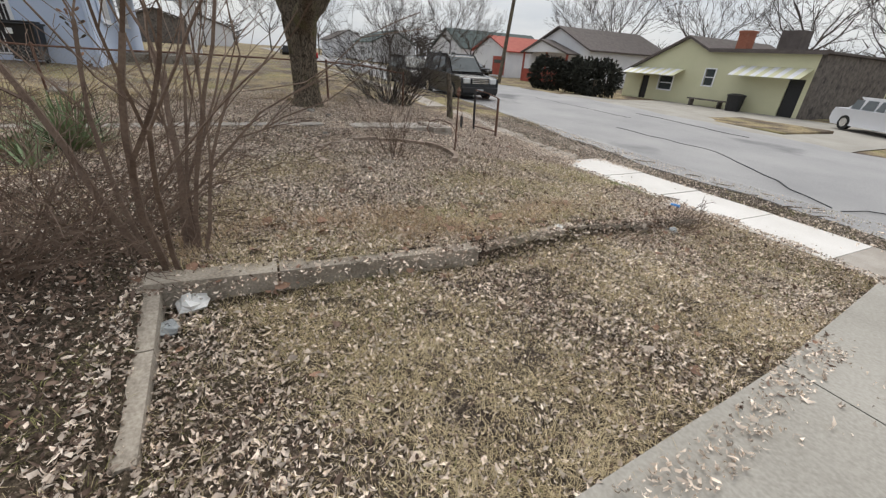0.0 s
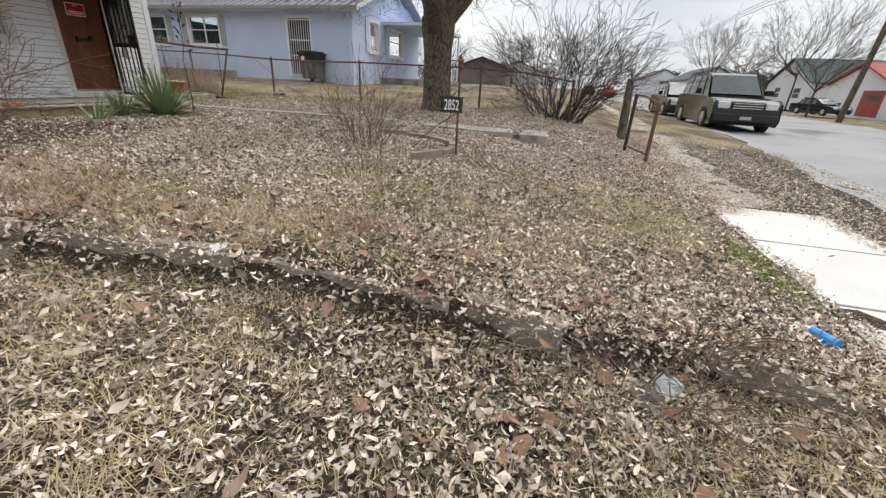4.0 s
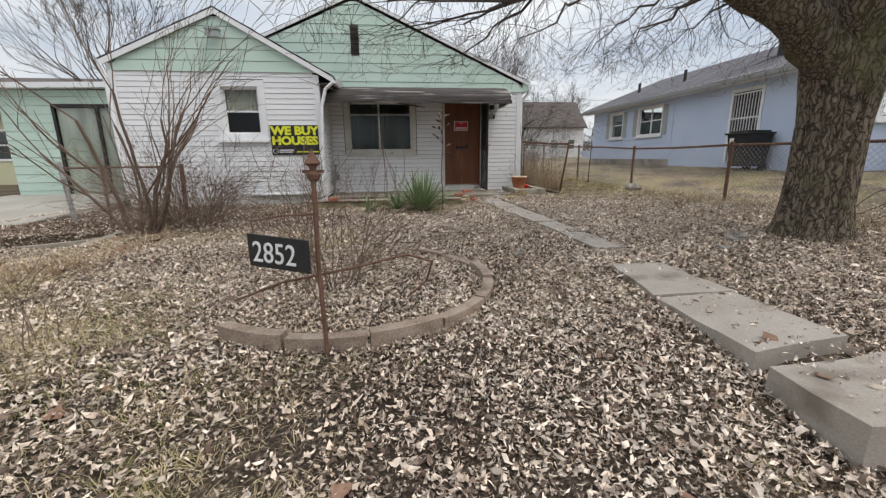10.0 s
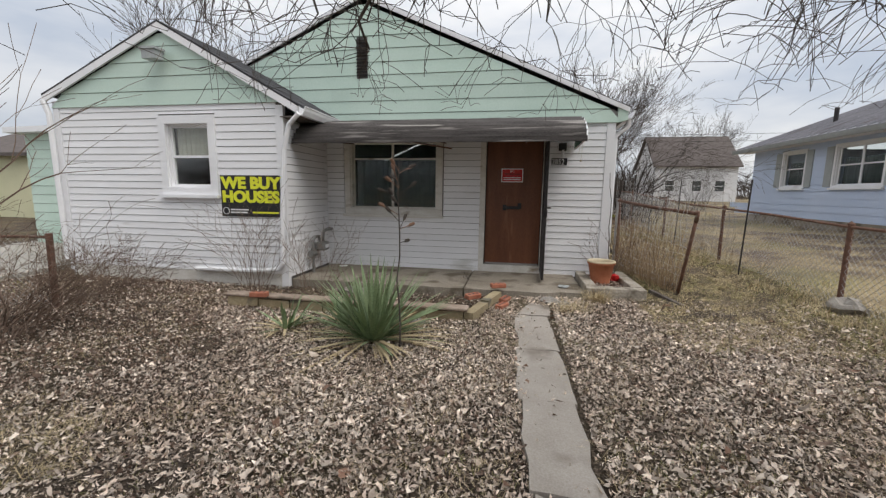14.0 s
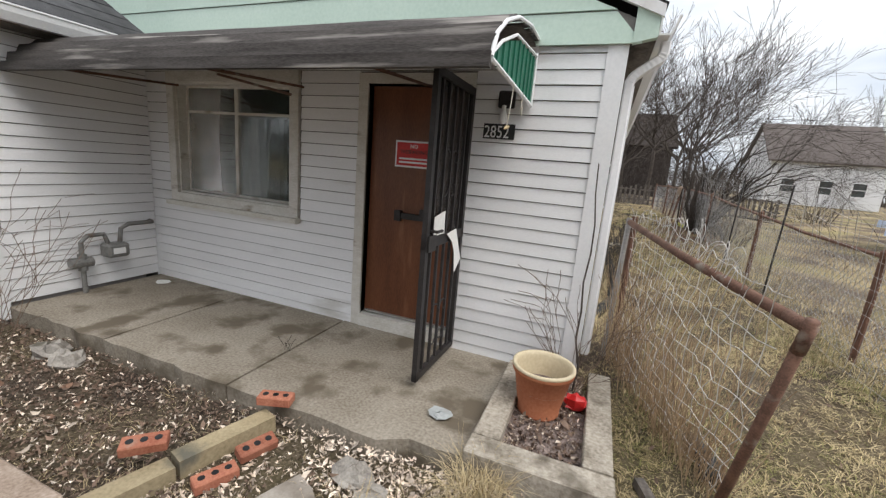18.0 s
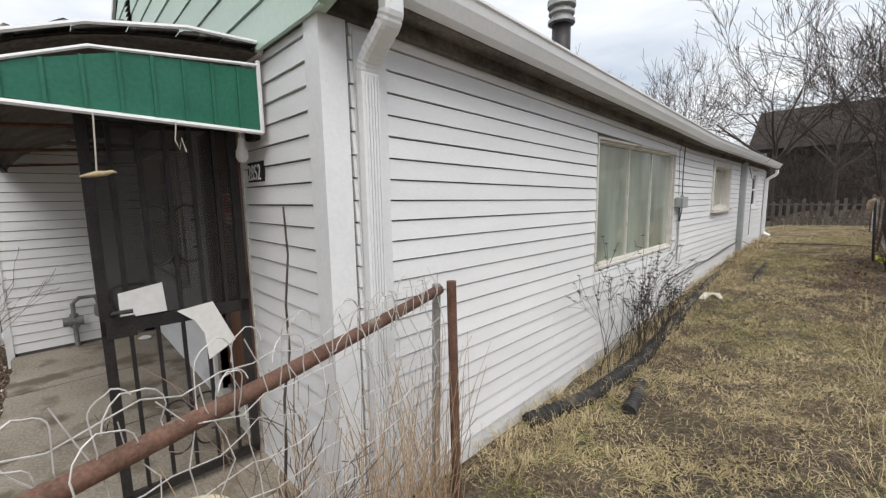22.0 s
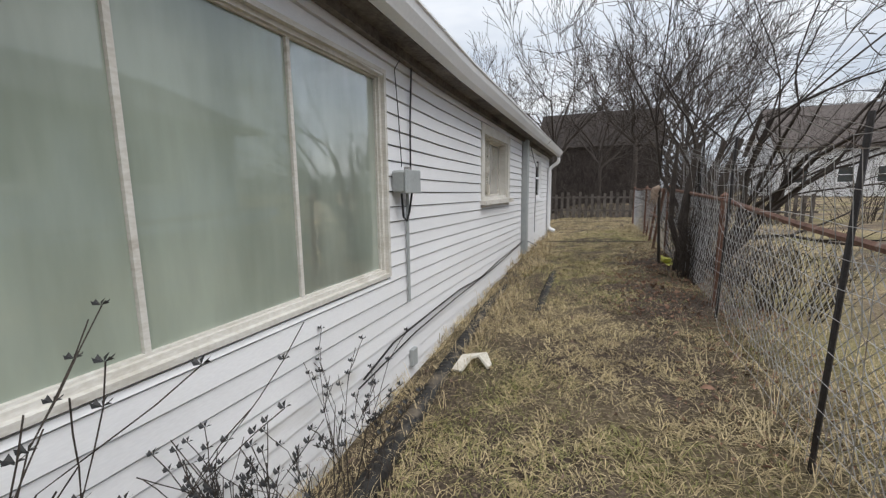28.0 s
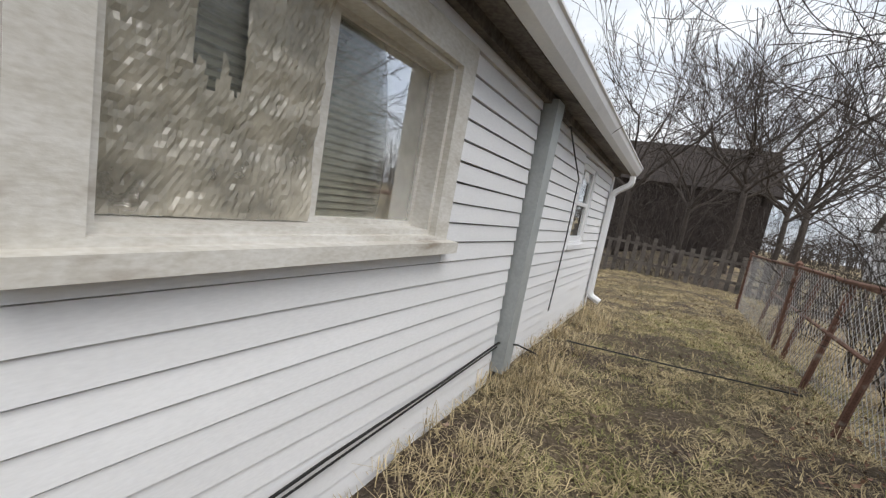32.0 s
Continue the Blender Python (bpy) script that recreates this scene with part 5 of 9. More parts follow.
part("print_bar", Mesh().box(-5.59, -5.3, WY - 0.037, WY - 0.034, 0.875, 0.895).box(-5.59, -5.32, WY - 0.037, WY - 0.034, 0.835, 0.855), "white", BAN)
part("print_bar", Mesh().box(-5.24, -4.8, WY - 0.037, WY - 0.034, 0.835, 0.86), "yellow", BAN)

# ---- awning over the porch ----
AWN = thing("awning", "grimy corrugated metal awning with a green underside and end panel", "awning", (-2.6, -0.6, 2.1))
ax0, ax1, ay = -4.68, -0.56, -1.16
prof = [(-0.02, 2.3), (-0.35, 2.29), (-0.7, 2.22), (-0.95, 2.12), (-1.1, 2.02), (ay, 1.9)]
slat = [(-0.02, 2.3), (-0.2, 2.295), (-0.38, 2.28), (-0.56, 2.255), (-0.74, 2.21), (-0.9, 2.15), (-1.02, 2.08), (-1.1, 2.0), (ay, 1.91)]
for (ya, za), (yb, zb2) in zip(slat, slat[1:]):
    S = Mesh()
    nx = 14
    for i in range(nx + 1):
        x = ax0 + (ax1 - ax0) * i / nx
        dip = RNG.normal(0, 0.002)
        for y, z in ((ya - 0.003, za + 0.012), (ya - 0.02, za + 0.016), (yb + 0.02, zb2 + 0.002), (yb, zb2 - 0.008), (yb + 0.004, zb2 - 0.014), (ya, za - 0.002)):
            S.v.append((x, y, z + dip))
    for i in range(nx):
        for j in range(6):
            p, q = i * 6 + j, i * 6 + (j + 1) % 6
            S.f.append((p, q, q + 6, p + 6))
    S.f += [tuple(range(6)), tuple(range(nx * 6, nx * 6 + 6))[::-1]]
    part("slat", S, "awngrey", AWN)
# dark brown sheet following the slats just below them
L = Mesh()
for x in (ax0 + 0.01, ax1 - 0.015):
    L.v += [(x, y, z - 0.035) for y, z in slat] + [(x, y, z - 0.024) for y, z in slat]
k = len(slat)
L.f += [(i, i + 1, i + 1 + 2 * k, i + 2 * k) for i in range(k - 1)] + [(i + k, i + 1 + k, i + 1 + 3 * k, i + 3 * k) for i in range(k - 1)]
part("lining", L, "dirtywood", AWN, "dark brown underside sheet")
part("front_rail", Mesh().box(ax0, ax1, ay - 0.02, ay + 0.01, 1.86, 1.93).box(ax0, ax1, ay - 0.03, ay - 0.02, 1.86, 1.875), "awngrey", AWN)
part("wall_rail", Mesh().box(ax0, ax1, -0.04, -0.018, 2.26, 2.34), "trim", AWN)
part("end_frame", Mesh().tube([(ax1, y, z + 0.01) for y, z in prof], 0.011, 6).tube([(ax1, ay, 1.9), (ax1, -0.05, 1.87)], 0.012, 6).tube([(ax1, -0.05, 1.87), (ax1, -0.05, 2.22)], 0.011, 6).tube([(ax1, -0.05, 2.2), (ax1, -0.7, 2.14), (ax1, -1.0, 2.02), (ax1, ay, 1.92)], 0.009, 6), "trim", AWN)
E = Mesh().prism([(ax1 - 0.01, -0.05, 1.87), (ax1 - 0.01, -0.05, 2.18), (ax1 - 0.01, -0.6, 2.14), (ax1 - 0.01, -0.9, 2.05), (ax1 - 0.01, ay, 1.92)], (0.006, 0, 0))
part("end_panel", E, "awngreen", AWN, "green ribbed end panel")
for i in range(9):
    y = -0.15 - i * 0.115
    top = np.interp(-y, [0.05, 0.6, 0.9, 1.16], [2.18, 2.14, 2.05, 1.93])
    part("rib", Mesh().box(ax1 - 0.004, ax1 + 0.006, y - 0.006, y + 0.006, 1.885, float(top)), "awngreen", AWN)
for i in range(3):
    x = (-4.2, -2.6, -1.3)[i]
    part("brace", Mesh().tube([(x, -0.03, 1.98), (x, ay + 0.03, 1.9)], 0.012, 6), "rust", AWN)
part("brace", Mesh().tube([(-3.6, -0.06, 2.08), (-2.45, -0.35, 1.86)], 0.012, 6), "rust", AWN)

ORN = thing("hanging_ornament", "small yellow bird ornament hanging from the awning on a string", "ornament", (ax1, -0.72, 1.64))
part("string", Mesh().tube([(ax1 + 0.015, -0.71, 1.88), (ax1 + 0.01, -0.715, 1.76), (ax1, -0.72, 1.65)], 0.003, 5), "cloth", ORN)
part("bird", Mesh().tube([(ax1, -0.775, 1.632), (ax1, -0.75, 1.637), (ax1, -0.72, 1.645), (ax1, -0.69, 1.648), (ax1, -0.67, 1.655), (ax1, -0.655, 1.652)], [0.003, 0.008, 0.012, 0.01, 0.007, 0.002], 8), "straw", ORN, smooth=True)
whole("string_loop", Mesh().tube([(ax1 + 0.015, -0.43, 1.88), (ax1 + 0.012, -0.44, 1.8), (ax1 + 0.012, -0.425, 1.76), (ax1 + 0.015, -0.415, 1.81), (ax1 + 0.012, -0.4, 1.75)], 0.003, 5), "cloth", "short loop of string tied to the awning edge", "string")

# ---- porch slab, planter, bed edging ----
PORCH = thing("porch_slab", "stained concrete porch slab with a rough edge", "porch", (-2.6, -0.6, -0.14), kind="structure")
px = [-4.68, -3.4, -2.1, -0.47]
for x0, x1 in zip(px, px[1:]):
    n = 10
    edge = [(x0 + 0.01 + (x1 - x0 - 0.02) * i / n, -1.32 + RNG.normal(0, 0.012) + (0.1 if x0 > -2.2 and i > 7 else 0)) for i in range(n + 1)]
    out = [(x, y, -0.13) for x, y in edge] + [(x1 - 0.01, -0.005, -0.125), (x0 + 0.01, -0.005, -0.125)]
    part("paving_slab", Mesh().prism(out, (0, 0, -0.22)), "concrete", PORCH)

PLANT = thing("planter_box", "low concrete planter frame with rough broken corners", "planter", (-0.12, -0.6, -0.2))
for x0, x1, y0, y1, zt in ((-0.46, -0.31, -1.117, -0.15, -0.03), (0.12, 0.27, -1.117, -0.05, -0.024), (-0.468, 0.278, -1.28, -1.12, -0.034)):
    part("kerb", Mesh().box(x0, x1, y0, y1, -0.32, zt, 0.007), "kerbstone", PLANT)
part("soil", Mesh().box(-0.32, 0.13, -1.13, -0.02, -0.3, -0.1), "mulch", PLANT)
POT = thing("flower_pot", "terracotta pot with a cream glazed rim, standing in the planter", "pot", (-0.17, -0.62, -0.1))
part("body", Mesh().lathe(-0.17, -0.62, [(0.0, -0.1), (0.125, -0.1), (0.132, -0.095), (0.135, -0.08), (0.13, -0.075), (0.155, 0.05), (0.178, 0.175), (0.192, 0.185), (0.196, 0.2), (0.194, 0.212)], 32), "terracotta", POT, smooth=True)
part("rim", Mesh().lathe(-0.17, -0.62, [(0.194, 0.21), (0.198, 0.216), (0.196, 0.228), (0.188, 0.233), (0.176, 0.228), (0.168, 0.2), (0.152, 0.05)], 32), "cream", POT, smooth=True)
part("soil", Mesh().lathe(-0.17, -0.62, [(0.0, 0.1), (0.06, 0.085), (0.1, 0.092), (0.16, 0.07)], 24), "mulch", POT)

BED = thing("bed_edging", "yellowish brick edging round the front bed", "edging", (-2.6, -2.2, -0.2))
ends = [((-4.9, -2.35), (-1.95, -2.35)), ((-1.9, -2.4), (-1.62, -1.4))]
for (xa, ya), (xb, yb) in ends:
    d = Vector((xb - xa, yb - ya, 0))
    k = max(2, round(d.length / 0.42))
    for i in range(k):
        a = Vector((xa, ya, 0)) + d * (i / k)
        b = Vector((xa, ya, 0)) + d * ((i + 0.965) / k)
        nrm = Vector((-d.y, d.x, 0)).normalized() * 0.055
        zt = -0.125 + RNG.normal(0, 0.008)
        part("brick", Mesh().prism([tuple(a - nrm + Vector((0, 0, zt))), tuple(b - nrm + Vector((0, 0, zt))), tuple(b + nrm + Vector((0, 0, zt))), tuple(a + nrm + Vector((0, 0, zt)))], (0, 0, -0.2)), "yellowstone", BED)

for xa, xb in ((-4.95, -3.95), (-3.94, -2.95), (-2.94, -1.9)):
    part("cap_slab", Mesh().box(xa, xb - 0.01, -2.43, -2.27, -0.12, -0.085, 0.01), "ringstone", BED)


def loose_brick(x, y, z, rz, tilt=0.0):
    B = thing("brick", "loose red cored brick with three holes lying by the porch", "brick", (0, 0, 0), "loose red bricks")
    part("body", Mesh().box(-0.1, 0.1, -0.045, 0.045, -0.028, 0.028, 0.006), "brick", B)
    # solid black plugs in the top face stand for the shade inside holes
    for s in (-0.06, 0, 0.06):
        part("hole", Mesh().tube([(s, 0, 0.0), (s, 0, 0.0295)], 0.018, 8), "black", B)
    B.matrix_world = pose(x, y, z, tilt, 0, rz)
    return B


for q in ((-1.62, -1.38, -0.045, 20), (-1.52, -1.62, -0.17, 70, 12), (-1.55, -1.85, -0.19, 65), (-1.9, -1.95, -0.06, 45, 8), (-4.4, -2.5, -0.05, 10)):
    loose_brick(*q)
bpy.context.view_layer.update()

# gas meter on the wing's east wall
GAS = thing("gas_meter", "grey gas meter with pipework on the porch wall", "gas meter", (WX + 0.1, -0.6, 0.3))
part("meter_body", Mesh().box(WX + 0.06, WX + 0.22, -0.62, -0.42, 0.2, 0.34, 0.02), "dullgrey", GAS)
part("dial", Mesh().box(WX + 0.22, WX + 0.228, -0.58, -0.47, 0.24, 0.3), "white", GAS)
part("pipe", Mesh().tube([(WX + 0.12, -0.8, -0.15), (WX + 0.12, -0.8, 0.38), (WX + 0.12, -0.74, 0.44), (WX + 0.12, -0.6, 0.44), (WX + 0.12, -0.57, 0.34)], 0.022, 8), "dullgrey", GAS)
part("pipe", Mesh().tube([(WX + 0.12, -0.46, 0.34), (WX + 0.12, -0.44, 0.48), (WX + 0.12, -0.36, 0.52), (WX + 0.12, -0.12, 0.52), (WX + 0.04, -0.1, 0.52)], 0.022, 8), "dullgrey", GAS)
part("regulator", Mesh().tube([(WX + 0.12, -0.9, 0.18), (WX + 0.12, -0.72, 0.18)], 0.05, 10).tube([(WX + 0.12, -0.8, 0.1), (WX + 0.12, -0.8, 0.26)], 0.04, 8), "dullgrey", GAS)

# flue, roof chimney
FLUE = part("flue", Mesh().tube([(-2.2, 5.8, 3.2), (-2.2, 5.8, 4.55)], 0.16, 16), "darkmetal", HOUSE, "dark metal flue with ringed cap", smooth=True)
part("cap", Mesh().lathe(-2.2, 5.8, [(0.165, 4.45), (0.23, 4.47), (0.23, 4.52), (0.17, 4.54), (0.165, 4.6), (0.22, 4.62), (0.22, 4.66), (0.17, 4.68), (0.165, 4.72), (0.24, 4.74), (0.24, 4.84), (0.22, 4.87), (0.0, 4.89)], 20), "galv", FLUE)
part("chimney", Mesh().box(-4.2, -3.85, 2.1, 2.45, 3.9, 4.4, 0.01).box(-4.24, -3.81, 2.06, 2.49, 4.36, 4.43, 0.01), "block", HOUSE, "low block chimney")

# garage extension to the west
GAR = thing("garage", "mint-sided garage extension with a glazed front opening", "garage", (-10.1, 3, -0.2))
gy = 0.75
gh = (-11.2, -9.45, -0.25, 1.95)
gw = wall_body("wall", front(gy), -12.35, WW + 0.1, -0.35, 2.35, [gh], 0.14, "interior", GAR)
clad(gw, front(gy), -12.35, WW + 0.1, -0.2, 2.35, 0.2, [(gh[0] - 0.06, gh[1] + 0.06, -1, 2.02)], "mint")
gl = wall_body("wall", left(-12.35), gy + 0.14, 7, -0.35, 2.3, [], 0.14, "interior", GAR)
clad(gl, left(-12.35), gy, 7, -0.2, 2.3, 0.2, [], "mint")
part("roof", Mesh().prism([(-12.6, gy - 0.25, 2.34), (WW, gy - 0.25, 2.4), (WW, gy - 0.25, 2.52), (-12.6, gy - 0.25, 2.46)], (0, 7, 0)), "trim", GAR)
part("door_frame", rect(front(gy), gh[0] - 0.06, gh[0], -0.3, 2.0, -0.1, 0.03).box(gh[1], gh[1] + 0.06, gy - 0.03, gy + 0.1, -0.3, 2.0).box(gh[0] - 0.06, gh[1] + 0.06, gy - 0.03, gy + 0.1, 1.95, 2.03).box(-10.32, -10.26, gy - 0.02, gy + 0.08, -0.25, 1.95), "darkmetal", GAR)
for a, b in ((gh[0], -10.32), (-10.26, gh[1])):
    part("pane", rect(front(gy), a, b, -0.25, 1.95, -0.05, -0.044), "hazed", GAR).visible_shadow = False
# ---- neighbour's blue house ----
BX, BY0, BY1, BZ = 7.1, -1.44, 10.0, 0.25
BLUE = thing("blue_house", "pale blue painted block house with a grey metal roof", "house", (10.5, 4, 0.3))
bd, b1, b2, bc = (0.35, 1.3, 0.45, 2.5), (7.3, 8.3, 1.5, 2.55), (4.6, 6.1, 1.5, 2.55), (8.6, 9.4, 1.55, 2.6)
bleft = lambda x0: (lambda s, z, n: (x0 - n, s, z))
wall_body("wall", bleft(BX), BY0, BY1, -0.2, 2.85, [bd, b1, b2], 0.2, "blue", BLUE)
wall_body("wall", front(BY0), BX + 0.2, 14.4, -0.2, 2.85, [bc, (10.6, 12.2, 1.5, 2.6)], 0.2, "blue", BLUE)
wall_body("wall", right(14.6), BY0, BY1, -0.2, 2.85, [], 0.2, "blue", BLUE)
wall_body("wall", lambda s, z, n: (s, BY1 + n, z), BX + 0.2, 14.4, -0.2, 2.85, [], 0.2, "blue", BLUE)
BR, BRZ = 10.85, 4.4
bg = part("gable", Mesh().prism([(BX, BY0, 2.85), (14.6, BY0, 2.85), (BR, BY0, BRZ - 0.1)], (0, 0.15, 0)), "blue", BLUE)
bsl = (BRZ - 2.95) / (BR - BX)
clad(bg, front(BY0), BX, 14.6, 2.85, BRZ - 0.12, 0.2, [], "blue", ends=lambda z: (BX + max(0, z - 2.85) / bsl, 14.6 - max(0, z - 2.85) / bsl), seam=9)
bcl = part("cladding", rect(bleft(BX), 3.95, 9.9, 0.5, 0.52, 0, 0.012), "blue", BLUE)
clad(bcl, bleft(BX), 3.95, 9.95, 0.55, 2.75, 0.2, [(b1[0] - 0.1, b1[1] + 0.1, 1.4, 2.65), (b2[0] - 0.1, b2[1] + 0.1, 1.4, 2.65)], "blue", seam=9)
part("plinth", Mesh().box(BX - 0.03, BX, 4, 9.95, 0.1, 0.55), "concrete", BLUE)
for xe, sg in ((BX - 0.45, 1), (15.05, -1)):
    z = BRZ - bsl * abs(xe - BR)
    rf = part("roof", Mesh().prism([(xe, BY0 - 0.45, z + 0.1), (BR, BY0 - 0.45, BRZ + 0.1), (BR, BY0 - 0.45, BRZ + 0.02), (xe, BY0 - 0.45, z + 0.02)], (0, BY1 - BY0 + 0.9, 0)), "metalroof", BLUE)
    d = Vector((BR - xe, 0, BRZ - z)).normalized()
    up = Vector((-d.z, 0, d.x)) if d.x > 0 else Vector((d.z, 0, -d.x))
    for i in range(40):
        y = BY0 - 0.42 + i * 0.31
        if y > BY1 + 0.42:
            break
        a, b = Vector((xe, y, z + 0.1)), Vector((BR, y, BRZ + 0.1))
        part("seam", Mesh().prism([tuple(a), tuple(a + up * 0.035), tuple(a + up * 0.035 + Vector((0, 0.025, 0))), tuple(a + Vector((0, 0.025, 0)))], tuple(b - a)), "metalroof", rf)
zb = BRZ - bsl * abs(BX - 0.45 - BR)
part("gutter", Mesh().prism([(BX - 0.46 - a, BY0 - 0.45, zb - 0.06 + b) for a, b in gp], (0, BY1 - BY0 + 0.9, 0)), "grey_box", BLUE)
part("soffit", Mesh().box(BX - 0.45, BX, BY0 - 0.4, BY1 + 0.4, zb - 0.04, zb - 0.02), "trim", BLUE)
part("rake_board", Mesh().prism([(BX - 0.45, BY0 - 0.46, zb + 0.1), (BR, BY0 - 0.46, BRZ + 0.1), (BR, BY0 - 0.46, BRZ - 0.06), (BX - 0.45, BY0 - 0.46, zb - 0.06)], (0, 0.03, 0)), "trim", BLUE)
part("downspout", Mesh().tube([(BX - 0.5, BY0 + 0.05, zb - 0.04), (BX - 0.3, BY0 + 0.05, zb - 0.12), (BX - 0.07, BY0 + 0.06, zb - 0.3), (BX - 0.06, BY0 + 0.06, 0.5)], 0.045, 8), "blue", BLUE)
for h, nm in ((b1, "window"), (b2, "window")):
    W = window(BLUE, bleft(BX), *h, trim=0.07, bars=((h[0] + h[1]) / 2,) if h is b2 else (), rails=(2.05,), recess=0.06, pane="glass", behind="curtain", name=nm, label="white framed window with shutters")
    for s in (h[0] - 0.34, h[1] + 0.08):
        part("shutter", rect(bleft(BX), s, s + 0.26, h[2] - 0.02, h[3] + 0.02, 0.012, 0.045), "grey_box", W)
for h in (bc, (10.6, 12.2, 1.5, 2.6)):
    W = window(BLUE, front(BY0), *h, trim=0.09, rails=(2.08,), recess=0.06, pane="glass", behind="curtain", label="sash window with pale shutters")
    for s in (h[0] - 0.4, h[1] + 0.1):
        part("shutter", rect(front(BY0), s, s + 0.29, h[2] - 0.05, h[3] + 0.05, 0.012, 0.04), "blue", W)
BD = part("door", rect(bleft(BX), bd[0], bd[1], bd[2], bd[3], -0.08, -0.04), "darkmetal", BLUE, "barred white side door")
DFm = Mesh()
for a, b, c, d in ((bd[0] - 0.08, bd[0], bd[2], bd[3]), (bd[1], bd[1] + 0.08, bd[2], bd[3]), (bd[0] - 0.08, bd[1] + 0.08, bd[3], bd[3] + 0.09)):
    rect(bleft(BX), a, b, c, d, -0.1, 0.03, DFm)
part("door_frame", DFm, "trim", BD)
for i in range(9):
    s = bd[0] + 0.08 + i * 0.1
    part("bar", rect(bleft(BX), s - 0.009, s + 0.009, bd[2] + 0.03, bd[3] - 0.03, 0.0, 0.02), "trim", BD)
for z in (bd[2] + 0.04, 1.2, 1.75, bd[3] - 0.05):
    part("bar", rect(bleft(BX), bd[0], bd[1], z - 0.02, z + 0.02, 0.0, 0.022), "trim", BD)
CH = part("chimney", Mesh().box(8.4, 9.1, 0.7, 1.35, 3.3, 4.7, 0.015).box(8.34, 9.16, 0.64, 1.41, 4.6, 4.78, 0.015), "path", BLUE, "grey stucco chimney")
part("flashing", Mesh().box(8.37, 9.13, 0.67, 1.38, 3.3, 3.95), "darkmetal", CH)
for y in (5.2, 8.2):
    part("vent_pipe", Mesh().tube([(8.3, y, 3.3), (8.3, y, 3.95)], 0.06, 10), "darkmetal", BLUE)
# porch on the street side of the blue house
part("porch_roof", Mesh().box(9.7, 14.4, BY0 - 2.4, BY0, 2.62, 2.74), "blue", BLUE)
for x, y in ((9.8, BY0 - 2.3), (11.3, BY0 - 2.3), (12.8, BY0 - 2.3), (14.3, BY0 - 2.3)):
    part("porch_post", Mesh().tube([(x, y, 0.3), (x, y, 2.62)], 0.045, 8), "trim", BLUE)
part("porch_floor", Mesh().box(9.6, 14.5, BY0 - 2.5, BY0, 0.0, 0.55), "concrete", BLUE)

BIN = thing("wheelie_bin", "black plastic wheelie bin with a domed lid", "bin", (6.55, 0.0, 0.3))
bz = gz(6.6, 0)
part("body", Mesh().add([(6.3, -0.28, bz + 0.12), (6.88, -0.28, bz + 0.12), (6.88, 0.28, bz + 0.12), (6.3, 0.28, bz + 0.12), (6.2, -0.35, bz + 0.98), (6.95, -0.35, bz + 0.98), (6.95, 0.35, bz + 0.98), (6.2, 0.35, bz + 0.98)], [(0, 3, 2, 1), (0, 1, 5, 4), (1, 2, 6, 5), (2, 3, 7, 6), (3, 0, 4, 7), (4, 5, 6, 7)]), "black", BIN)
part("lid", Mesh().box(6.14, 6.99, -0.4, 0.4, bz + 0.98, bz + 1.03, 0.015).box(6.22, 6.92, -0.32, 0.32, bz + 1.03, bz + 1.08, 0.02), "black", BIN)
for y in (-0.24, 0.24):
    part("wheel", Mesh().tube([(6.85, y - 0.03, bz + 0.12), (6.85, y + 0.03, bz + 0.12)], 0.12, 14), "tyre", BIN)
part("handle", Mesh().tube([(7.0, -0.28, bz + 0.98), (7.05, -0.28, bz + 0.95), (7.05, 0.28, bz + 0.95), (7.0, 0.28, bz + 0.98)], 0.015, 6), "black", BIN)
part("emblem", Mesh().box(6.19, 6.2, 0.1, 0.24, bz + 0.75, bz + 0.89), "white", BIN)

# ---- chain-link fence between the yards ----
FEN = thing("chain_link_fence", "rusty chain-link fence with a pipe top rail", "fence", (2.3, 2, 0.0))
fx = lambda y: 2.36 - 0.02 * (y + 4)
posts = [-9.6, -7.38, -4.1, -1.42, 1.3, 4.0, 6.7, 9.4, 12.1, 14.8]
ftop = lambda y: gz(fx(y), y) + 0.95
for y in posts:
    part("post", Mesh().tube([(fx(y), y, gz(fx(y), y) - 0.2), (fx(y), y, ftop(y) + 0.03)], 0.028, 8).lathe(fx(y), y, [(0.035, ftop(y) + 0.0), (0.035, ftop(y) + 0.04), (0.0, ftop(y) + 0.07)], 8), "rust", FEN)
for a, b in zip(posts, posts[1:]):
    part("rail", Mesh().tube([(fx(a), a, ftop(a)), (fx((a + b) / 2), (a + b) / 2, ftop((a + b) / 2) - 0.015), (fx(b), b, ftop(b))], 0.02, 6), "rust", FEN)


def diamond(pt, s0, s1, zlo, zhi, pitch, r, M):
    """Two families of slanting wires; pt(s, k) gives a place for k from 0 (bottom) to 1 (top)."""
    h = zhi - zlo
    n = int((s1 - s0 + h) / pitch)
    for sg in (1, -1):
        for i in range(n):
            a = s0 - h + i * pitch if sg > 0 else s0 + i * pitch
            t0, t1 = 0.0, 1.0
            f = lambda t: a + sg * h * t
            if sg > 0:
                t0, t1 = max(0, (s0 - a) / h), min(1, (s1 - a) / h)
            else:
                t0, t1 = max(0, (a - s1) / h), min(1, (a - s0) / h)
            if t1 - t0 < 0.02:
                continue
            M.tube([pt(f(t), t) for t in (t0, (t0 + t1) / 2, t1)], r, 3, cap=False)


M = Mesh()
diamond(lambda s, k: (fx(s) + 0.025 * math.sin(s * 1.3) * (1 - k), s, gz(fx(s), s) + 0.02 + 0.92 * k), -9.6, 14.8, 0, 0.92, 0.078, 0.0021, M)
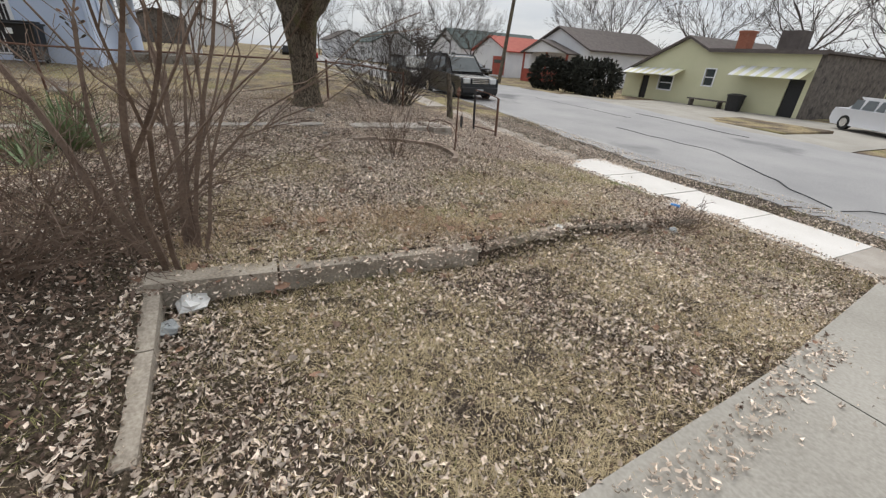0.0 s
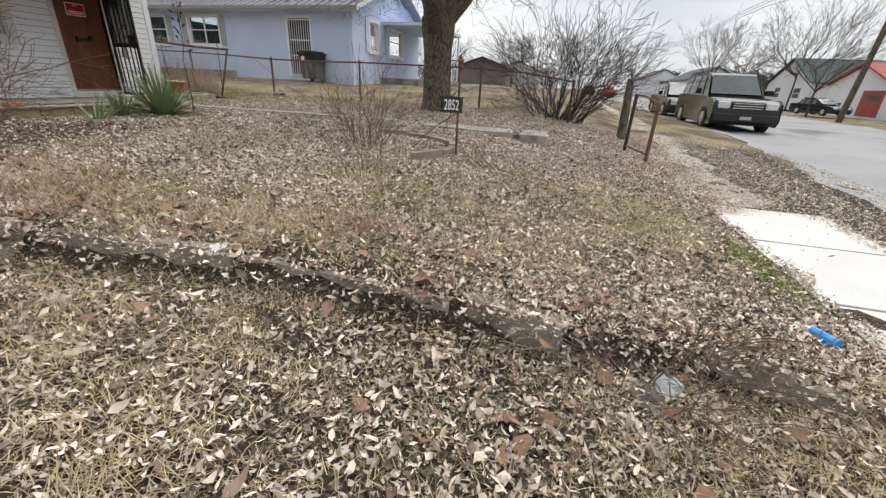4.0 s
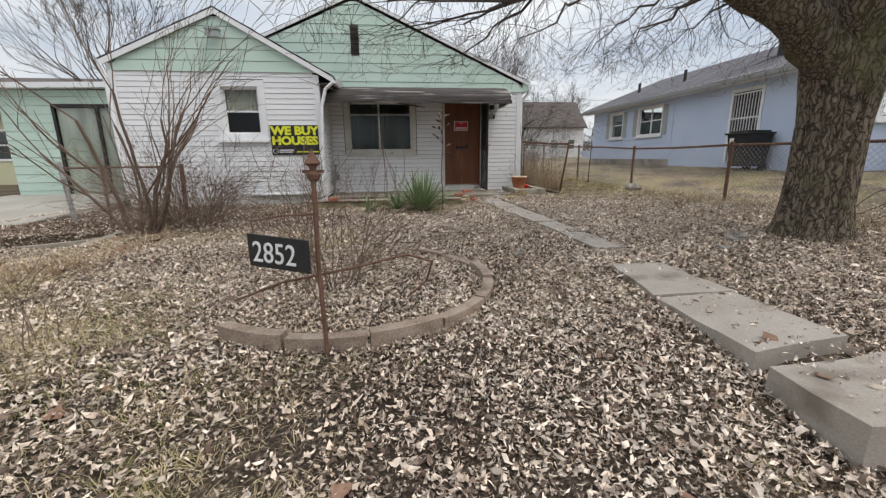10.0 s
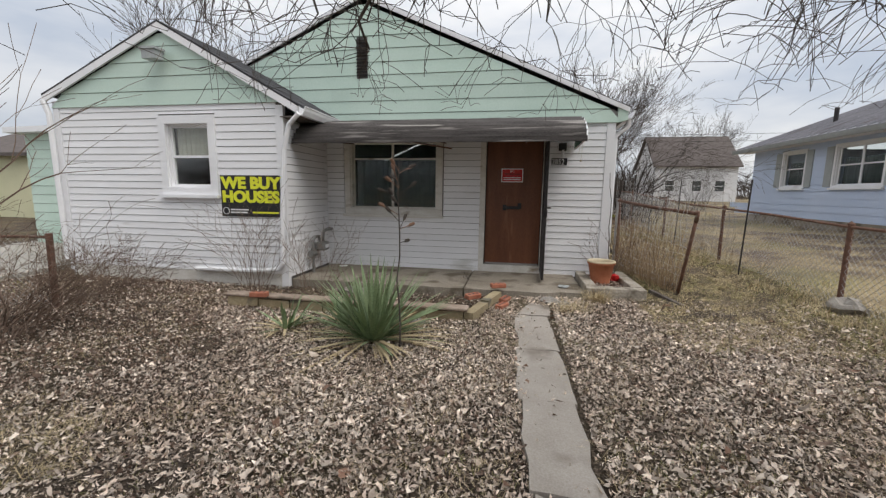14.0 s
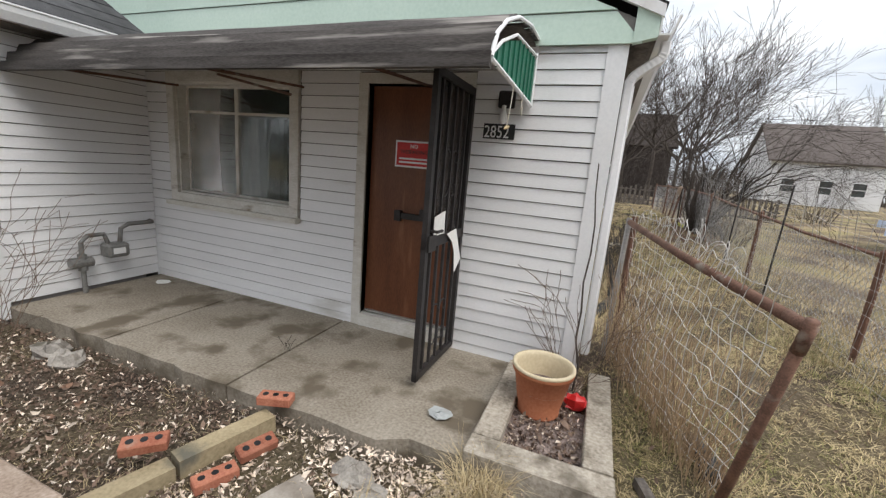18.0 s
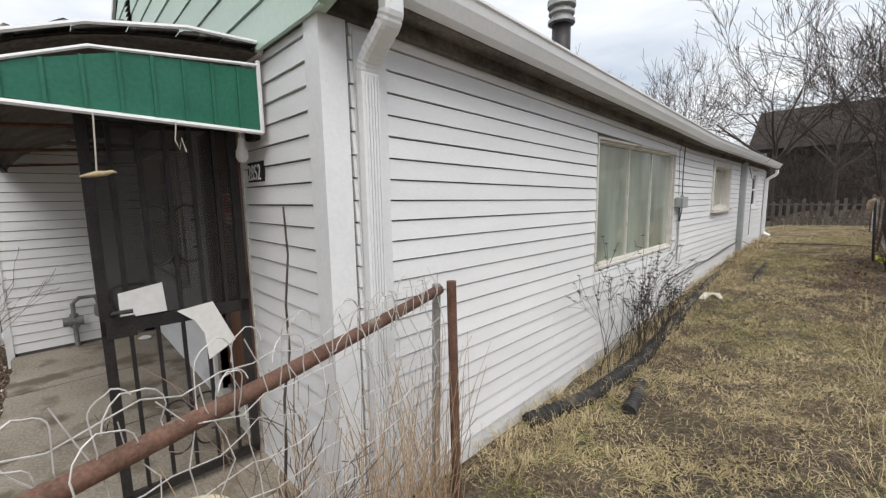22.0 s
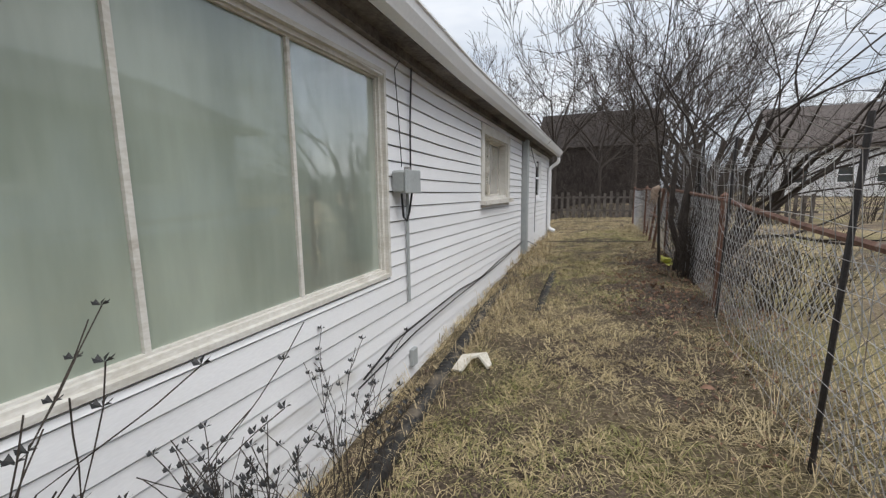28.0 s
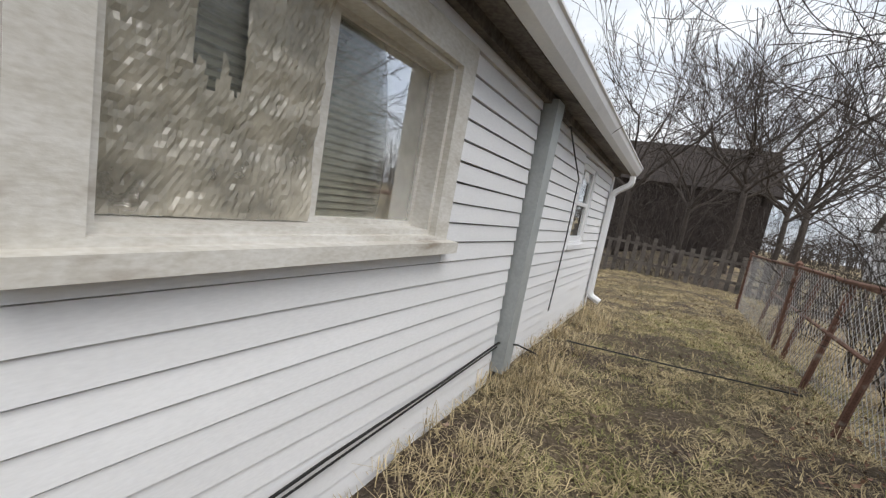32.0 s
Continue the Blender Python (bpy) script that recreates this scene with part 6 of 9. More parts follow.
part("wire_mesh", M, "galv", FEN)

# taller loose woven-wire fence along the inner side
WF = thing("woven_wire_fence", "sagging tall woven-wire fence on thin dark stakes", "fence", (2.1, 5, 0.2))
wx = lambda y: 1.98 + 0.05 * math.sin(y * 0.9) + 0.02 * y
for y in (0.08, 2.9, 4.6, 6.4, 8.0):
    part("stake", Mesh().tube([(wx(y), y, gz(wx(y), y) - 0.1), (wx(y) + 0.03, y - 0.02, gz(wx(y), y) + 1.45)], 0.011, 6), "darkmetal", WF)
M = Mesh()
for k in range(11):
    z = 0.08 + k * 0.12
    M.tube([(wx(y) - 0.02 + 0.03 * math.sin(y * 3 + k), y, gz(wx(y), y) + z * (1 - 0.06 * math.sin(y * 1.1 + 1)) + 0.02 * math.sin(y * 5 + k)) for y in np.arange(0.3, 9.3, 0.25)], 0.0016, 3, cap=False)
for i in range(88):
    y = 0.3 + i * 0.1
    lean = RNG.normal(0, 0.03)
    top = gz(wx(y), y) + 1.34 * (1 - 0.06 * math.sin(y * 1.1 + 1)) + RNG.normal(0, 0.03)
    M.tube([(wx(y) - 0.02, y, gz(wx(y), y) + 0.05), (wx(y) + RNG.normal(0, 0.02), y + lean * 0.5, gz(wx(y), y) + 0.7), (wx(y) - 0.05 + RNG.normal(0, 0.03), y + lean, top), (wx(y) - 0.16 + RNG.normal(0, 0.03), y + lean + 0.04, top + 0.06 + RNG.normal(0, 0.04))], 0.0017, 3, cap=False)
part("wire_mesh", M, "galv", WF)

# ---- trees ----


def branch(M, p, d, length, r, depth, rng, droop=0.0, spread=0.7, kids=(2, 4), segs=5, twig_n=4, wob=0.14, minr=0.004, taper=0.55, floor=-9.0):
    """One limb with its side shoots, as tapered tubes."""
    pts, rs, dirs = [p.copy()], [r], [d.copy()]
    q, dd = p.copy(), d.copy()
    for i in range(segs):
        dd = (dd + Vector(rng.normal(0, wob, 3)) + Vector((0, 0, -droop * (i + 1) / segs))).normalized()
        if (q + dd * (length / segs)).z < floor:
            dd = Vector((dd.x, dd.y, abs(dd.z) * 0.3)).normalized()
        q = q + dd * (length / segs)
        pts.append(q.copy())
        dirs.append(dd.copy())
        rs.append(max(minr, r * (1 - (1 - taper) * (i + 1) / segs)))
    M.tube(pts, rs, max(3, min(9, int(3 + r * 60))), cap=depth > 2)
    if depth <= 0:
        return
    n = rng.integers(kids[0], kids[1] + 1)
    for k in range(n):
        i = segs if k == 0 else int(rng.integers(max(1, segs // 3), segs + 1))
        side = dirs[i].cross(Vector(rng.normal(0, 1, 3)))
        if side.length < 1e-4:
            continue
        nd = (dirs[i] + side.normalized() * spread * rng.uniform(0.6, 1.3)).normalized()
        branch(M, pts[i], nd, length * rng.uniform(0.5, 0.8), rs[i] * rng.uniform(0.5, 0.75), depth - 1, rng, droop, spread, kids, max(3, segs - 1) if depth > 1 else 3, twig_n, wob, minr, taper, floor)


def bare_tree(name, at, height, r, depth, seed, label, mat="twig", spread=0.6, droop=0.02, kids=(3, 4), trunk_frac=0.35, lean=(0, 0), group="", limbs=5, minr=0.006):
    rng = np.random.default_rng(seed)
    T = thing(name, label, "tree", at, group)
    x, y, z = at
    th = height * trunk_frac
    top = Vector((x + lean[0] * th, y + lean[1] * th, z + th))
    pts = [Vector((x, y, z - 0.15)), Vector((x, y, z + th * 0.1)), Vector((x + lean[0] * th * 0.5 + rng.normal(0, 0.03), y + lean[1] * th * 0.5, z + th * 0.55)), top]
    part("trunk", Mesh().tube(pts, [r * 1.35, r * 1.05, r * 0.92, r * 0.8], 10), "bark" if r > 0.15 else mat, T, smooth=True)
    C = Mesh()
    for k in range(limbs):
        a = 2 * math.pi * (k + rng.uniform(-0.3, 0.3)) / limbs
        up = rng.uniform(0.6, 1.6) if k else 3.0
        d = Vector((math.cos(a), math.sin(a), up)).normalized()
        branch(C, top - Vector((0, 0, rng.uniform(0, th * 0.25))), d, (height - th) * rng.uniform(0.42, 0.6), r * rng.uniform(0.4, 0.62), depth, rng, droop, spread, kids, minr=minr)
    part("crown", C, mat, T)
    return T


# the big yard tree: trunk, three main limbs, hanging twigs
YT = thing("yard_tree", "large bare maple with a thick furrowed trunk and drooping twigs", "tree", (1.13, -6.65, -0.15))
rng = np.random.default_rng(11)
TM = Mesh()
nseg, nside = 56, 96
ridge = [(int(k), q, w) for k, q, w in zip(rng.integers(11, 30, 7), rng.uniform(0, 6.28, 7), rng.normal(0, 3.0, 7))]
base = Vector((1.13, -6.65, gz(1.1, -6.6)))
for i in range(nseg + 1):
    t = i / nseg
    zc = -0.15 + 2.05 * t
    rad = 0.29 + 0.08 * math.exp(-max(0, zc) * 5.0) + 0.07 * step01((t - 0.6) / 0.4)
    for j in range(nside):
        a = 2 * math.pi * j / nside
        w = 1 + 0.05 * math.sin(3 * a + 0.8 + t) + 0.035 * math.sin(7 * a + 2 * t) + (0.12 * max(0, math.sin(5 * a + 1)) * math.exp(-max(0, zc) * 6)) + 0.02 * math.sin(13 * a + 5 * t)
        w -= 0.1 * max(0.0, sum(math.sin(k * a + q + s * t) for k, q, s in ridge) / 4 + 0.15 * math.sin(23 * t + 5 * a)) + 0.008 * rng.random()
        TM.v.append((base.x + 0.06 * t + rad * w * math.cos(a), base.y + 0.03 * t + rad * w * math.sin(a), base.z + zc))
for i in range(nseg):
    for j in range(nside):
        a, b = i * nside + j, i * nside + (j + 1) % nside
        TM.f.append((a, b, b + nside, a + nside))
part("trunk", TM, "furrowed", YT, smooth=True)
crown = Mesh()
fork = base + Vector((0.06, 0.03, 1.75))
bough = Mesh()
boughs = [
    [(1.1, -6.65, 1.55, 0.26), (0.72, -6.67, 1.8, 0.22), (0.2, -6.7, 2.08, 0.18), (-0.4, -6.72, 2.28, 0.145), (-1.0, -6.75, 2.4, 0.1), (-1.5, -6.7, 2.62, 0.07), (-2.0, -6.6, 3.0, 0.05)],
    [(1.2, -6.65, 1.6, 0.28), (1.5, -6.62, 1.92, 0.24), (1.9, -6.57, 2.3, 0.2), (2.3, -6.5, 2.75, 0.17), (2.8, -6.4, 3.4, 0.14), (3.2, -6.3, 4.1, 0.1)],
    [(1.15, -6.62, 1.6, 0.28), (1.05, -6.58, 2.1, 0.22), (0.98, -6.5, 2.7, 0.19), (0.8, -6.35, 3.4, 0.16), (0.7, -6.2, 4.2, 0.12)],
    [(1.2, -6.6, 1.65, 0.25), (1.4, -6.3, 2.1, 0.19), (1.6, -5.9, 2.7, 0.16), (1.7, -5.5, 3.4, 0.12), (1.7, -5.2, 4.2, 0.09)],
    [(1.15, -6.7, 1.65, 0.25), (1.25, -7.05, 2.1, 0.2), (1.2, -7.5, 2.6, 0.17), (1.1, -8.0, 3.3, 0.13), (1.0, -8.5, 4.0, 0.1)],
    [(1.1, -6.7, 1.65, 0.24), (0.85, -6.95, 2.2, 0.18), (0.4, -7.3, 2.8, 0.14), (-0.1, -7.7, 3.5, 0.1), (-0.6, -8.1, 4.2, 0.08)],
]
for rows in boughs:
    pts, rs = [], []
    for (xa, ya, za, ra), (xb, yb, zb, rb) in zip(rows, rows[1:]):
        for k in range(3):
            f = k / 3
            pts.append(Vector((xa + (xb - xa) * f, ya + (yb - ya) * f, za + (zb - za) * f)) + Vector(rng.normal(0, 0.02, 3)) * (len(pts) > 2))
            rs.append((ra + (rb - ra) * f) * (1 + rng.normal(0, 0.05)))
    pts.append(Vector(rows[-1][:3]))
    rs.append(rows[-1][3])
    bough.tube(pts, rs, 14, cap=False)
    d = (pts[-1] - pts[0]).normalized()
    for i in range(len(pts) // 2, len(pts)):
        for k in range(2):
            nd = (Vector((d.x, d.y, 0.75)) + Vector(rng.normal(0, 1, 3)) * 0.4).normalized()
            branch(crown, pts[i], nd, rng.uniform(1.5, 2.6), min(0.05, rs[i] * rng.uniform(0.25, 0.4)), 3, rng, droop=0.03, spread=0.55, kids=(2, 4), segs=6, wob=0.12, minr=0.0032, floor=2.6)
part("bough", bough, "furrowed", YT, smooth=True)
# long low branches reaching over the front yard
low = (((-1.0, -6.75, 2.4), (-4.6, -6.0, 2.2), 0.03), ((-0.9, -6.75, 2.38), (-2.3, -4.4, 1.95), 0.03), ((-0.9, -6.75, 2.4), (-3.2, -4.2, 2.5), 0.024), ((-0.4, -6.7, 2.3), (-1.2, -3.6, 2.35), 0.026), ((0.2, -6.65, 2.15), (0.5, -3.8, 2.3), 0.026),
       ((-1.2, -6.72, 2.48), (-5.6, -5.4, 2.75), 0.026), ((1.9, -6.5, 2.35), (3.2, -3.6, 2.4), 0.03), ((0.0, -6.65, 2.2), (-0.3, -4.2, 2.2), 0.022), ((-1.3, -6.7, 2.5), (-3.6, -7.2, 2.7), 0.026), ((2.1, -6.5, 2.6), (4.4, -5.6, 2.7), 0.03), ((1.5, -6.1, 2.4), (1.6, -3.2, 2.5), 0.025))
for p0, tgt, r in low:
    p0, tgt = Vector(p0), Vector(tgt)
    pts, rs = [], []
    for i in range(13):
        t = i / 12
        p = p0.lerp(tgt, t) + Vector((0, 0, 0.3 * math.sin(math.pi * t))) + Vector(rng.normal(0, 0.05, 3)) * (0 < i)
        pts.append(p)
        rs.append(r * (1 - 0.88 * t) + 0.0025)
    crown.tube(pts, rs, 6, cap=False)
    for i in range(3, 13):
        for k in range(2):
            side = Vector((rng.normal(0, 0.8), rng.normal(0, 0.8), rng.uniform(-0.5, 0.5)))
            dirn = ((tgt - p0).normalized() * 0.8 + side).normalized()
            branch(crown, pts[i], dirn, rng.uniform(0.4, 0.9), max(0.0038, rs[i] * 0.35), 2, rng, droop=0.3, spread=0.6, kids=(2, 3), segs=5, wob=0.16, minr=0.0022, floor=1.85)
part("crown", crown, "twig", YT)

# background trees
specs = [(2.5, 24, 9.5, 0.16), (5.5, 30, 10.5, 0.2), (-1.5, 27, 11, 0.2), (-13, 20.5, 8.6, 0.2), (8, 42, 11, 0.22), (1.0, 24, 7.5, 0.12), (4.0, 25, 8.0, 0.12), (-6, 27, 9, 0.18), (-11, 24, 8.5, 0.16), (25, 60, 12, 0.24)]
protos = [bare_tree("bare_tree", (0, 0, 0), 10, 0.12, 4, 30 + k, "leafless grey deciduous tree in winter", group="background trees", spread=0.42, droop=-0.09, kids=(3, 4), limbs=7, minr=0.0085) for k in range(3)]
far = [(x, y, h / 10, i % 3) for i, (x, y, h, r) in enumerate(specs)]
far += [(52, -2, 0.65, 1), (64, 10, 0.8, 2), (42, 10, 0.55, 0), (78, 0, 0.9, 1), (36, -30, 0.75, 2), (54, -36, 1.2, 0), (66, -30, 1.1, 1), (90, -12, 1.2, 0), (30, -46, 1.2, 1), (20, -48, 1.1, 2), (12, -50, 1.25, 0), (5, -48, 1.1, 1), (42, -52, 1.3, 2), (-4, -52, 1.2, 0), (84, -40, 1.3, 2), (110, -25, 1.3, 1), (28, 16, 0.6, 2), (-14, 8, 0.8, 1)]
for i, (x, y, s, k) in enumerate(far):
    m = Matrix.Translation((x, y, gz(x, y) - 0.05)) @ Matrix.Rotation(i * 1.9, 4, "Z") @ Matrix.Scale(s, 4)
    if i < 3:
        protos[i].matrix_world = m
    else:
        T = copy_thing(protos[k], Matrix.Translation((x, y, gz(x, y) - 0.05)) @ Matrix.Rotation(i * 1.9, 4, "Z"))
        T.scale = (s, s, s)
bpy.context.view_layer.update()


def brush(name, at, n, height, spread, seed, label, mat="reedbark", r=0.007, depth=2, category="shrub", lean=0.5, droop=0.0, split=None, minr=0.0022):
    """A many-stemmed bare shrub."""
    rng = np.random.default_rng(seed)
    x, y = at
    split = name == "bare_shrub" if split is None else split
    B = thing(name, label, category, (x, y, gz(x, y)))
    S = Mesh()
    for i in range(n):
        if i and (split or i % 8 == 0):
            q = part("stem" if split else "twig_tangle", S, mat, B)
            if not split:
                tagged(q, kind="stuff")
            S = Mesh()
        a, q = rng.uniform(0, 6.28), rng.uniform(0, spread * 0.35)
        p = Vector((x + q * math.cos(a), y + q * math.sin(a), 0))
        p.z = gz(p.x, p.y) - 0.03
        d = Vector((math.cos(a) * rng.uniform(0.1, lean * 1.6), math.sin(a) * rng.uniform(0.1, lean * 1.6), 1)).normalized()
        branch(S, p, d, height * rng.uniform(0.45, 0.75), r * rng.uniform(0.7, 1.3), depth, rng, droop=droop, spread=0.55, kids=(2, 3), segs=4, wob=0.13, minr=minr)
    last = part("stem" if split else "twig_tangle", S, mat, B)
    if not split:
        tagged(last, kind="stuff")
    return B


brush("bare_shrub", (2.9, -9.3), 100, 1.85, 1.9, 3, "dense leafless brown shrub by the sidewalk", mat="darktwig", r=0.013, depth=3, lean=0.75, minr=0.0042)
brush("bare_shrub", (-3.75, -7.25), 30, 0.85, 0.6, 4, "thin leafless shrub in the round bed", r=0.005)
# ---- front yard ----
def slab_poly(corners, top, thick, mat, parent, name="paving_slab", wob=0.012):
    """A rough-edged slab from corner points."""
    out = []
    for (xa, ya), (xb, yb) in zip(corners, corners[1:] + corners[:1]):
        for t in (0, 0.25, 0.5, 0.75):
            e = RNG.normal(0, wob) if t else 0
            out.append((xa + (xb - xa) * t + e, ya + (yb - ya) * t + RNG.normal(0, wob) * (t > 0), top))
    M = Mesh().prism(out, (0, 0, -thick))
    return part(name, M, mat, parent)


FW = thing("garden_path", "weathered narrow concrete path with a raised front step slab", "path", (-1.2, -5, -0.26), kind="structure")
slab_poly([(-1.6, -9.27), (-0.82, -9.24), (-0.76, -8.8), (-1.58, -8.85)], -0.235, 0.28, "path", FW)
slab_poly([(-1.54, -8.74), (-0.9, -8.64), (-0.92, -7.94), (-1.53, -7.96)], -0.225, 0.12, "path", FW)
slab_poly([(-1.53, -7.94), (-0.92, -7.92), (-0.94, -7.16), (-1.38, -7.14)], -0.215, 0.12, "path", FW)
for y0, y1 in ((-6.62, -5.75), (-5.74, -4.95), (-4.94, -4.1), (-4.09, -3.2), (-3.19, -2.2)):
    l = np.interp(y0, [-6.6, -5.5, -4.3], [-1.24, -1.28, -1.36])
    slab_poly([(float(l), y0), (-0.93 - 0.02 * (y0 + 6.6), y0), (-0.95 - 0.02 * (y1 + 6.6), y1), (float(l) - 0.02, y1)], gz(-1.1, y0) + 0.03 + RNG.normal(0, 0.004), 0.12, "path", FW)
slab_poly([(-1.36, -2.15), (-1.0, -2.15), (-0.98, -1.75), (-1.2, -1.65)], -0.185, 0.1, "path", FW)

RING = thing("round_bed_edging", "curved pieces of old concrete edging round a leaf-filled bed", "edging", (-3.55, -7.2, -0.3))
cx, cy, cr = -3.6, -7.17, 1.07
for i in range(11):
    a0, a1 = radians(-128 + i * 24), radians(-128 + i * 24 + 23)
    k = 5
    M = Mesh()
    outer = [(cx + (cr + 0.045) * math.cos(a0 + (a1 - a0) * t / k), cy + (cr + 0.045) * math.sin(a0 + (a1 - a0) * t / k)) for t in range(k + 1)]
    inner = [(cx + (cr - 0.035) * math.cos(a1 - (a1 - a0) * t / k), cy + (cr - 0.035) * math.sin(a1 - (a1 - a0) * t / k)) for t in range(k + 1)]
    zt = -0.225 + RNG.normal(0, 0.012) - (0.03 if i > 9 else 0)
    part("edging_piece", M.prism([(x, y, zt) for x, y in outer + inner], (0, 0, -0.2)), "ringstone", RING)

SIGN = thing("number_sign", "black hanging plate numbered 2852 on a rusty iron stake", "sign", (-3.63, -8.33, -0.3))
part("stake", Mesh().tube([(-3.63, -8.33, -0.4), (-3.64, -8.33, 0.2), (-3.63, -8.33, 0.66)], 0.012, 8), "rust", SIGN)
part("finial", Mesh().lathe(-3.63, -8.33, [(0.012, 0.6), (0.03, 0.62), (0.035, 0.64), (0.015, 0.655), (0.02, 0.675), (0.04, 0.69), (0.02, 0.72), (0.0, 0.76)], 10).box(-3.68, -3.58, -8.337, -8.323, 0.645, 0.66), "rust", SIGN)
pa, pb = Vector((-3.99, -8.24, 0.35)), Vector((-3.67, -8.38, 0.33))
dn = Vector((0, 0, -0.165))
nrm = (pb - pa).cross(dn).normalized() * 0.006
part("plate", Mesh().prism([tuple(pa + nrm), tuple(pb + nrm), tuple(pb + dn + nrm), tuple(pa + dn + nrm)], tuple(-2 * nrm)), "black", SIGN)
ang = math.atan2(pb.y - pa.y, pb.x - pa.x)
sgn = 1 if nrm.y < 0 else -1
letters("2852", 0.15, tuple(pa + dn * 0.83 + sgn * nrm * 1.4 + (pb - pa) * 0.06), (radians(90), radians(3), ang), "white", SIGN, stretch=0.86)
part("hook", Mesh().tube([tuple(pa + Vector((0.03, 0, 0.0))), tuple(pa + Vector((0.02, 0, 0.06))), (-3.8, -8.29, 0.44), (-3.63, -8.33, 0.45)], 0.005, 5), "rust", SIGN)
part("arm", Mesh().tube([(-4.15, -8.1, -0.05), (-3.85, -8.22, 0.08), (-3.5, -8.3, 0.16), (-3.2, -8.2, 0.2), (-3.05, -8.1, 0.13), (-3.08, -8.05, 0.0), (-3.2, -8.1, -0.08)], 0.007, 5), "rust", SIGN)
# block edging between yard and parking strip
EDGE = thing("block_edging", "row of sunken weathered concrete edging blocks", "edging", (-6.7, -7, -0.35))
runs = [((-6.86, -4.5), (-6.94, -6.9)), ((-6.86, -7.0), (-6.56, -9.08)), ((-6.53, -9.15), (-6.52, -9.6)), ((-6.33, -10.25), (-6.42, -10.85)), ((-6.8, -4.5), (-8.2, -4.55))]
for q, ((xa, ya), (xb, yb)) in enumerate(runs):
    d = Vector((xb - xa, yb - ya, 0))
    k = max(1, round(d.length / 0.85))
    for i in range(k):
        a, b = Vector((xa, ya, 0)) + d * (i / k), Vector((xa, ya, 0)) + d * ((i + 0.98) / k)
        side = Vector((-d.y, d.x, 0)).normalized() * 0.085
        if q == 1:
            a, b = a + Vector((0.02 * i, 0, 0)), b + Vector((0.02 * i, 0, 0))
        za, zb = gz(a.x + 0.35, a.y) + (0.008 if q in (0, 4) else -0.015) + RNG.normal(0, 0.014), gz(b.x + 0.35, b.y) + (0.0 if q in (0, 4) else -0.02) + RNG.normal(0, 0.014)
        top = [tuple(a - side + Vector((0, 0, za))), tuple(b - side + Vector((0, 0, zb))), tuple(b + side + Vector((0, 0, zb))), tuple(a + side + Vector((0, 0, za)))]
        part("edging_block", Mesh().prism(top, (0, 0, -0.3)), "timber", EDGE)

# litter
def crumple(name, at, size, mat, label, category, seed, flat=0.5):
    rng = np.random.default_rng(seed)
    n, m = 8, 6
    M = Mesh()
    for i in range(m + 1):
        for j in range(n):
            a, b = 2 * math.pi * j / n, math.pi * i / m
            r = size * (0.75 + 0.5 * rng.random())
            M.v.append((at[0] + r * math.sin(b) * math.cos(a) * 1.3, at[1] + r * math.sin(b) * math.sin(a), at[2] + max(0, (1 + math.cos(b)) * r * flat)))
    for i in range(m):
        for j in range(n):
            a, b = i * n + j, i * n + (j + 1) % n
            M.f.append((a, b, b + n, a + n))
    return whole(name, M, mat, label, category)


crumple("plastic_bag", (-6.98, -4.75, gz(-6.98, -4.75)), 0.1, "paper", "crumpled white plastic bag on dead leaves", "litter", 1)
crumple("plastic_bag", (-6.78, -7.95, gz(-6.78, -7.95)), 0.045, "paper", "scrap of white plastic by the edging", "litter", 2)
crumple("clear_cup", (-7.22, -4.64, gz(-7.22, -4.64)), 0.06, "grey_box", "crushed clear plastic cup in the leaves", "litter", 3)
crumple("paper_scrap", (-6.62, -10.05, gz(-6.62, -10.05)), 0.06, "grey_box", "grey paper scrap by the edging", "litter", 5)
crumple("dark_rag", (-6.72, -9.95, gz(-6.72, -9.95)), 0.07, "dirtywood", "flattened dark rag among the leaves", "litter", 6, 0.25)
crumple("red_scrap", (0.05, -0.5, -0.1), 0.06, "red", "crumpled red plastic scrap beside the pot", "litter", 9, 0.9)
BOT = thing("drink_bottle", "blue plastic bottle lying by the sidewalk", "bottle", (-5.95, -10.93, -0.68))
bz0 = gz(-5.95, -10.95) + 0.035
part("body", Mesh().tube([(-6.06, -10.93, bz0), (-5.95, -10.87, bz0)], 0.033, 12), "bottle", BOT)
part("neck", Mesh().tube([(-5.95, -10.87, bz0), (-5.915, -10.85, bz0), (-5.9, -10.843, bz0)], [0.033, 0.013, 0.012], 10), "paper", BOT)
part("cap", Mesh().tube([(-5.9, -10.843, bz0), (-5.88, -10.833, bz0)], 0.015, 10), "paper", BOT)
B2 = thing("drink_bottle", "clear crushed bottle by the porch step", "bottle", (-0.85, -1.75, -0.25))
part("body", Mesh().tube([(-0.9, -1.72, -0.22), (-0.75, -1.8, -0.22)], 0.032, 10), "galv", B2)
part("cap", Mesh().tube([(-0.75, -1.8, -0.22), (-0.73, -1.81, -0.22)], 0.016, 8), "white", B2)
crumple("blue_rag", (-0.72, -0.95, -0.125), 0.06, "grey_box", "faded blue rag on the porch", "litter", 7, 0.25)
crumple("paper_scrap", (-4.35, -0.2, -0.125), 0.07, "paper", "white envelope lying on the porch", "litter", 8, 0.1)
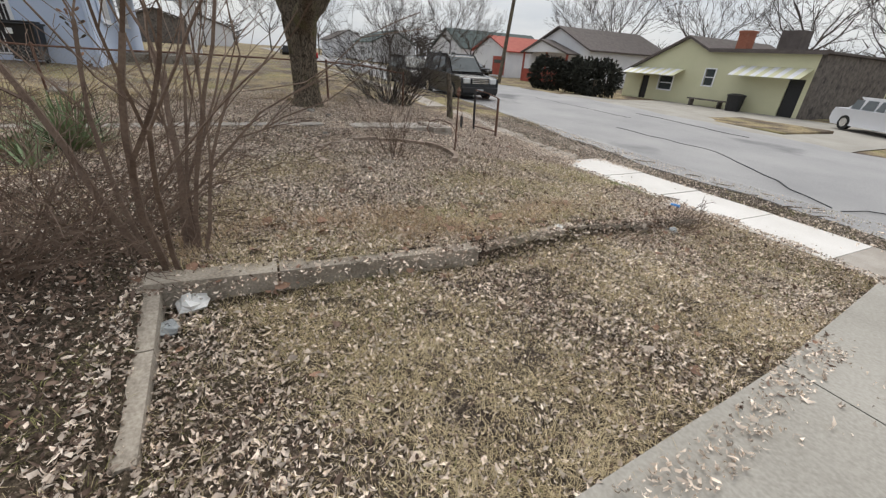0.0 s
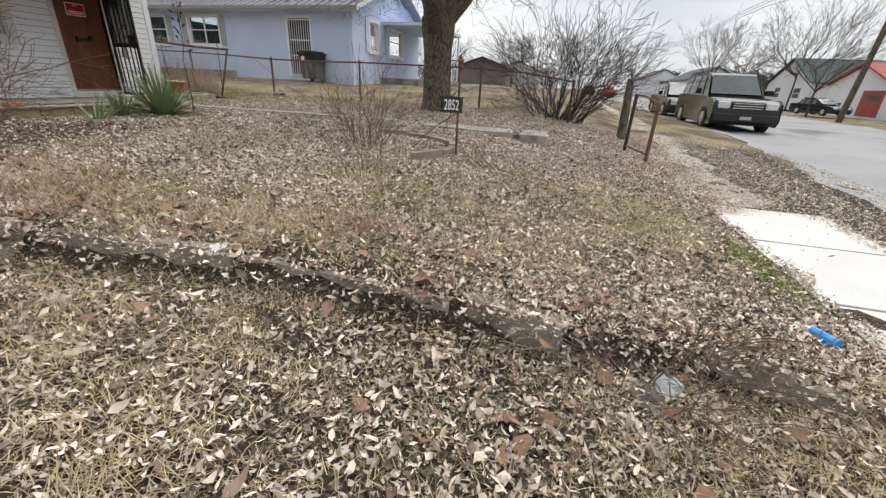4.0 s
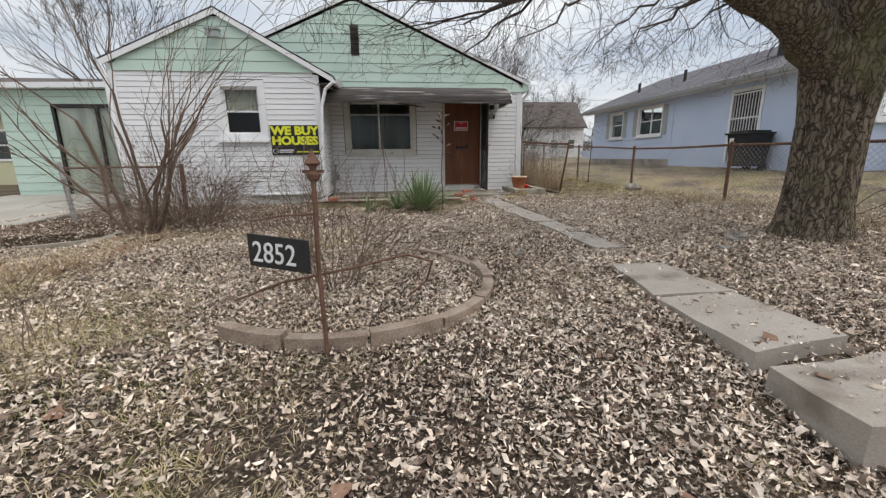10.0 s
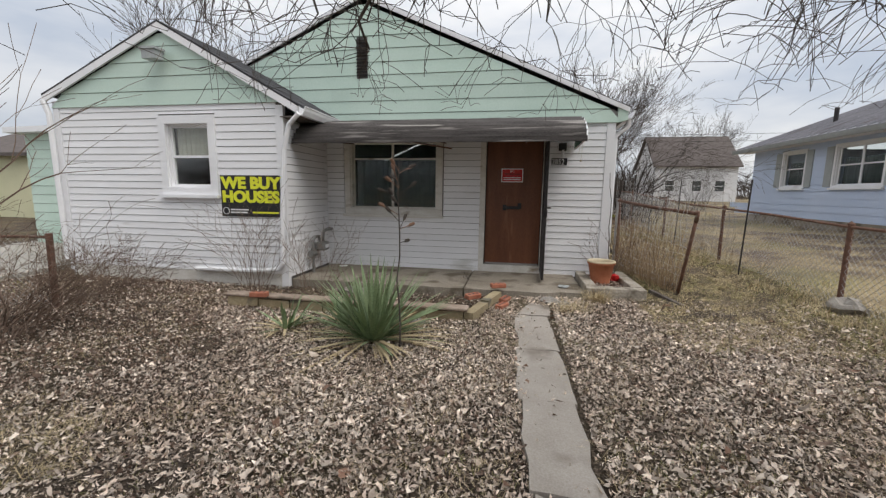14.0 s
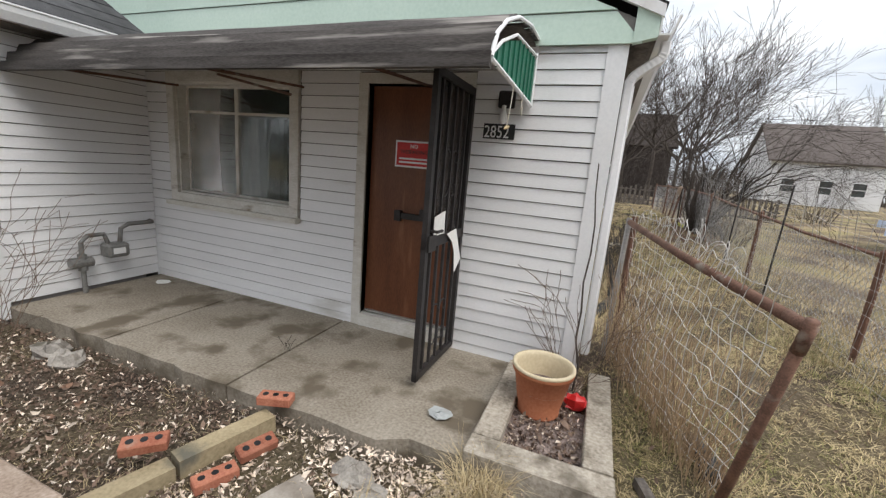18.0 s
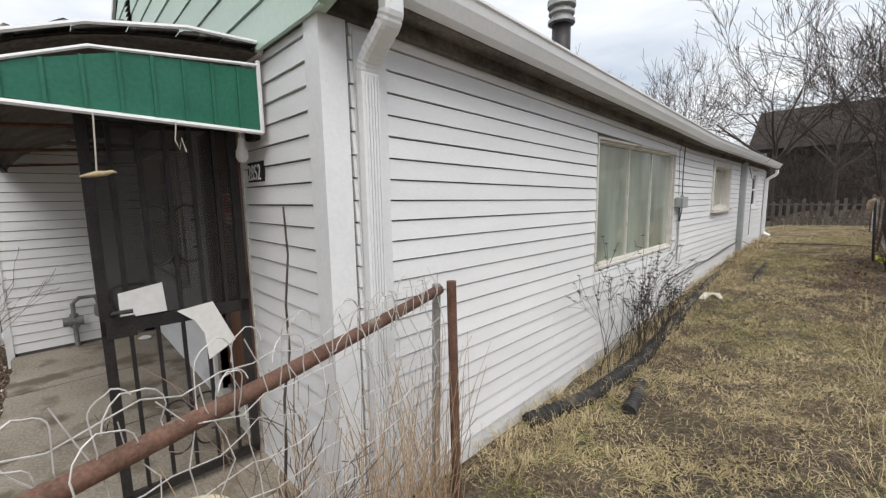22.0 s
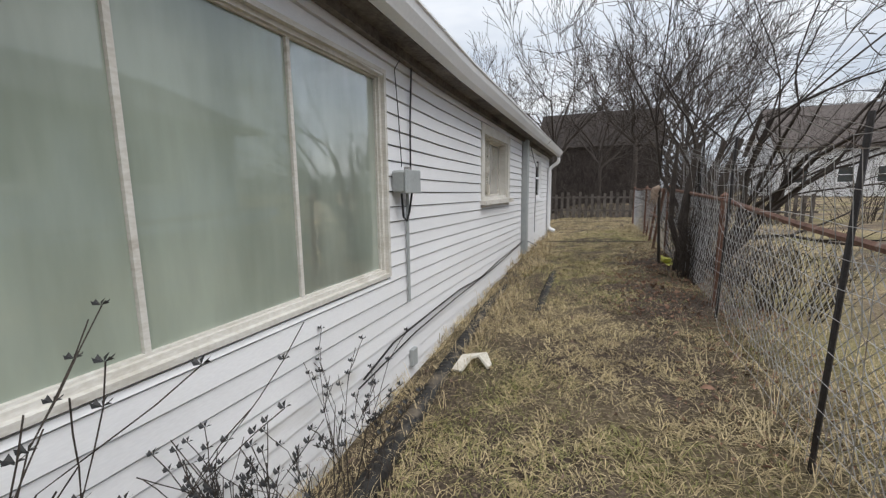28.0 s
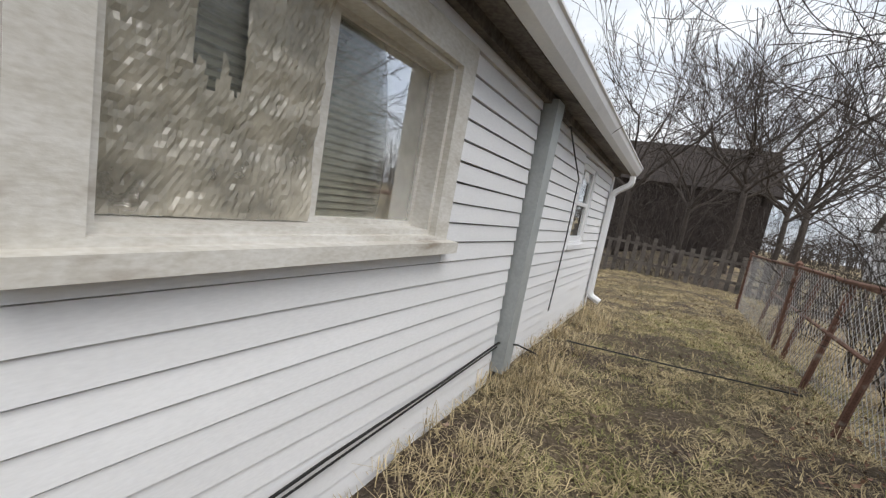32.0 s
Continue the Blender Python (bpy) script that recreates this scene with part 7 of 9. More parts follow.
for i, (x, y, s) in enumerate(((-3.7, -1.5, 0.12), (-3.45, -1.52, 0.1), (-0.95, -1.55, 0.09), (-0.8, -1.62, 0.07), (2.25, -1.6, 0.16), (0.3, -6.6, 0.1), (-0.1, -6.9, 0.06), (-2.45, -2.55, 0.07), (-2.0, -6.5, 0.06))):
    crumple("stone", (x, y, gz(x, y) - 0.02), s, "block", "rough grey stone half sunk in the ground", "stone", 20 + i, 0.55)

# bent gate by the sidewalk
GATE = thing("bent_gate", "bent rusty gate panel with torn wire by the sidewalk", "gate", (-0.5, -10.8, -0.6))
ga, gb = Vector((-0.9, -10.87, gz(-0.9, -10.87))), Vector((-0.2, -10.62, gz(-0.2, -10.62)))
ta, tb = ga + Vector((0.1, -0.03, 0.92)), gb + Vector((0.16, -0.04, 0.98))
part("post", Mesh().tube([ga - Vector((0, 0, 0.1)), ta], 0.03, 8), "rust", GATE)
part("post", Mesh().tube([gb - Vector((0, 0, 0.1)), gb.lerp(tb, 0.7), tb], 0.03, 8), "darkmetal", GATE)
part("rail", Mesh().tube([ta, ta.lerp(tb, 0.5) + Vector((0, 0, 0.03)), tb], 0.014, 6), "rust", GATE)
part("rail", Mesh().tube([ga.lerp(ta, 0.15), gb.lerp(tb, 0.12)], 0.014, 6), "rust", GATE)
M = Mesh()
diamond(lambda s, k: tuple(ga.lerp(gb, s / 0.75).lerp(ta.lerp(tb, s / 0.75), 0.12 + 0.83 * k)), 0.02, 0.73, 0, 0.8, 0.08, 0.002, M)
part("wire_mesh", M, "rust", GATE)
STUMP = thing("leaning_post", "grey weathered leaning wooden post beside the shrub", "post", (1.2, -10.7, -0.5))
part("post", Mesh().tube([(1.5, -10.75, gz(1.5, -10.75) - 0.1), (1.62, -10.75, 0.1), (1.8, -10.75, 0.7)], [0.1, 0.085, 0.07], 10), "bark", STUMP)

# low wire gate by the driveway
LG = thing("wire_gate", "low chain-link gate between two leaning posts", "gate", (-7.6, -3.1, -0.2))
a, b = Vector((-8.33, -3.3, gz(-8.3, -3.3))), Vector((-6.85, -2.9, gz(-6.85, -2.9)))
part("post", Mesh().tube([a - Vector((0, 0, 0.1)), a + Vector((-0.06, 0, 0.95))], 0.035, 8), "galv", LG)
part("post", Mesh().tube([b - Vector((0, 0, 0.1)), b + Vector((0.03, 0, 0.9))], 0.035, 8), "rust", LG)
part("post", Mesh().tube([a.lerp(b, 0.3), a.lerp(b, 0.3) + Vector((0, 0, 0.88))], 0.022, 8), "rust", LG)
part("rail", Mesh().tube([a + Vector((-0.05, 0, 0.86)), b + Vector((0.03, 0, 0.86))], 0.016, 6), "rust", LG)
M = Mesh()
diamond(lambda s, k: tuple(a.lerp(b, s / 1.5) + Vector((0, 0, 0.04 + 0.82 * k))), 0, 1.5, 0, 0.8, 0.08, 0.002, M)
part("wire_mesh", M, "galv", LG)

# tall shrub beside it, reddish stems
sh = thing("tall_shrub", "tall leafless shrub with several bare reddish-brown stems", "shrub", (-6.55, -4.65, -0.25))
rng = np.random.default_rng(5)
for i in range(9):
    S = Mesh()
    an = rng.uniform(0, 6.28)
    p = Vector((-6.55 + 0.16 * math.cos(an), -4.65 + 0.16 * math.sin(an), gz(-6.55, -4.65) - 0.05))
    d = Vector((math.cos(an) * rng.uniform(0.15, 0.6), math.sin(an) * rng.uniform(0.1, 0.4), 1)).normalized()
    branch(S, p, d, rng.uniform(1.3, 2.0), rng.uniform(0.018, 0.034), 3, rng, droop=0.0, spread=0.5, kids=(2, 3), segs=6, wob=0.09, minr=0.0028, taper=0.6)
    part("stem", S, "reedbark", sh)
brush("dead_brush", (-6.1, -4.1), 46, 1.1, 1.1, 15, "tangled dead brown brush by the driveway gate", r=0.007, depth=3, droop=0.06, lean=1.0)
brush("dead_brush", (-6.7, -2.4), 44, 0.7, 1.4, 16, "dead brown brush along the wing wall", r=0.0045, depth=2, lean=0.7)
brush("dead_brush", (-6.6, -3.6), 46, 1.1, 1.1, 17, "dead reddish brush beside the driveway", r=0.007, depth=3, droop=0.08, lean=1.0)
brush("dead_brush", (-5.0, -1.75), 22, 1.1, 0.5, 18, "thin bare stems against the wing corner", r=0.004, depth=2, lean=0.35)
brush("dead_brush", (-4.1, -1.75), 14, 0.9, 0.6, 19, "thin bare stems at the porch edge", r=0.003, depth=2, lean=0.35)
brush("dead_brush", (-0.02, -0.25), 12, 0.75, 0.3, 21, "dry weeds growing by the house corner", r=0.003, depth=2, lean=0.5)
brush("dead_brush", (-6.6, -9.95), 36, 0.45, 0.8, 22, "small tangle of grey twigs by the sidewalk", r=0.003, depth=2, lean=1.3, droop=0.1)
brush("dead_brush", (-5.2, -8.0), 10, 0.5, 0.5, 23, "few thin dead weed stems", r=0.003, depth=1, lean=0.4)


def dead_stalk(at, top, r, pods, seed, label):
    """A tall dry flower stalk with seed heads."""
    rng = np.random.default_rng(seed)
    a, b = Vector(at), Vector(top)
    K = thing("dead_stalk", label, "dead plant", at)
    pts = [a.lerp(b, i / 8) + Vector((rng.normal(0, 0.012), rng.normal(0, 0.012), 0)) * (i > 0) for i in range(9)]
    part("stalk", Mesh().tube(pts, [r * (1 - 0.06 * i) for i in range(9)], 6), "twig", K)
    for i in range(pods):
        t = rng.uniform(0.55, 1.0)
        p = a.lerp(b, t)
        d = Vector((rng.normal(0, 1), rng.normal(0, 1), 0.6)).normalized()
        q = p + d * rng.uniform(0.06, 0.15)
        part("pod", Mesh().tube([p, p.lerp(q, 0.8), q - Vector((0, 0, 0.004)), q + d * 0.02, q + d * 0.055, q + d * 0.06], [0.003, 0.003, 0.008, 0.015, 0.013, 0.005], 7), "twig" if i % 3 else "oakleaf", K)
    return K


dead_stalk((-2.41, -3.35, -0.2), (-2.4, -3.4, 1.45), 0.009, 16, 3, "tall dry yucca stalk with open seed pods")
brush("weed", (-2.1, -0.72), 5, 0.2, 0.1, 23, "small dry weed growing from the porch joint", mat="darktwig", r=0.004, depth=1, lean=0.6, category="weed")
dead_stalk((0.02, -0.3, -0.1), (-0.02, -0.2, 1.5), 0.008, 0, 4, "tall dry brown stalk leaning on the house corner")

# yucca clumps
def yucca(at, n, length, seed, dry=0.25):
    rng = np.random.default_rng(seed)
    x, y = at
    z = gz(x, y)
    Y = thing("yucca", "clump of stiff grey-green yucca blades with dry lower leaves", "plant", (x, y, z), "yucca clumps")
    for i in range(n):
        an, el = rng.uniform(0, 6.28), rng.uniform(0.25, 1.45)
        isdry = i < n * dry
        if isdry:
            el = rng.uniform(0.02, 0.3)
        L, w = length * rng.uniform(0.7, 1.15), rng.uniform(0.012, 0.02)
        d = Vector((math.cos(an) * math.cos(el), math.sin(an) * math.cos(el), math.sin(el)))
        s = Vector((-math.sin(an), math.cos(an), 0))
        c = Vector((x, y, z + 0.02)) + Vector((math.cos(an), math.sin(an), 0)) * rng.uniform(0, 0.1)
        M = Mesh()
        for t in (0, 0.3, 0.65, 1):
            p = c + d * (L * t) - Vector((0, 0, 0.12 * L * t * t * (1.4 if isdry else 0.7)))
            p.z = max(p.z, gz(p.x, p.y) + 0.01)
            ww = w * (1 - t ** 3) + 0.001
            M.v += [tuple(p - s * ww), tuple(p - Vector((0, 0, 0.3 * ww))), tuple(p + s * ww)]
        for k in range(3):
            for j in range(2):
                q = k * 3 + j
                M.f.append((q, q + 1, q + 4, q + 3))
        part("blade", M, "straw" if isdry else "yucca", Y)


yucca((-2.75, -3.1), 230, 0.8, 1, 0.3)
yucca((-3.75, -3.0), 40, 0.4, 2, 0.5)
yucca((-3.2, -2.75), 40, 0.45, 3, 0.2)

# ---- broken gate and wire by the house corner ----
RG = thing("broken_gate", "rusty pipe gate with torn woven wire leaning at the house corner", "gate", (0.5, -0.5, 0.4))
A, B = Vector((0.24, 0.42, 1.09)), Vector((0.72, -1.42, 0.97))
part("rail", Mesh().tube([A, A.lerp(B, 0.5) + Vector((0, 0, -0.015)), B], 0.024, 10), "rust", RG, smooth=True)
part("post", Mesh().tube([B + Vector((0, 0, 0.03)), B.lerp(Vector((0.72, -1.02, -0.2)), 0.5), Vector((0.72, -1.0, -0.25))], 0.021, 10), "rust", RG, smooth=True)
part("elbow", Mesh().tube([B + Vector((-0.03, 0.1, 0.01)), B, B + Vector((0, 0.04, -0.1))], 0.024, 10), "rust", RG, smooth=True)
part("post", Mesh().tube([(0.3, 0.46, gz(0.3, 0.46) - 0.1), (0.28, 0.46, 1.13)], 0.023, 8), "rust", RG)
part("post", Mesh().tube([(0.22, 0.38, gz(0.22, 0.38) - 0.1), (0.24, 0.4, 1.12)], 0.02, 8), "galv", RG)
wf = Vector((0.72, -1.0, -0.15))
wb = Vector((0.24, 0.42, 0.02))
M = Mesh()
rng = np.random.default_rng(9)


def sag(u, v):
    """u along the rail from the house, v down from it."""
    top = A.lerp(B, u)
    bot = wb.lerp(wf, u)
    return top.lerp(bot, v) + Vector((0.05 * math.sin(5 * u + 3 * v), 0.03 * math.sin(7 * v + 2 * u), 0))


for k in range(12):
    M.tube([sag(u, -0.07 + k / 11) + Vector(rng.normal(0, 0.01, 3)) for u in np.linspace(0.02, 0.98, 24)], 0.0019, 4, cap=False)
for k in range(24):
    u = 0.03 + k / 25
    top = rng.uniform(-0.14, -0.05)
    M.tube([sag(u + rng.normal(0, 0.006), v) + Vector(rng.normal(0, 0.009, 3)) for v in np.linspace(top, 0.96, 14)], 0.0019, 4, cap=False)
for k in range(26):
    u = 0.04 + k / 34 + rng.normal(0, 0.01)
    p = sag(u, 0.03)
    q = (B - A).normalized()
    h, s, o = rng.uniform(0.1, 0.25), rng.choice((-1, 1)), Vector((rng.normal(0.04, 0.05), 0, 0))
    arch = [p, p + Vector((0, 0, h * 0.35)) + o * 0.2 + Vector(rng.normal(0, 0.005, 3))]
    R = rng.uniform(0.035, 0.06)
    arch += [p + Vector((0, 0, h - R + R * math.sin(a) * (1.0 if a < 1.6 else 1.2))) + q * (s * R * (1 - math.cos(a))) + o * (0.5 + 0.15 * a) for a in np.linspace(0, rng.uniform(2.6, 3.6), 9)]
    M.tube(arch, 0.0019, 4, cap=False)
tagged(part("woven_wire", M, "wire", RG), kind="stuff")
# dry reeds caught in it
M = Mesh()
for k in range(430):
    u = rng.uniform(0.02, 0.95)
    p = wb.lerp(wf, u) + Vector((rng.normal(0.03, 0.05), rng.normal(0, 0.06), -0.05))
    L = rng.uniform(0.3, 1.0)
    d = Vector((rng.normal(0, 0.15), rng.normal(0, 0.15), 1)).normalized()
    M.tube([p, p + d * L * 0.5 + Vector(rng.normal(0, 0.02, 3)), p + d * L + Vector(rng.normal(0, 0.06, 3))], [0.0025, 0.002, 0.0012], 3, cap=False)
tagged(part("reeds", M, "drystem"), "dry straw stems caught in the torn wire", "dead plant", kind="stuff")
whole("timber_plank", Mesh().tube([(0.4, -1.0, -0.1), (0.62, -1.5, -0.16)], 0.035, 4), "dirtywood", "short weathered board lying by the planter", "board")

# ---- corrugated drain pipes, wall box, cables ----
def corrugated(pts, r, label):
    P = [Vector(p) for p in pts]
    segs = []
    for a, b in zip(P, P[1:]):
        n = max(2, int((b - a).length / 0.012))
        segs += [a.lerp(b, i / n) for i in range(n)]
    rs = [r * (1 + 0.09 * (1 if (i // 2) % 2 else -1)) for i in range(len(segs))]
    M = Mesh().tube(segs, rs, 12, cap=False)
    M.tube([segs[0], segs[2]], r * 0.8, 10)
    return whole("drain_pipe", M, "pipe", label, "pipe", "drain pipes")


gp2 = lambda x, y, h=0.05: (x, y, gz(x, y) + h)
corrugated([gp2(0.12, 1.35, 0.02), gp2(0.3, 1.9, 0.03), gp2(0.36, 2.8, 0.025), gp2(0.3, 3.8, 0.01), gp2(0.26, 4.6, 0.0), gp2(0.22, 5.4, -0.01), gp2(0.18, 6.3, -0.01), gp2(0.2, 7.1, -0.04)], 0.055, "black corrugated drain pipe lying along the wall")
corrugated([gp2(0.6, 1.9, 0.025), gp2(0.56, 2.15, 0.0), gp2(0.48, 2.5, -0.03)], 0.05, "short black corrugated pipe end in the grass")
corrugated([gp2(0.66, 6.3, -0.05), gp2(0.66, 6.9, -0.022), gp2(0.65, 7.6, -0.03), gp2(0.64, 8.1, -0.06)], 0.05, "black corrugated pipe half buried in the grass")
corrugated([gp2(0.78, -0.85, 0.03), gp2(0.76, -0.65, 0.02), gp2(0.72, -0.45, -0.02)], 0.055, "black corrugated pipe end by the broken gate")
whole("timber_plank", Mesh().box(0.42, 0.5, -1.6, -0.25, -0.24, -0.15, 0.006), "dirtywood", "dark wet timber lying beside the planter", "board")

BXB = thing("utility_box", "grey plastic cable box on the side wall", "utility box", (0.03, 4.86, 1.4))
part("body", Mesh().box(0.02, 0.11, 4.75, 4.94, 1.345, 1.475, 0.012), "grey_box", BXB)
part("lid", Mesh().box(0.108, 0.122, 4.745, 4.945, 1.34, 1.48, 0.005), "grey_box", BXB)
part("clip", Mesh().box(0.06, 0.09, 4.84, 4.87, 1.475, 1.5), "galv", BXB)
part("conduit", Mesh().tube([(0.035, 4.93, 1.34), (0.035, 4.92, 1.1), (0.035, 4.92, 0.64)], 0.011, 8), "grey_box", BXB)


def cable(pts, r, label):
    return whole("cable", Mesh().tube(pts, r, 5), "black", label, "cable", "wall cables")


cable([(0.06, 4.8, 1.34), (0.06, 4.82, 1.2), (0.05, 4.88, 1.17), (0.05, 4.92, 1.22), (0.06, 4.94, 1.34)], 0.007, "looped black cable under the wall box")
cable([(0.05, 4.95, 1.48), (0.035, 4.99, 1.8), (0.035, 5.03, 2.2)], 0.006, "black cable from box to eave")
cable([(0.035, 4.86, 1.5), (0.032, 4.84, 1.8), (0.035, 4.8, 2.05), (0.04, 4.86, 2.12), (0.04, 4.86, 2.22)], 0.003, "thin grey wire on the siding")
cable([(0.04, 4.35, 0.36), (0.035, 4.7, 0.44), (0.035, 5.2, 0.46), (0.035, 5.9, 0.48), (0.032, 6.6, 0.45), (0.035, 7.4, 0.5), (0.035, 8.2, 0.52), (0.04, 8.85, 0.56), (0.12, 9.02, 0.53), (0.2, 9.2, 0.45)], 0.006, "black cable stapled along the foot of the wall")
cable([(0.04, 4.3, 0.33), (0.035, 5.0, 0.4), (0.035, 5.8, 0.43), (0.035, 7.0, 0.45), (0.035, 8.85, 0.53)], 0.0045, "second black cable along the foot of the wall")
cable([(0.05, 9.4, 2.06), (0.05, 9.7, 1.9), (0.06, 9.95, 1.75), (0.05, 10.0, 1.2), (0.06, 9.9, 0.6)], 0.006, "loose black wire hanging down the wall")
cable([(0.3, 9.7, gz(0.3, 9.7) + 0.12), (0.9, 9.9, gz(0.9, 9.9) + 0.1), (1.9, 10.3, gz(1.9, 10.3) + 0.06)], 0.006, "dark hose lying across the grass")
whole("wall_outlet", Mesh().box(0.02, 0.05, 4.93, 5.0, 0.18, 0.3, 0.004), "grey_box", "grey outlet plate low on the wall", "outlet")
RAG = Mesh()
for k in range(5):
    RAG.tube([(0.3 + 0.012 * k, 5.02, gz(0.3, 5.0) + 0.02), (0.33 + 0.014 * k, 5.14, gz(0.3, 5.1) + 0.07), (0.42 + 0.012 * k, 5.2 + 0.008 * k, gz(0.4, 5.2) + 0.06), (0.52, 5.1 + 0.012 * k, gz(0.5, 5.1) + 0.025)], 0.014, 5)
whole("cloth_rag", RAG, "cloth", "dirty white rag on the grass", "rag")

# dead flower stems along the wall
for i in range(44):
    rng = np.random.default_rng(60 + i)
    y = 2.0 + 1.75 * rng.random() + (0.3 if i % 3 else 0)
    x = 0.14 + 0.28 * rng.random()
    K = thing("dead_flower", "dry dark flower stem with seed heads against the wall", "dead plant", (x, y, gz(x, y)), "dead flowers by the wall")
    S = Mesh()
    h = rng.uniform(0.55, 1.05) * (1.0 if y < 2.9 else 0.62)
    branch(S, Vector((x, y, gz(x, y) - 0.02)), Vector((rng.normal(0, 0.12), rng.normal(0.05, 0.18), 1)).normalized(), h * 0.62, 0.0042, 2, rng, spread=0.42, kids=(2, 4), segs=5, wob=0.07, minr=0.0016)
    part("stem", S, "darktwig", K)
    vs = np.array(S.v)
    tops = vs[np.argsort(-vs[:, 2])[:60:9]]
    for t in tops:
        H = Mesh()
        for k in range(6):
            aa = k * 1.05
            H.add([(t[0], t[1], t[2]), (t[0] + 0.016 * math.cos(aa), t[1] + 0.016 * math.sin(aa), t[2] + 0.012), (t[0] + 0.016 * math.cos(aa + 0.6), t[1] + 0.016 * math.sin(aa + 0.6), t[2] + 0.004)], [(0, 1, 2)])
        part("seed_head", H, "black", K)

# ---- far end of the side yard ----
fbr = thing("fence_tree", "scrubby bare tree grown through the fence", "tree", (2.16, 8.4, 0.3))
rng = np.random.default_rng(81)
for i in range(13):
    S = Mesh()
    an = rng.uniform(0, 6.28)
    d = Vector((math.cos(an) * 0.3 + 0.3, math.sin(an) * 0.5 - 0.1, 1)).normalized()
    branch(S, Vector((2.4 + 0.1 * math.cos(an), 8.5 + 0.2 * math.sin(an), gz(2.15, 8.4) - 0.05)), d, rng.uniform(1.3, 2.1), rng.uniform(0.022, 0.045), 4, rng, droop=0.05, spread=0.6, kids=(2, 4), segs=6, wob=0.12, minr=0.003)
    part("stem", S, "darktwig", fbr)
for dx, dy, r in ((0.0, 0.0, 0.055), (0.05, -0.16, 0.045), (-0.05, 0.14, 0.035), (0.07, -0.42, 0.05)):
    x, y = 2.09 + dx, 7.98 + dy
    z = gz(x, y)
    part("trunk", Mesh().tube([(x, y, z - 0.1), (x + 0.02, y, z + 0.25), (x - 0.03 + dx, y + 0.03, z + 0.6), (x + 0.02 + 2 * dx, y + 0.05, z + 1.05), (x + 0.1 + 3 * dx, y + 0.1, z + 1.5)], [r * 1.3, r * 1.05, r, r * 0.8, r * 0.55], 10), "darktwig", fbr)
BH = thing("broken_limb", "pale tan splintered end of a broken limb on the fence", "log", (1.81, 8.38, 1.3))
M = Mesh()
pts = [Vector((1.78, 8.36, 1.22)), Vector((1.785, 8.37, 1.28)), Vector((1.8, 8.38, 1.34)), Vector((1.84, 8.4, 1.375))]
M.tube(pts, [0.026, 0.042, 0.045, 0.024], 9)
part("limb", M, "tanwood", BH)
M = Mesh()
for k in range(9):
    a = k * 0.7
    p = pts[0] + Vector((0.035 * math.cos(a), 0.035 * math.sin(a), 0))
    M.tube([p + Vector((0.02, 0.02, 0.05)), p + Vector((-0.01, -0.01, -0.03 - 0.03 * (k % 3)))], [0.014, 0.003], 4)
part("splinters", M, "tanwood", BH)
part("stake", Mesh().tube([(1.9, 8.45, gz(1.9, 8.45) - 0.1), (1.84, 8.41, 1.37)], 0.018, 6), "darktwig", BH)
YP = thing("yellow_plant", "pale yellow broad-leaved dying plant at the fence foot", "plant", (1.98, 8.42, gz(1.98, 8.42)))
rng = np.random.default_rng(50)
for i in range(16):
    an, el, L = rng.uniform(0, 6.28), rng.uniform(0.1, 1.2), rng.uniform(0.08, 0.17)
    d, s = Vector((math.cos(an) * math.cos(el), math.sin(an) * math.cos(el), math.sin(el))), Vector((-math.sin(an), math.cos(an), 0))
    c = Vector((1.98, 8.42, gz(1.98, 8.42) + 0.01))
    M = Mesh()
    for t, w in ((0.1, 0.01), (0.4, 0.045), (0.75, 0.05), (1.0, 0.012)):
        p = c + d * L * t - Vector((0, 0, 0.25 * L * t * t))
        M.v += [tuple(p - s * w + Vector((0, 0, 0.3 * w))), tuple(p), tuple(p + s * w + Vector((0, 0, 0.3 * w)))]
    M.f += [(3 * k + j, 3 * k + j + 1, 3 * k + j + 4, 3 * k + j + 3) for k in range(3) for j in range(2)]
    part("leaf", M, "yellowleaf", YP)
for i, (x, y) in enumerate(((2.5, 8.9), (2.6, 10.6), (2.7, 11.9), (2.6, 13.4))):
    brush("fence_shrub", (x, y), 20, 1.4, 0.7, 140 + i, "tangled dark scrub grown into the fence", mat="darktwig", r=0.007, depth=3, lean=0.3)
for (xa, ya), (xb, yb) in (((1.95, 9.8), (2.1, 13.6)),):
    RL = thing("pipe_fence", "rusty leaning pipe fence with rails", "fence", (2.0, 11, 0.5))
    for i in range(5):
        t = i / 4
        x, y = xa + (xb - xa) * t, ya + (yb - ya) * t
        part("post", Mesh().tube([(x, y, gz(x, y) - 0.1), (x + 0.12, y - 0.02, gz(x, y) + 0.95)], 0.022, 6), "rust", RL)
    for h in (0.5, 0.92):
        part("rail", Mesh().tube([(xa + 0.12 * h, ya, gz(xa, ya) + h), (xb + 0.12 * h, yb, gz(xb, yb) + h)], 0.016, 6), "rust", RL)
brush("fence_shrub", (2.12, 7.75), 44, 0.7, 0.35, 151, "dark tangle of twigs at the foot of the fence tree", mat="darktwig", r=0.006, depth=2, lean=0.1)
for i, (x, y) in enumerate(((2.55, 7.6), (2.6, 6.8))):
    brush("fence_shrub", (x, y), 50, 0.5, 0.9, 170 + i, "low dark brush along the foot of the fence", mat="darktwig", r=0.005, depth=2, lean=0.3)
BF = thing("back_fence", "low grey picket fence at the back of the yard", "fence", (0, 17.5, 0.4))
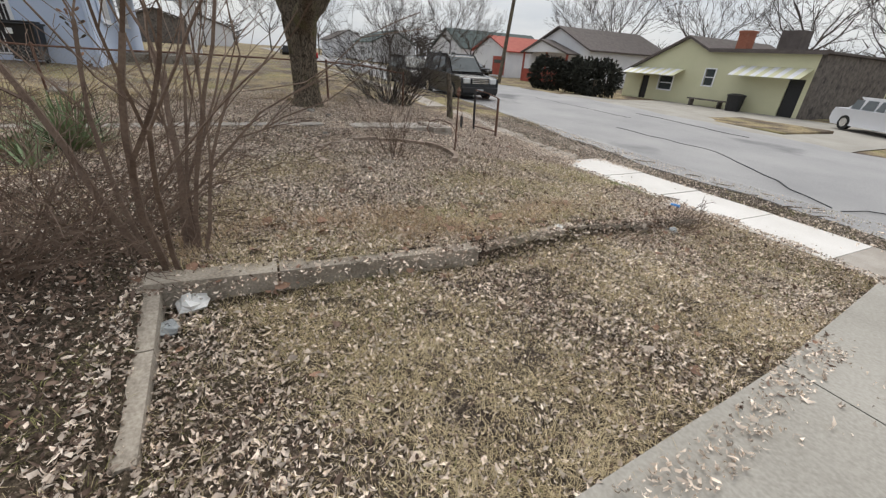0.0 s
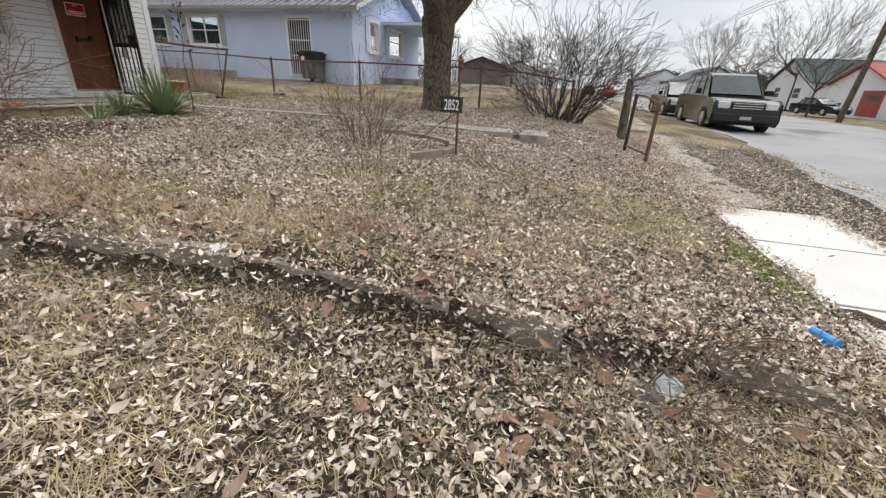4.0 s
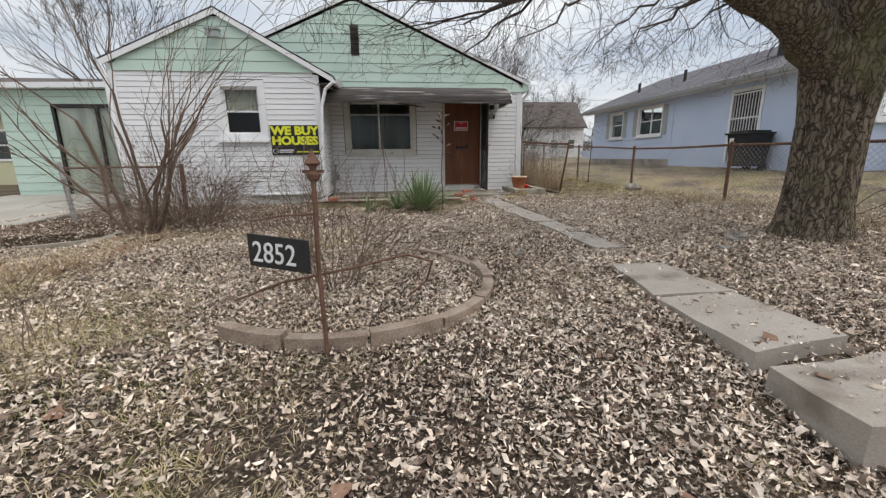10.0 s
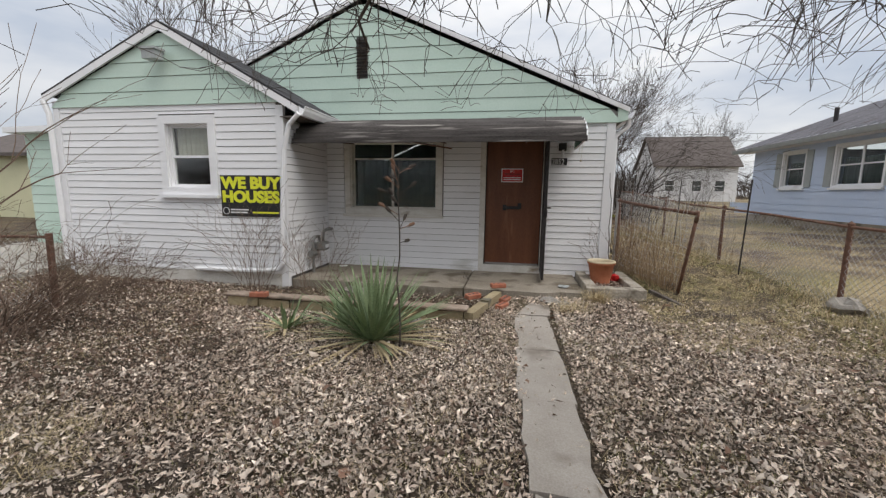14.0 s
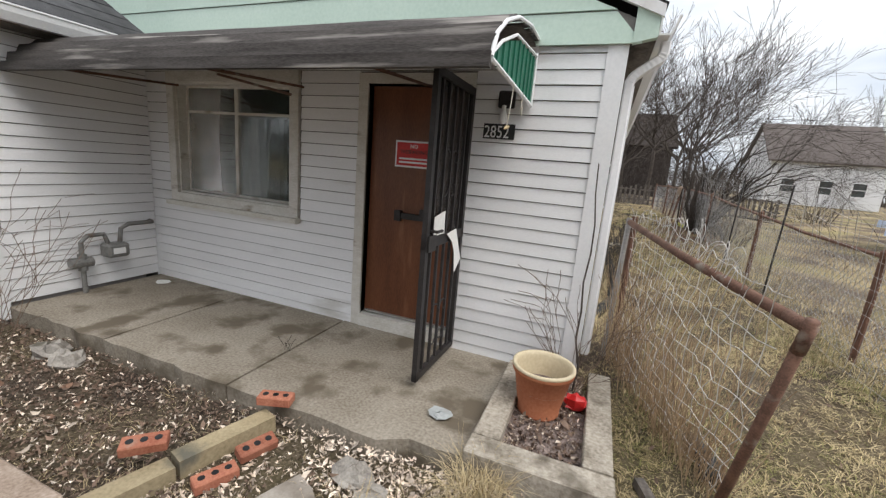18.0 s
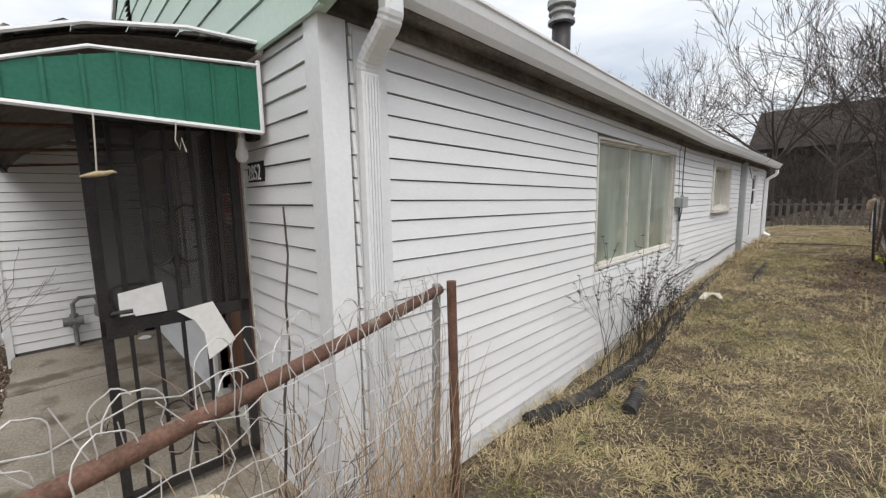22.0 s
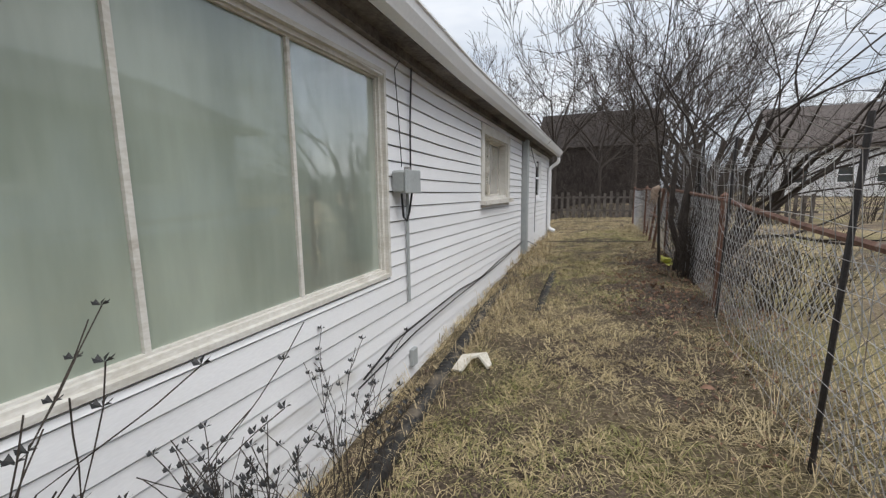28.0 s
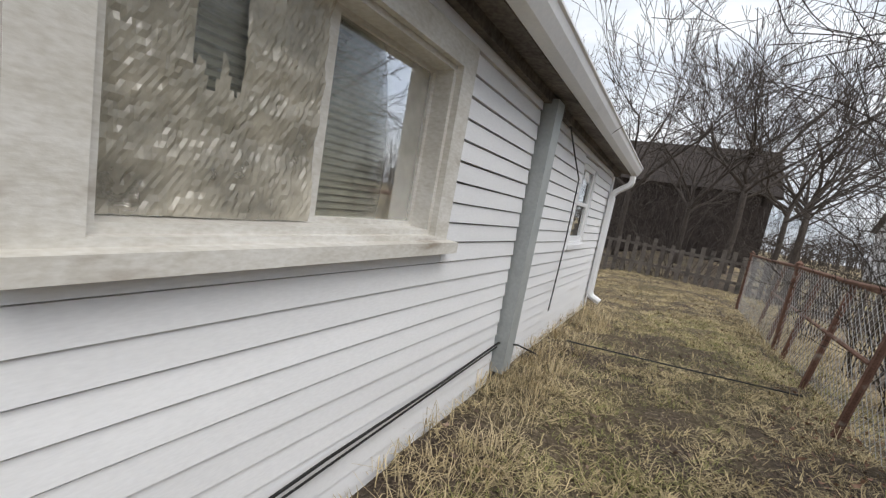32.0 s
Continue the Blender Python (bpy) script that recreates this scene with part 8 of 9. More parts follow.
for i in range(60):
    x = -5 + i * 0.2
    h = 0.85 + RNG.normal(0, 0.06)
    z = gz(x, 17.4)
    part("picket", Mesh().box(x, x + 0.09, 17.4, 17.42, z - 0.05, z + h), "dirtywood", BF)
for h in (0.25, 0.7):
    part("rail", Mesh().box(-5, 7, 17.42, 17.46, gz(0, 17.4) + h, gz(0, 17.4) + h + 0.06), "dirtywood", BF)
for i in range(15):
    brush("thicket_shrub", (-5 + i * 0.95 + RNG.normal(0, 0.3), 18.3 + RNG.normal(0, 0.7)), 24, 2.5 + RNG.normal(0, 0.4), 1.6, 100 + i, "tangled leafless brown thicket at the back fence", mat="darktwig" if i % 2 else "twig", r=0.007, depth=3, lean=0.5, split=False)

BARN = thing("barn", "tall dark brown barn behind the thicket", "barn", (1, 35, 0.5))
part("wall", Mesh().box(-3.2, 4.6, 32.5, 40, 0.0, 4.3), "darkbarn", BARN)
part("roof", Mesh().prism([(-3.5, 32.2, 4.2), (4.9, 32.2, 4.2), (4.9, 36.2, 7.1), (-3.5, 36.2, 7.1)], (0, 0.15, -0.15)), "darkbarn", BARN)
part("roof", Mesh().prism([(-3.5, 40.3, 4.2), (4.9, 40.3, 4.2), (4.9, 36.2, 7.1), (-3.5, 36.2, 7.1)], (0, -0.15, -0.15)), "darkbarn", BARN)
for i in range(20):
    part("plank", Mesh().box(-3.15 + i * 0.385, -2.8 + i * 0.385, 32.46, 32.5, 0.1, 4.2), "darkbarn", BARN)
# ---- houses beyond ----
def plain_house(name, label, x0, x1, y0, y1, z0, eave, ridge, wall, roofm, axis="x", wins=(), overhang=0.35, face=-1, doors=()):
    """A far house: walls with real openings on the seen front, gables, roof slabs, windows, doors."""
    H = thing(name, label, "house", ((x0 + x1) / 2, (y0 + y1) / 2, z0))
    fy = y0 if face < 0 else y1
    mapf = (lambda s, z, n: (s, fy - n, z)) if face < 0 else (lambda s, z, n: (s, fy + n, z))
    holes = [(s, s + w, z0 + zz, z0 + zz + h) for s, zz, w, h in (*wins, *doors)]
    wall_body("wall", mapf, x0, x1, z0 - 0.4, eave, holes, 0.2, wall, H)
    for xa in (x0, x1 - 0.2):
        part("wall", Mesh().box(xa, xa + 0.2, y0 + 0.2, y1 - 0.2, z0 - 0.4, eave), wall, H)
    by = y1 if face < 0 else y0
    part("wall", Mesh().box(x0, x1, by - 0.2 if face < 0 else by, by if face < 0 else by + 0.2, z0 - 0.4, eave), wall, H)
    if axis == "x":
        ym = (y0 + y1) / 2
        for ya in (y0 - overhang, y1 + overhang):
            part("roof", Mesh().prism([(x0 - overhang, ya, eave - 0.1), (x1 + overhang, ya, eave - 0.1), (x1 + overhang, ym, ridge), (x0 - overhang, ym, ridge)], (0, 0, 0.14)), roofm, H)
        for xx in (x0, x1 - 0.15):
            part("gable", Mesh().prism([(xx, y0, eave), (xx, y1, eave), (xx, ym, ridge - 0.05)], (0.15, 0, 0)), wall, H)
    else:
        xm = (x0 + x1) / 2
        for xa in (x0 - overhang, x1 + overhang):
            part("roof", Mesh().prism([(xa, y0 - overhang, eave - 0.1), (xa, y1 + overhang, eave - 0.1), (xm, y1 + overhang, ridge), (xm, y0 - overhang, ridge)], (0, 0, 0.14)), roofm, H)
        for yy in (y0, y1 - 0.15):
            part("gable", Mesh().prism([(x0, yy, eave), (x1, yy, eave), (xm, yy, ridge - 0.05)], (0, 0.15, 0)), wall, H)
    for s, zz, w, h in wins:
        W = part("window", rect(mapf, s - 0.07, s + w + 0.07, z0 + zz - 0.08, z0 + zz, -0.05, 0.03), "trim", H)
        F = rect(mapf, s - 0.07, s, z0 + zz, z0 + zz + h, -0.05, 0.03)
        rect(mapf, s + w, s + w + 0.07, z0 + zz, z0 + zz + h, -0.05, 0.03, F)
        rect(mapf, s - 0.07, s + w + 0.07, z0 + zz + h, z0 + zz + h + 0.07, -0.05, 0.03, F)
        rect(mapf, s, s + w, z0 + zz + h / 2 - 0.03, z0 + zz + h / 2 + 0.03, -0.06, -0.02, F)
        part("frame", F, "trim", W)
        part("pane", rect(mapf, s, s + w, z0 + zz, z0 + zz + h, -0.09, -0.07), "carglass", W)
    for s, zz, w, h in doors:
        part("door", rect(mapf, s, s + w, z0 + zz, z0 + zz + h, -0.1, -0.05), "door", H)
    return H


# yellow house across the street: gabled part and flat-roofed part
yz = -0.9
YH = thing("yellow_house", "cream-yellow house with a gable, striped awnings and a flat-roofed part", "house", (10, -38, yz))
yfront = lambda s, z, n: (s, -34.0 + n, z)
ywins = ((12.05, 13.15, -0.1, 0.8), (9.05, 9.7, 0.42, 1.42))
ydoors = ((14.1, 14.75, yz, 0.75), (3.75, 4.6, yz, 1.15))
wall_body("wall", yfront, 9.72, 16.4, yz - 0.3, 0.95, [h for h in (*ywins, *ydoors) if h[0] > 9.72], 0.2, "beige", YH)
wall_body("wall", yfront, 3.5, 9.715, yz - 0.3, 2.5, [h for h in (*ywins, *ydoors) if h[1] < 9.72], 0.2, "beige", YH)
part("gable", Mesh().prism([(9.72, -34.2, 0.95), (16.4, -34.2, 0.95), (11.5, -34.2, 3.3), (9.72, -34.2, 2.45)], (0, 0.195, 0)), "beige", YH)
part("wall", Mesh().box(16.2, 16.4, -43, -34.2, yz - 0.3, 0.95), "beige", YH)
part("side_wall", Mesh().box(3.3, 3.5, -43, -34.0, yz - 0.3, 2.48), "dirtywood", YH, "weathered dark side wall")
part("wall", Mesh().box(3.3, 16.4, -43.2, -43, yz - 0.3, 0.95), "beige", YH)
part("roof", Mesh().prism([(16.8, -33.7, 0.72), (11.5, -33.7, 3.32), (11.5, -43.4, 3.32), (16.8, -43.4, 0.72)], (0, 0, 0.14)), "farroof", YH)
part("roof", Mesh().prism([(9.72, -33.7, 2.46), (11.5, -33.7, 3.32), (11.5, -43.4, 3.32), (9.72, -43.4, 2.46)], (0, 0, 0.14)), "farroof", YH)
part("flat_roof", Mesh().box(3.15, 9.71, -43.3, -33.7, 2.5, 2.62).box(3.1, 9.71, -33.7, -33.62, 2.44, 2.66), "farroof", YH)
for x0, x1, z0, z1 in ywins:
    W = part("window", Mesh().box(x0 - 0.08, x1 + 0.08, -34.05, -33.95, z0 - 0.08, z0), "trim", YH)
    part("frame", Mesh().box(x0 - 0.08, x0, -34.05, -33.96, z0, z1).box(x1, x1 + 0.08, -34.05, -33.96, z0, z1).box(x0 - 0.08, x1 + 0.08, -34.05, -33.96, z1, z1 + 0.07).box(x0, x1, -34.07, -34.0, (z0 + z1) / 2 - 0.03, (z0 + z1) / 2 + 0.03), "trim", W)
    part("pane", Mesh().box(x0, x1, -34.12, -34.09, z0, z1), "carglass", W)
for x0, x1, z0, z1 in ydoors:
    part("door", Mesh().box(x0, x1, -34.16, -34.1, z0, z1), "black", YH)
for xa, n, za, zb in ((11.3, 14, 1.3, 0.85), (3.6, 12, 1.7, 1.15)):
    for i in range(n):
        x = xa + i * 0.33
        part("awning_strip", Mesh().prism([(x, -33.99, za), (x + 0.33, -33.99, za), (x + 0.33, -32.9, zb), (x, -32.9, zb)], (0, 0, 0.03)), "farwhite" if i % 2 else "beige", YH)
part("chimney", Mesh().box(8.8, 9.5, -36.6, -35.9, 2.4, 3.75).box(8.75, 9.55, -36.65, -35.85, 3.7, 3.85), "brick", YH)
part("chimney", Mesh().box(5.7, 6.9, -36.8, -35.8, 2.6, 3.8), "farroof", YH)
BN = thing("bench", "dark wooden bench in front of the yellow house", "bench", (8.6, -33.3, yz))
part("seat", Mesh().box(7.4, 9.9, -33.5, -33.1, yz + 0.42, yz + 0.5), "dirtywood", BN)
for x in (7.6, 9.6):
    part("leg", Mesh().box(x, x + 0.1, -33.5, -33.1, yz - 0.05, yz + 0.42), "dirtywood", BN)
TB = thing("trash_bin", "black round trash bin before the yellow house", "bin", (6.7, -33.2, yz))
part("body", Mesh().lathe(6.7, -33.2, [(0.0, yz - 0.1), (0.4, yz - 0.1), (0.48, yz + 0.85)], 16), "black", TB)
part("lid", Mesh().lathe(6.7, -33.2, [(0.5, yz + 0.85), (0.52, yz + 0.95), (0.3, yz + 1.02), (0.0, yz + 1.04)], 16), "black", TB)
BB = thing("blue_bin", "blue recycling bins beside the yellow house", "bin", (0.9, -35.2, yz))
part("body", Mesh().box(0.5, 1.3, -35.6, -34.8, yz - 0.1, yz + 0.9, 0.06), "carblue", BB)
part("lid", Mesh().box(0.45, 1.35, -35.65, -34.75, yz + 0.9, yz + 1.0, 0.03), "carblue", BB)
M = Mesh()
ax, ay_ = [-3.2 + 1.1 * i for i in range(15)], [-33.9 + 0.8 * j for j in range(14)]
for x in ax:
    M.v += [(x, y, gz(x, y) + 0.03) for y in ay_]
M.f += [(i * 14 + j, i * 14 + 14 + j, i * 14 + 15 + j, i * 14 + j + 1) for i in range(14) for j in range(13)]
whole("concrete_apron", M, "drive", "pale concrete apron across the street", "driveway", kind="structure")
whole("grass_island", Mesh().box(-0.6, 3.4, -28.6, -24.6, -0.95, -0.78, 0.03), "lawn", "patch of straw-coloured grass on the apron", "lawn", kind="structure")

plain_house("white_house", "white gable-fronted house with a brown roof and a small gabled porch", 23.2, 32.8, -47, -36, -0.4, 2.45, 4.5, "farwhite", "farroof", "y", wins=((24.2, 1.0, 1.4, 1.2), (30.5, 1.0, 1.1, 1.1)), doors=((27.6, 0.1, 0.9, 2.0),), face=1)
PG = thing("gabled_porch", "white gabled porch with a dark opening", "porch", (28.3, -35.2, -0.4))
part("gable", Mesh().prism([(24.6, -34.6, 2.1), (32.2, -34.6, 2.1), (29.0, -34.6, 3.2)], (0, -1.35, 0)), "farwhite", PG)
part("roof", Mesh().prism([(24.3, -34.4, 2.05), (29.0, -34.4, 3.35), (29.0, -34.4, 3.2), (24.5, -34.4, 1.95)], (0, -1.55, 0)).prism([(32.5, -34.4, 2.05), (29.0, -34.4, 3.35), (29.0, -34.4, 3.2), (32.3, -34.4, 1.95)], (0, -1.55, 0)), "farroof", PG)
for x in (24.8, 28.0, 32.0):
    part("post", Mesh().box(x - 0.08, x + 0.08, -34.8, -34.64, -0.9, 2.1), "farred", PG)
part("lattice", Mesh().box(24.9, 31.9, -34.74, -34.7, -0.9, 0.4), "farred", PG)
RGR = plain_house("red_garage", "white garage with a red door and red roof edge", 37.4, 46.2, -45, -36, -0.6, 2.1, 3.8, "farwhite", "farred", "y", face=1)
part("garage_door", Mesh().box(37.8, 40.7, -36.0, -35.95, -0.7, 1.5), "farred", RGR)
part("garage_window", Mesh().box(38.2, 40.3, -35.95, -35.93, 0.7, 1.1), "carglass", RGR)
plain_house("white_green_house", "white gable-fronted house with a grey-green roof", 50, 61, -52, -36, -0.3, 2.3, 5.0, "farwhite", "greenroof", "y", wins=((52, 0.9, 1.6, 1.1), (57, 0.9, 1.4, 1.2)), face=1)
plain_house("white_house", "long white low house with a green roof down the street", 70, 84, -36, -28, -0.3, 2.6, 4.6, "farwhite", "greenroof", "x", wins=((72, 0.9, 1.5, 1.2), (77, 0.9, 1.5, 1.2)), face=1)
plain_house("white_house", "distant white house with a grey roof", 88, 100, -32, -24, -0.3, 2.8, 4.8, "farwhite", "farroof", "x", wins=((90, 0.9, 1.5, 1.2), (95, 0.9, 1.5, 1.2)), face=1)
plain_house("brown_house", "dark house with a covered porch beyond the blue house", 57, 64, -0.5, 7, 0.2, 2.9, 4.2, "dirtywood", "farroof", "x", wins=((58.5, 0.9, 1.2, 1.1), (61, 0.9, 1.2, 1.1)), face=-1)
plain_house("white_house", "white cottage further along the street", 72, 81, -5, 4, 0.2, 2.8, 4.6, "farwhite", "farroof", "x", wins=((74, 0.9, 1.2, 1.1), (78, 0.9, 1.2, 1.1)), face=-1)
plain_house("grey_house", "pale grey house with a steep dark roof behind the yards", 15.0, 24.0, 46, 54, 0.9, 4.6, 8.4, "farwhite", "farroof", "x", wins=((16.2, 0.8, 1.0, 1.2), (19.2, 0.8, 1.0, 1.2), (21.7, 0.8, 1.0, 1.2)), face=-1)
plain_house("cream_house", "cream-sided low house west of the driveway", -26, -15.5, 7, 16, -0.2, 2.5, 4.3, "beige", "farroof", "x", wins=((-18.2, 1.0, 1.0, 1.0),), face=-1)

for i, (x, y) in enumerate(((12.7, -27.2), (17.6, -27.0), (15.3, -28.0))):
    rng = np.random.default_rng(200 + i)
    EB = thing("evergreen_bush", "large dark rounded evergreen bush across the street", "bush", (x, y, -0.6), "evergreen bushes")
    V, F = [], []
    for k in range(2600):
        d = Vector(rng.normal(0, 1, 3)).normalized()
        r = rng.uniform(0.72, 1.06) * (1 + 0.14 * math.sin(d.x * 4 + i) * math.sin(d.y * 5))
        p = Vector((x + d.x * 1.75 * r, y + d.y * 1.3 * r, 0.35 + d.z * 1.15 * r))
        if p.z < -0.65:
            continue
        s = Vector(rng.normal(0, 1, 3)).normalized() * 0.12
        u = (d + Vector(rng.normal(0, 0.4, 3))).normalized() * 0.22
        q = len(V)
        V += [tuple(p - s), tuple(p + s), tuple(p + u)]
        F.append((q, q + 1, q + 2))
    M = Mesh()
    M.v, M.f = V, F
    part("foliage", M, "evergreen", EB)
    part("trunk", Mesh().tube([(x, y, -0.9), (x, y, 0.3)], 0.12, 6), "bark", EB)

UP = thing("utility_pole", "leaning brown wooden utility pole across the street", "pole", (20.7, -24.5, -0.9))
part("pole", Mesh().tube([(20.7, -24.5, -1.0), (19.7, -24.7, 8.2)], [0.16, 0.12], 10), "bark", UP)
part("crossarm", Mesh().box(18.8, 20.8, -24.76, -24.64, 7.7, 7.85), "bark", UP)
for k in range(3):
    pts = [(-80 + 200 * t / 24, -25.2 + 0.3 * k, 8.6 - 0.4 * k - 0.8 * math.sin(math.pi * ((t / 24 * 5) % 1))) for t in range(25)]
    whole("power_line", Mesh().tube(pts, 0.02, 4), "black", "thin black overhead power line", "cable", "power lines")
for k in range(2):
    pts = [(40 - 60 * t / 12, 30.0 + 0.5 * k, 6.6 - 0.5 * k - 0.5 * math.sin(math.pi * t / 12)) for t in range(13)]
    whole("power_line", Mesh().tube(pts, 0.016, 4), "black", "thin overhead wire behind the houses", "cable", "power lines")


def soften(ob, width):
    """Rounds the edges of a pressed metal shell."""
    b = ob.modifiers.new("rounding", "BEVEL")
    b.width, b.segments, b.limit_method, b.angle_limit = width, 3, "ANGLE", radians(12)
    ob.data.polygons.foreach_set("use_smooth", [True] * len(ob.data.polygons))
    return ob


def car(name, label, at, heading, L, W, H, paint, suv=True):
    """A parked car: shaped body, cabin, glazing, lamps, grille, wheels."""
    C = thing(name, label, "car", (0, 0, 0))
    hood = 0.55 * H if suv else 0.58 * H
    sill = 0.22
    prof = [(-L / 2, 0.35), (-L / 2 + 0.05, hood - 0.12), (-L / 2 + 0.2, hood - 0.02), (-L * 0.22, hood + 0.06), (-L * 0.2, hood + 0.06), (L / 2 - 0.08, hood + 0.1), (L / 2, 0.75), (L / 2, 0.4), (L / 2 - 0.15, sill), (-L / 2 + 0.12, sill)]
    M = Mesh()
    n = len(prof)
    ys = [(-W / 2, 0.06), (-W / 2 + 0.1, 0.0), (W / 2 - 0.1, 0.0), (W / 2, 0.06)]
    for y, inset in ys:
        for x, z in prof:
            M.v.append((x * (1 - inset * 0.35), y, z - (inset if z > 0.6 else -inset * 0.5)))
    for k in range(3):
        for i in range(n):
            a, b = k * n + i, k * n + (i + 1) % n
            M.f.append((a, b, b + n, a + n))
    M.f += [tuple(range(n)), tuple(range(3 * n, 4 * n))[::-1]]
    soften(part("body", M, paint, C), 0.07)
    front_x, rear_x = -L * 0.22, (L / 2 - 0.1 if suv else L * 0.36)
    cab = [(front_x, hood + 0.05), (front_x + 0.72 * (1 if suv else 1.2), H - 0.05), (front_x + 1.0, H), (rear_x - 0.45, H), (rear_x - 0.2 if suv else rear_x - 0.6, H - 0.08), (rear_x, hood + 0.08)]
    K = Mesh()
    m = len(cab)
    for y, z0 in ((-W / 2 + 0.1, 0), (W / 2 - 0.1, 0)):
        for x, z in cab:
            tuck = 0.13 * (z - hood) / (H - hood)
            K.v.append((x, y + (tuck if y < 0 else -tuck), z))
    K.f += [tuple(range(m)), tuple(range(m, 2 * m))[::-1]] + [(i, (i + 1) % m, (i + 1) % m + m, i + m) for i in range(m)]
    soften(part("cabin", K, paint, C), 0.06)
    yw = W / 2 - 0.1
    part("windscreen", Mesh().add([(front_x - 0.012 + 0.05, -yw + 0.1, hood + 0.12), (front_x - 0.012 + 0.05, yw - 0.1, hood + 0.12), (front_x + 0.66 * (1 if suv else 1.2), yw - 0.2, H - 0.1), (front_x + 0.66 * (1 if suv else 1.2), -yw + 0.2, H - 0.1)], [(0, 1, 2, 3)]), "carglass", C).location = (-0.02, 0, 0.02)
    for sg in (-1, 1):
        for a, b in ((0.14, 0.42), (0.45, 0.7), (0.73, 0.93)):
            xa, xb = front_x + (rear_x - front_x) * a, front_x + (rear_x - front_x) * b
            v = [(xa + 0.12 * (a < 0.2), sg * (yw + 0.004), hood + 0.1), (xb, sg * (yw + 0.004), hood + 0.1), (xb - 0.06, sg * (yw - 0.1), H - 0.1), (xa + (0.45 if a < 0.2 else 0.04), sg * (yw - 0.1), H - 0.1)]
            part("side_window", Mesh().add(v, [(0, 1, 2, 3)]), "carglass", C)
        for xx in (-L * 0.31, L * 0.3):
            wz = 0.36 if suv else 0.32
            y0 = sg * (W / 2 - 0.2)
            tyre = part("wheel", Mesh().tube([(xx, y0, wz), (xx, sg * (W / 2 + 0.01), wz)], wz, 20), "tyre", C)
            part("rim", Mesh().tube([(xx, sg * (W / 2), wz), (xx, sg * (W / 2 + 0.02), wz)], wz * 0.62, 14), "chrome", tyre)
        part("headlight", Mesh().box(-L / 2 - 0.02, -L / 2 + 0.2, sg * (W / 2 - 0.3) - 0.17, sg * (W / 2 - 0.3) + 0.17, hood - 0.3, hood - 0.08, 0.03), "lamp", C)
        part("mirror", Mesh().box(front_x + 0.25, front_x + 0.37, sg * (W / 2 + 0.02), sg * (W / 2 + 0.2), hood + 0.12, hood + 0.3, 0.03), paint, C)
    part("grille", Mesh().box(-L / 2 - 0.015, -L / 2 + 0.1, -0.42, 0.42, hood - 0.3, hood - 0.12), "black", C)
    part("licence_plate", Mesh().box(-L / 2 - 0.075, -L / 2 - 0.06, -0.16, 0.16, 0.4, 0.5), "grey_box", C)
    for z in (hood - 0.29, hood - 0.22, hood - 0.15):
        part("grille_bar", Mesh().box(-L / 2 - 0.03, -L / 2, -0.42, 0.42, z, z + 0.03), "chrome", C)
    part("bumper", Mesh().box(-L / 2 - 0.06, -L / 2 + 0.15, -W / 2 + 0.05, W / 2 - 0.05, 0.32, 0.58, 0.04), "black", C)
    if suv:
        for sg in (-1, 1):
            part("roof_rail", Mesh().tube([(front_x + 0.9, sg * (W / 2 - 0.3), H + 0.04), (rear_x - 0.6, sg * (W / 2 - 0.3), H + 0.04)], 0.02, 6), "black", C)
    C.matrix_world = Matrix.Translation(at) @ Matrix.Rotation(heading, 4, "Z")
    return C


sz = lambda x: street_z(x, -18)
car("suv_car", "black SUV parked facing along the verge", (9.8, -15.1, sz(9.8) + 0.01), 0.0, 4.75, 1.95, 1.85, "carblack")
car("small_suv_car", "dark grey small SUV parked behind the black one", (15.9, -15.0, sz(15.9)), 0.0, 4.5, 1.82, 1.62, "carblack")
car("dark_car", "dark car parked on the white house's drive", (37.5, -31.5, -0.75), 0.3, 4.4, 1.8, 1.4, "carblack", False)
car("blue_car", "dark blue car parked across the street", (44, -27.5, -0.5), 0.2, 4.6, 1.8, 1.42, "carblue", False)
car("red_car", "red car parked far down the street", (62, -15.6, sz(62)), math.pi, 4.5, 1.8, 1.42, "carred", False)
car("pickup_car", "dark pickup parked far down the street", (72, -13.2, sz(72)), math.pi, 4.9, 1.85, 1.7, "carblack")
car("white_car", "white car parked beside the yellow house", (-1.4, -31.2, -0.86), -0.5, 4.4, 1.8, 1.45, "carwhite", False)
# distant bare woods along the horizon
V, F = [], []
rng = np.random.default_rng(300)
for k in range(5200):
    an = rng.uniform(0, 6.28)
    r = rng.uniform(95, 140)
    x, y = r * math.cos(an), r * math.sin(an)
    if abs(y + 18) < 12 and x > 0:
        continue
    h = rng.uniform(2.5, 6.5) + 2.5 * abs(math.sin(an * 9))
    w, lx = rng.uniform(0.05, 0.16), rng.normal(0, 1.2)
    q = len(V)
    t = Vector((-math.sin(an), math.cos(an), 0))
    V += [tuple(Vector((x, y, -1)) - t * w), tuple(Vector((x, y, -1)) + t * w), tuple(Vector((x, y, h)) + t * lx)]
    F.append((q, q + 1, q + 2))
    for b in range(3):
        z = h * rng.uniform(0.3, 0.8)
        q = len(V)
        e = t * (rng.normal(0, 1.6)) + Vector((0, 0, rng.uniform(0.8, 2.2)))
        p = Vector((x, y, z)) + t * lx * z / h
        V += [tuple(p), tuple(p + Vector((0, 0, 0.25))), tuple(p + e)]
        F.append((q, q + 1, q + 2))
stuff("far_woods", V, F, "twig", "distant line of bare winter trees", "woods")

# ---- leaves and grass ----


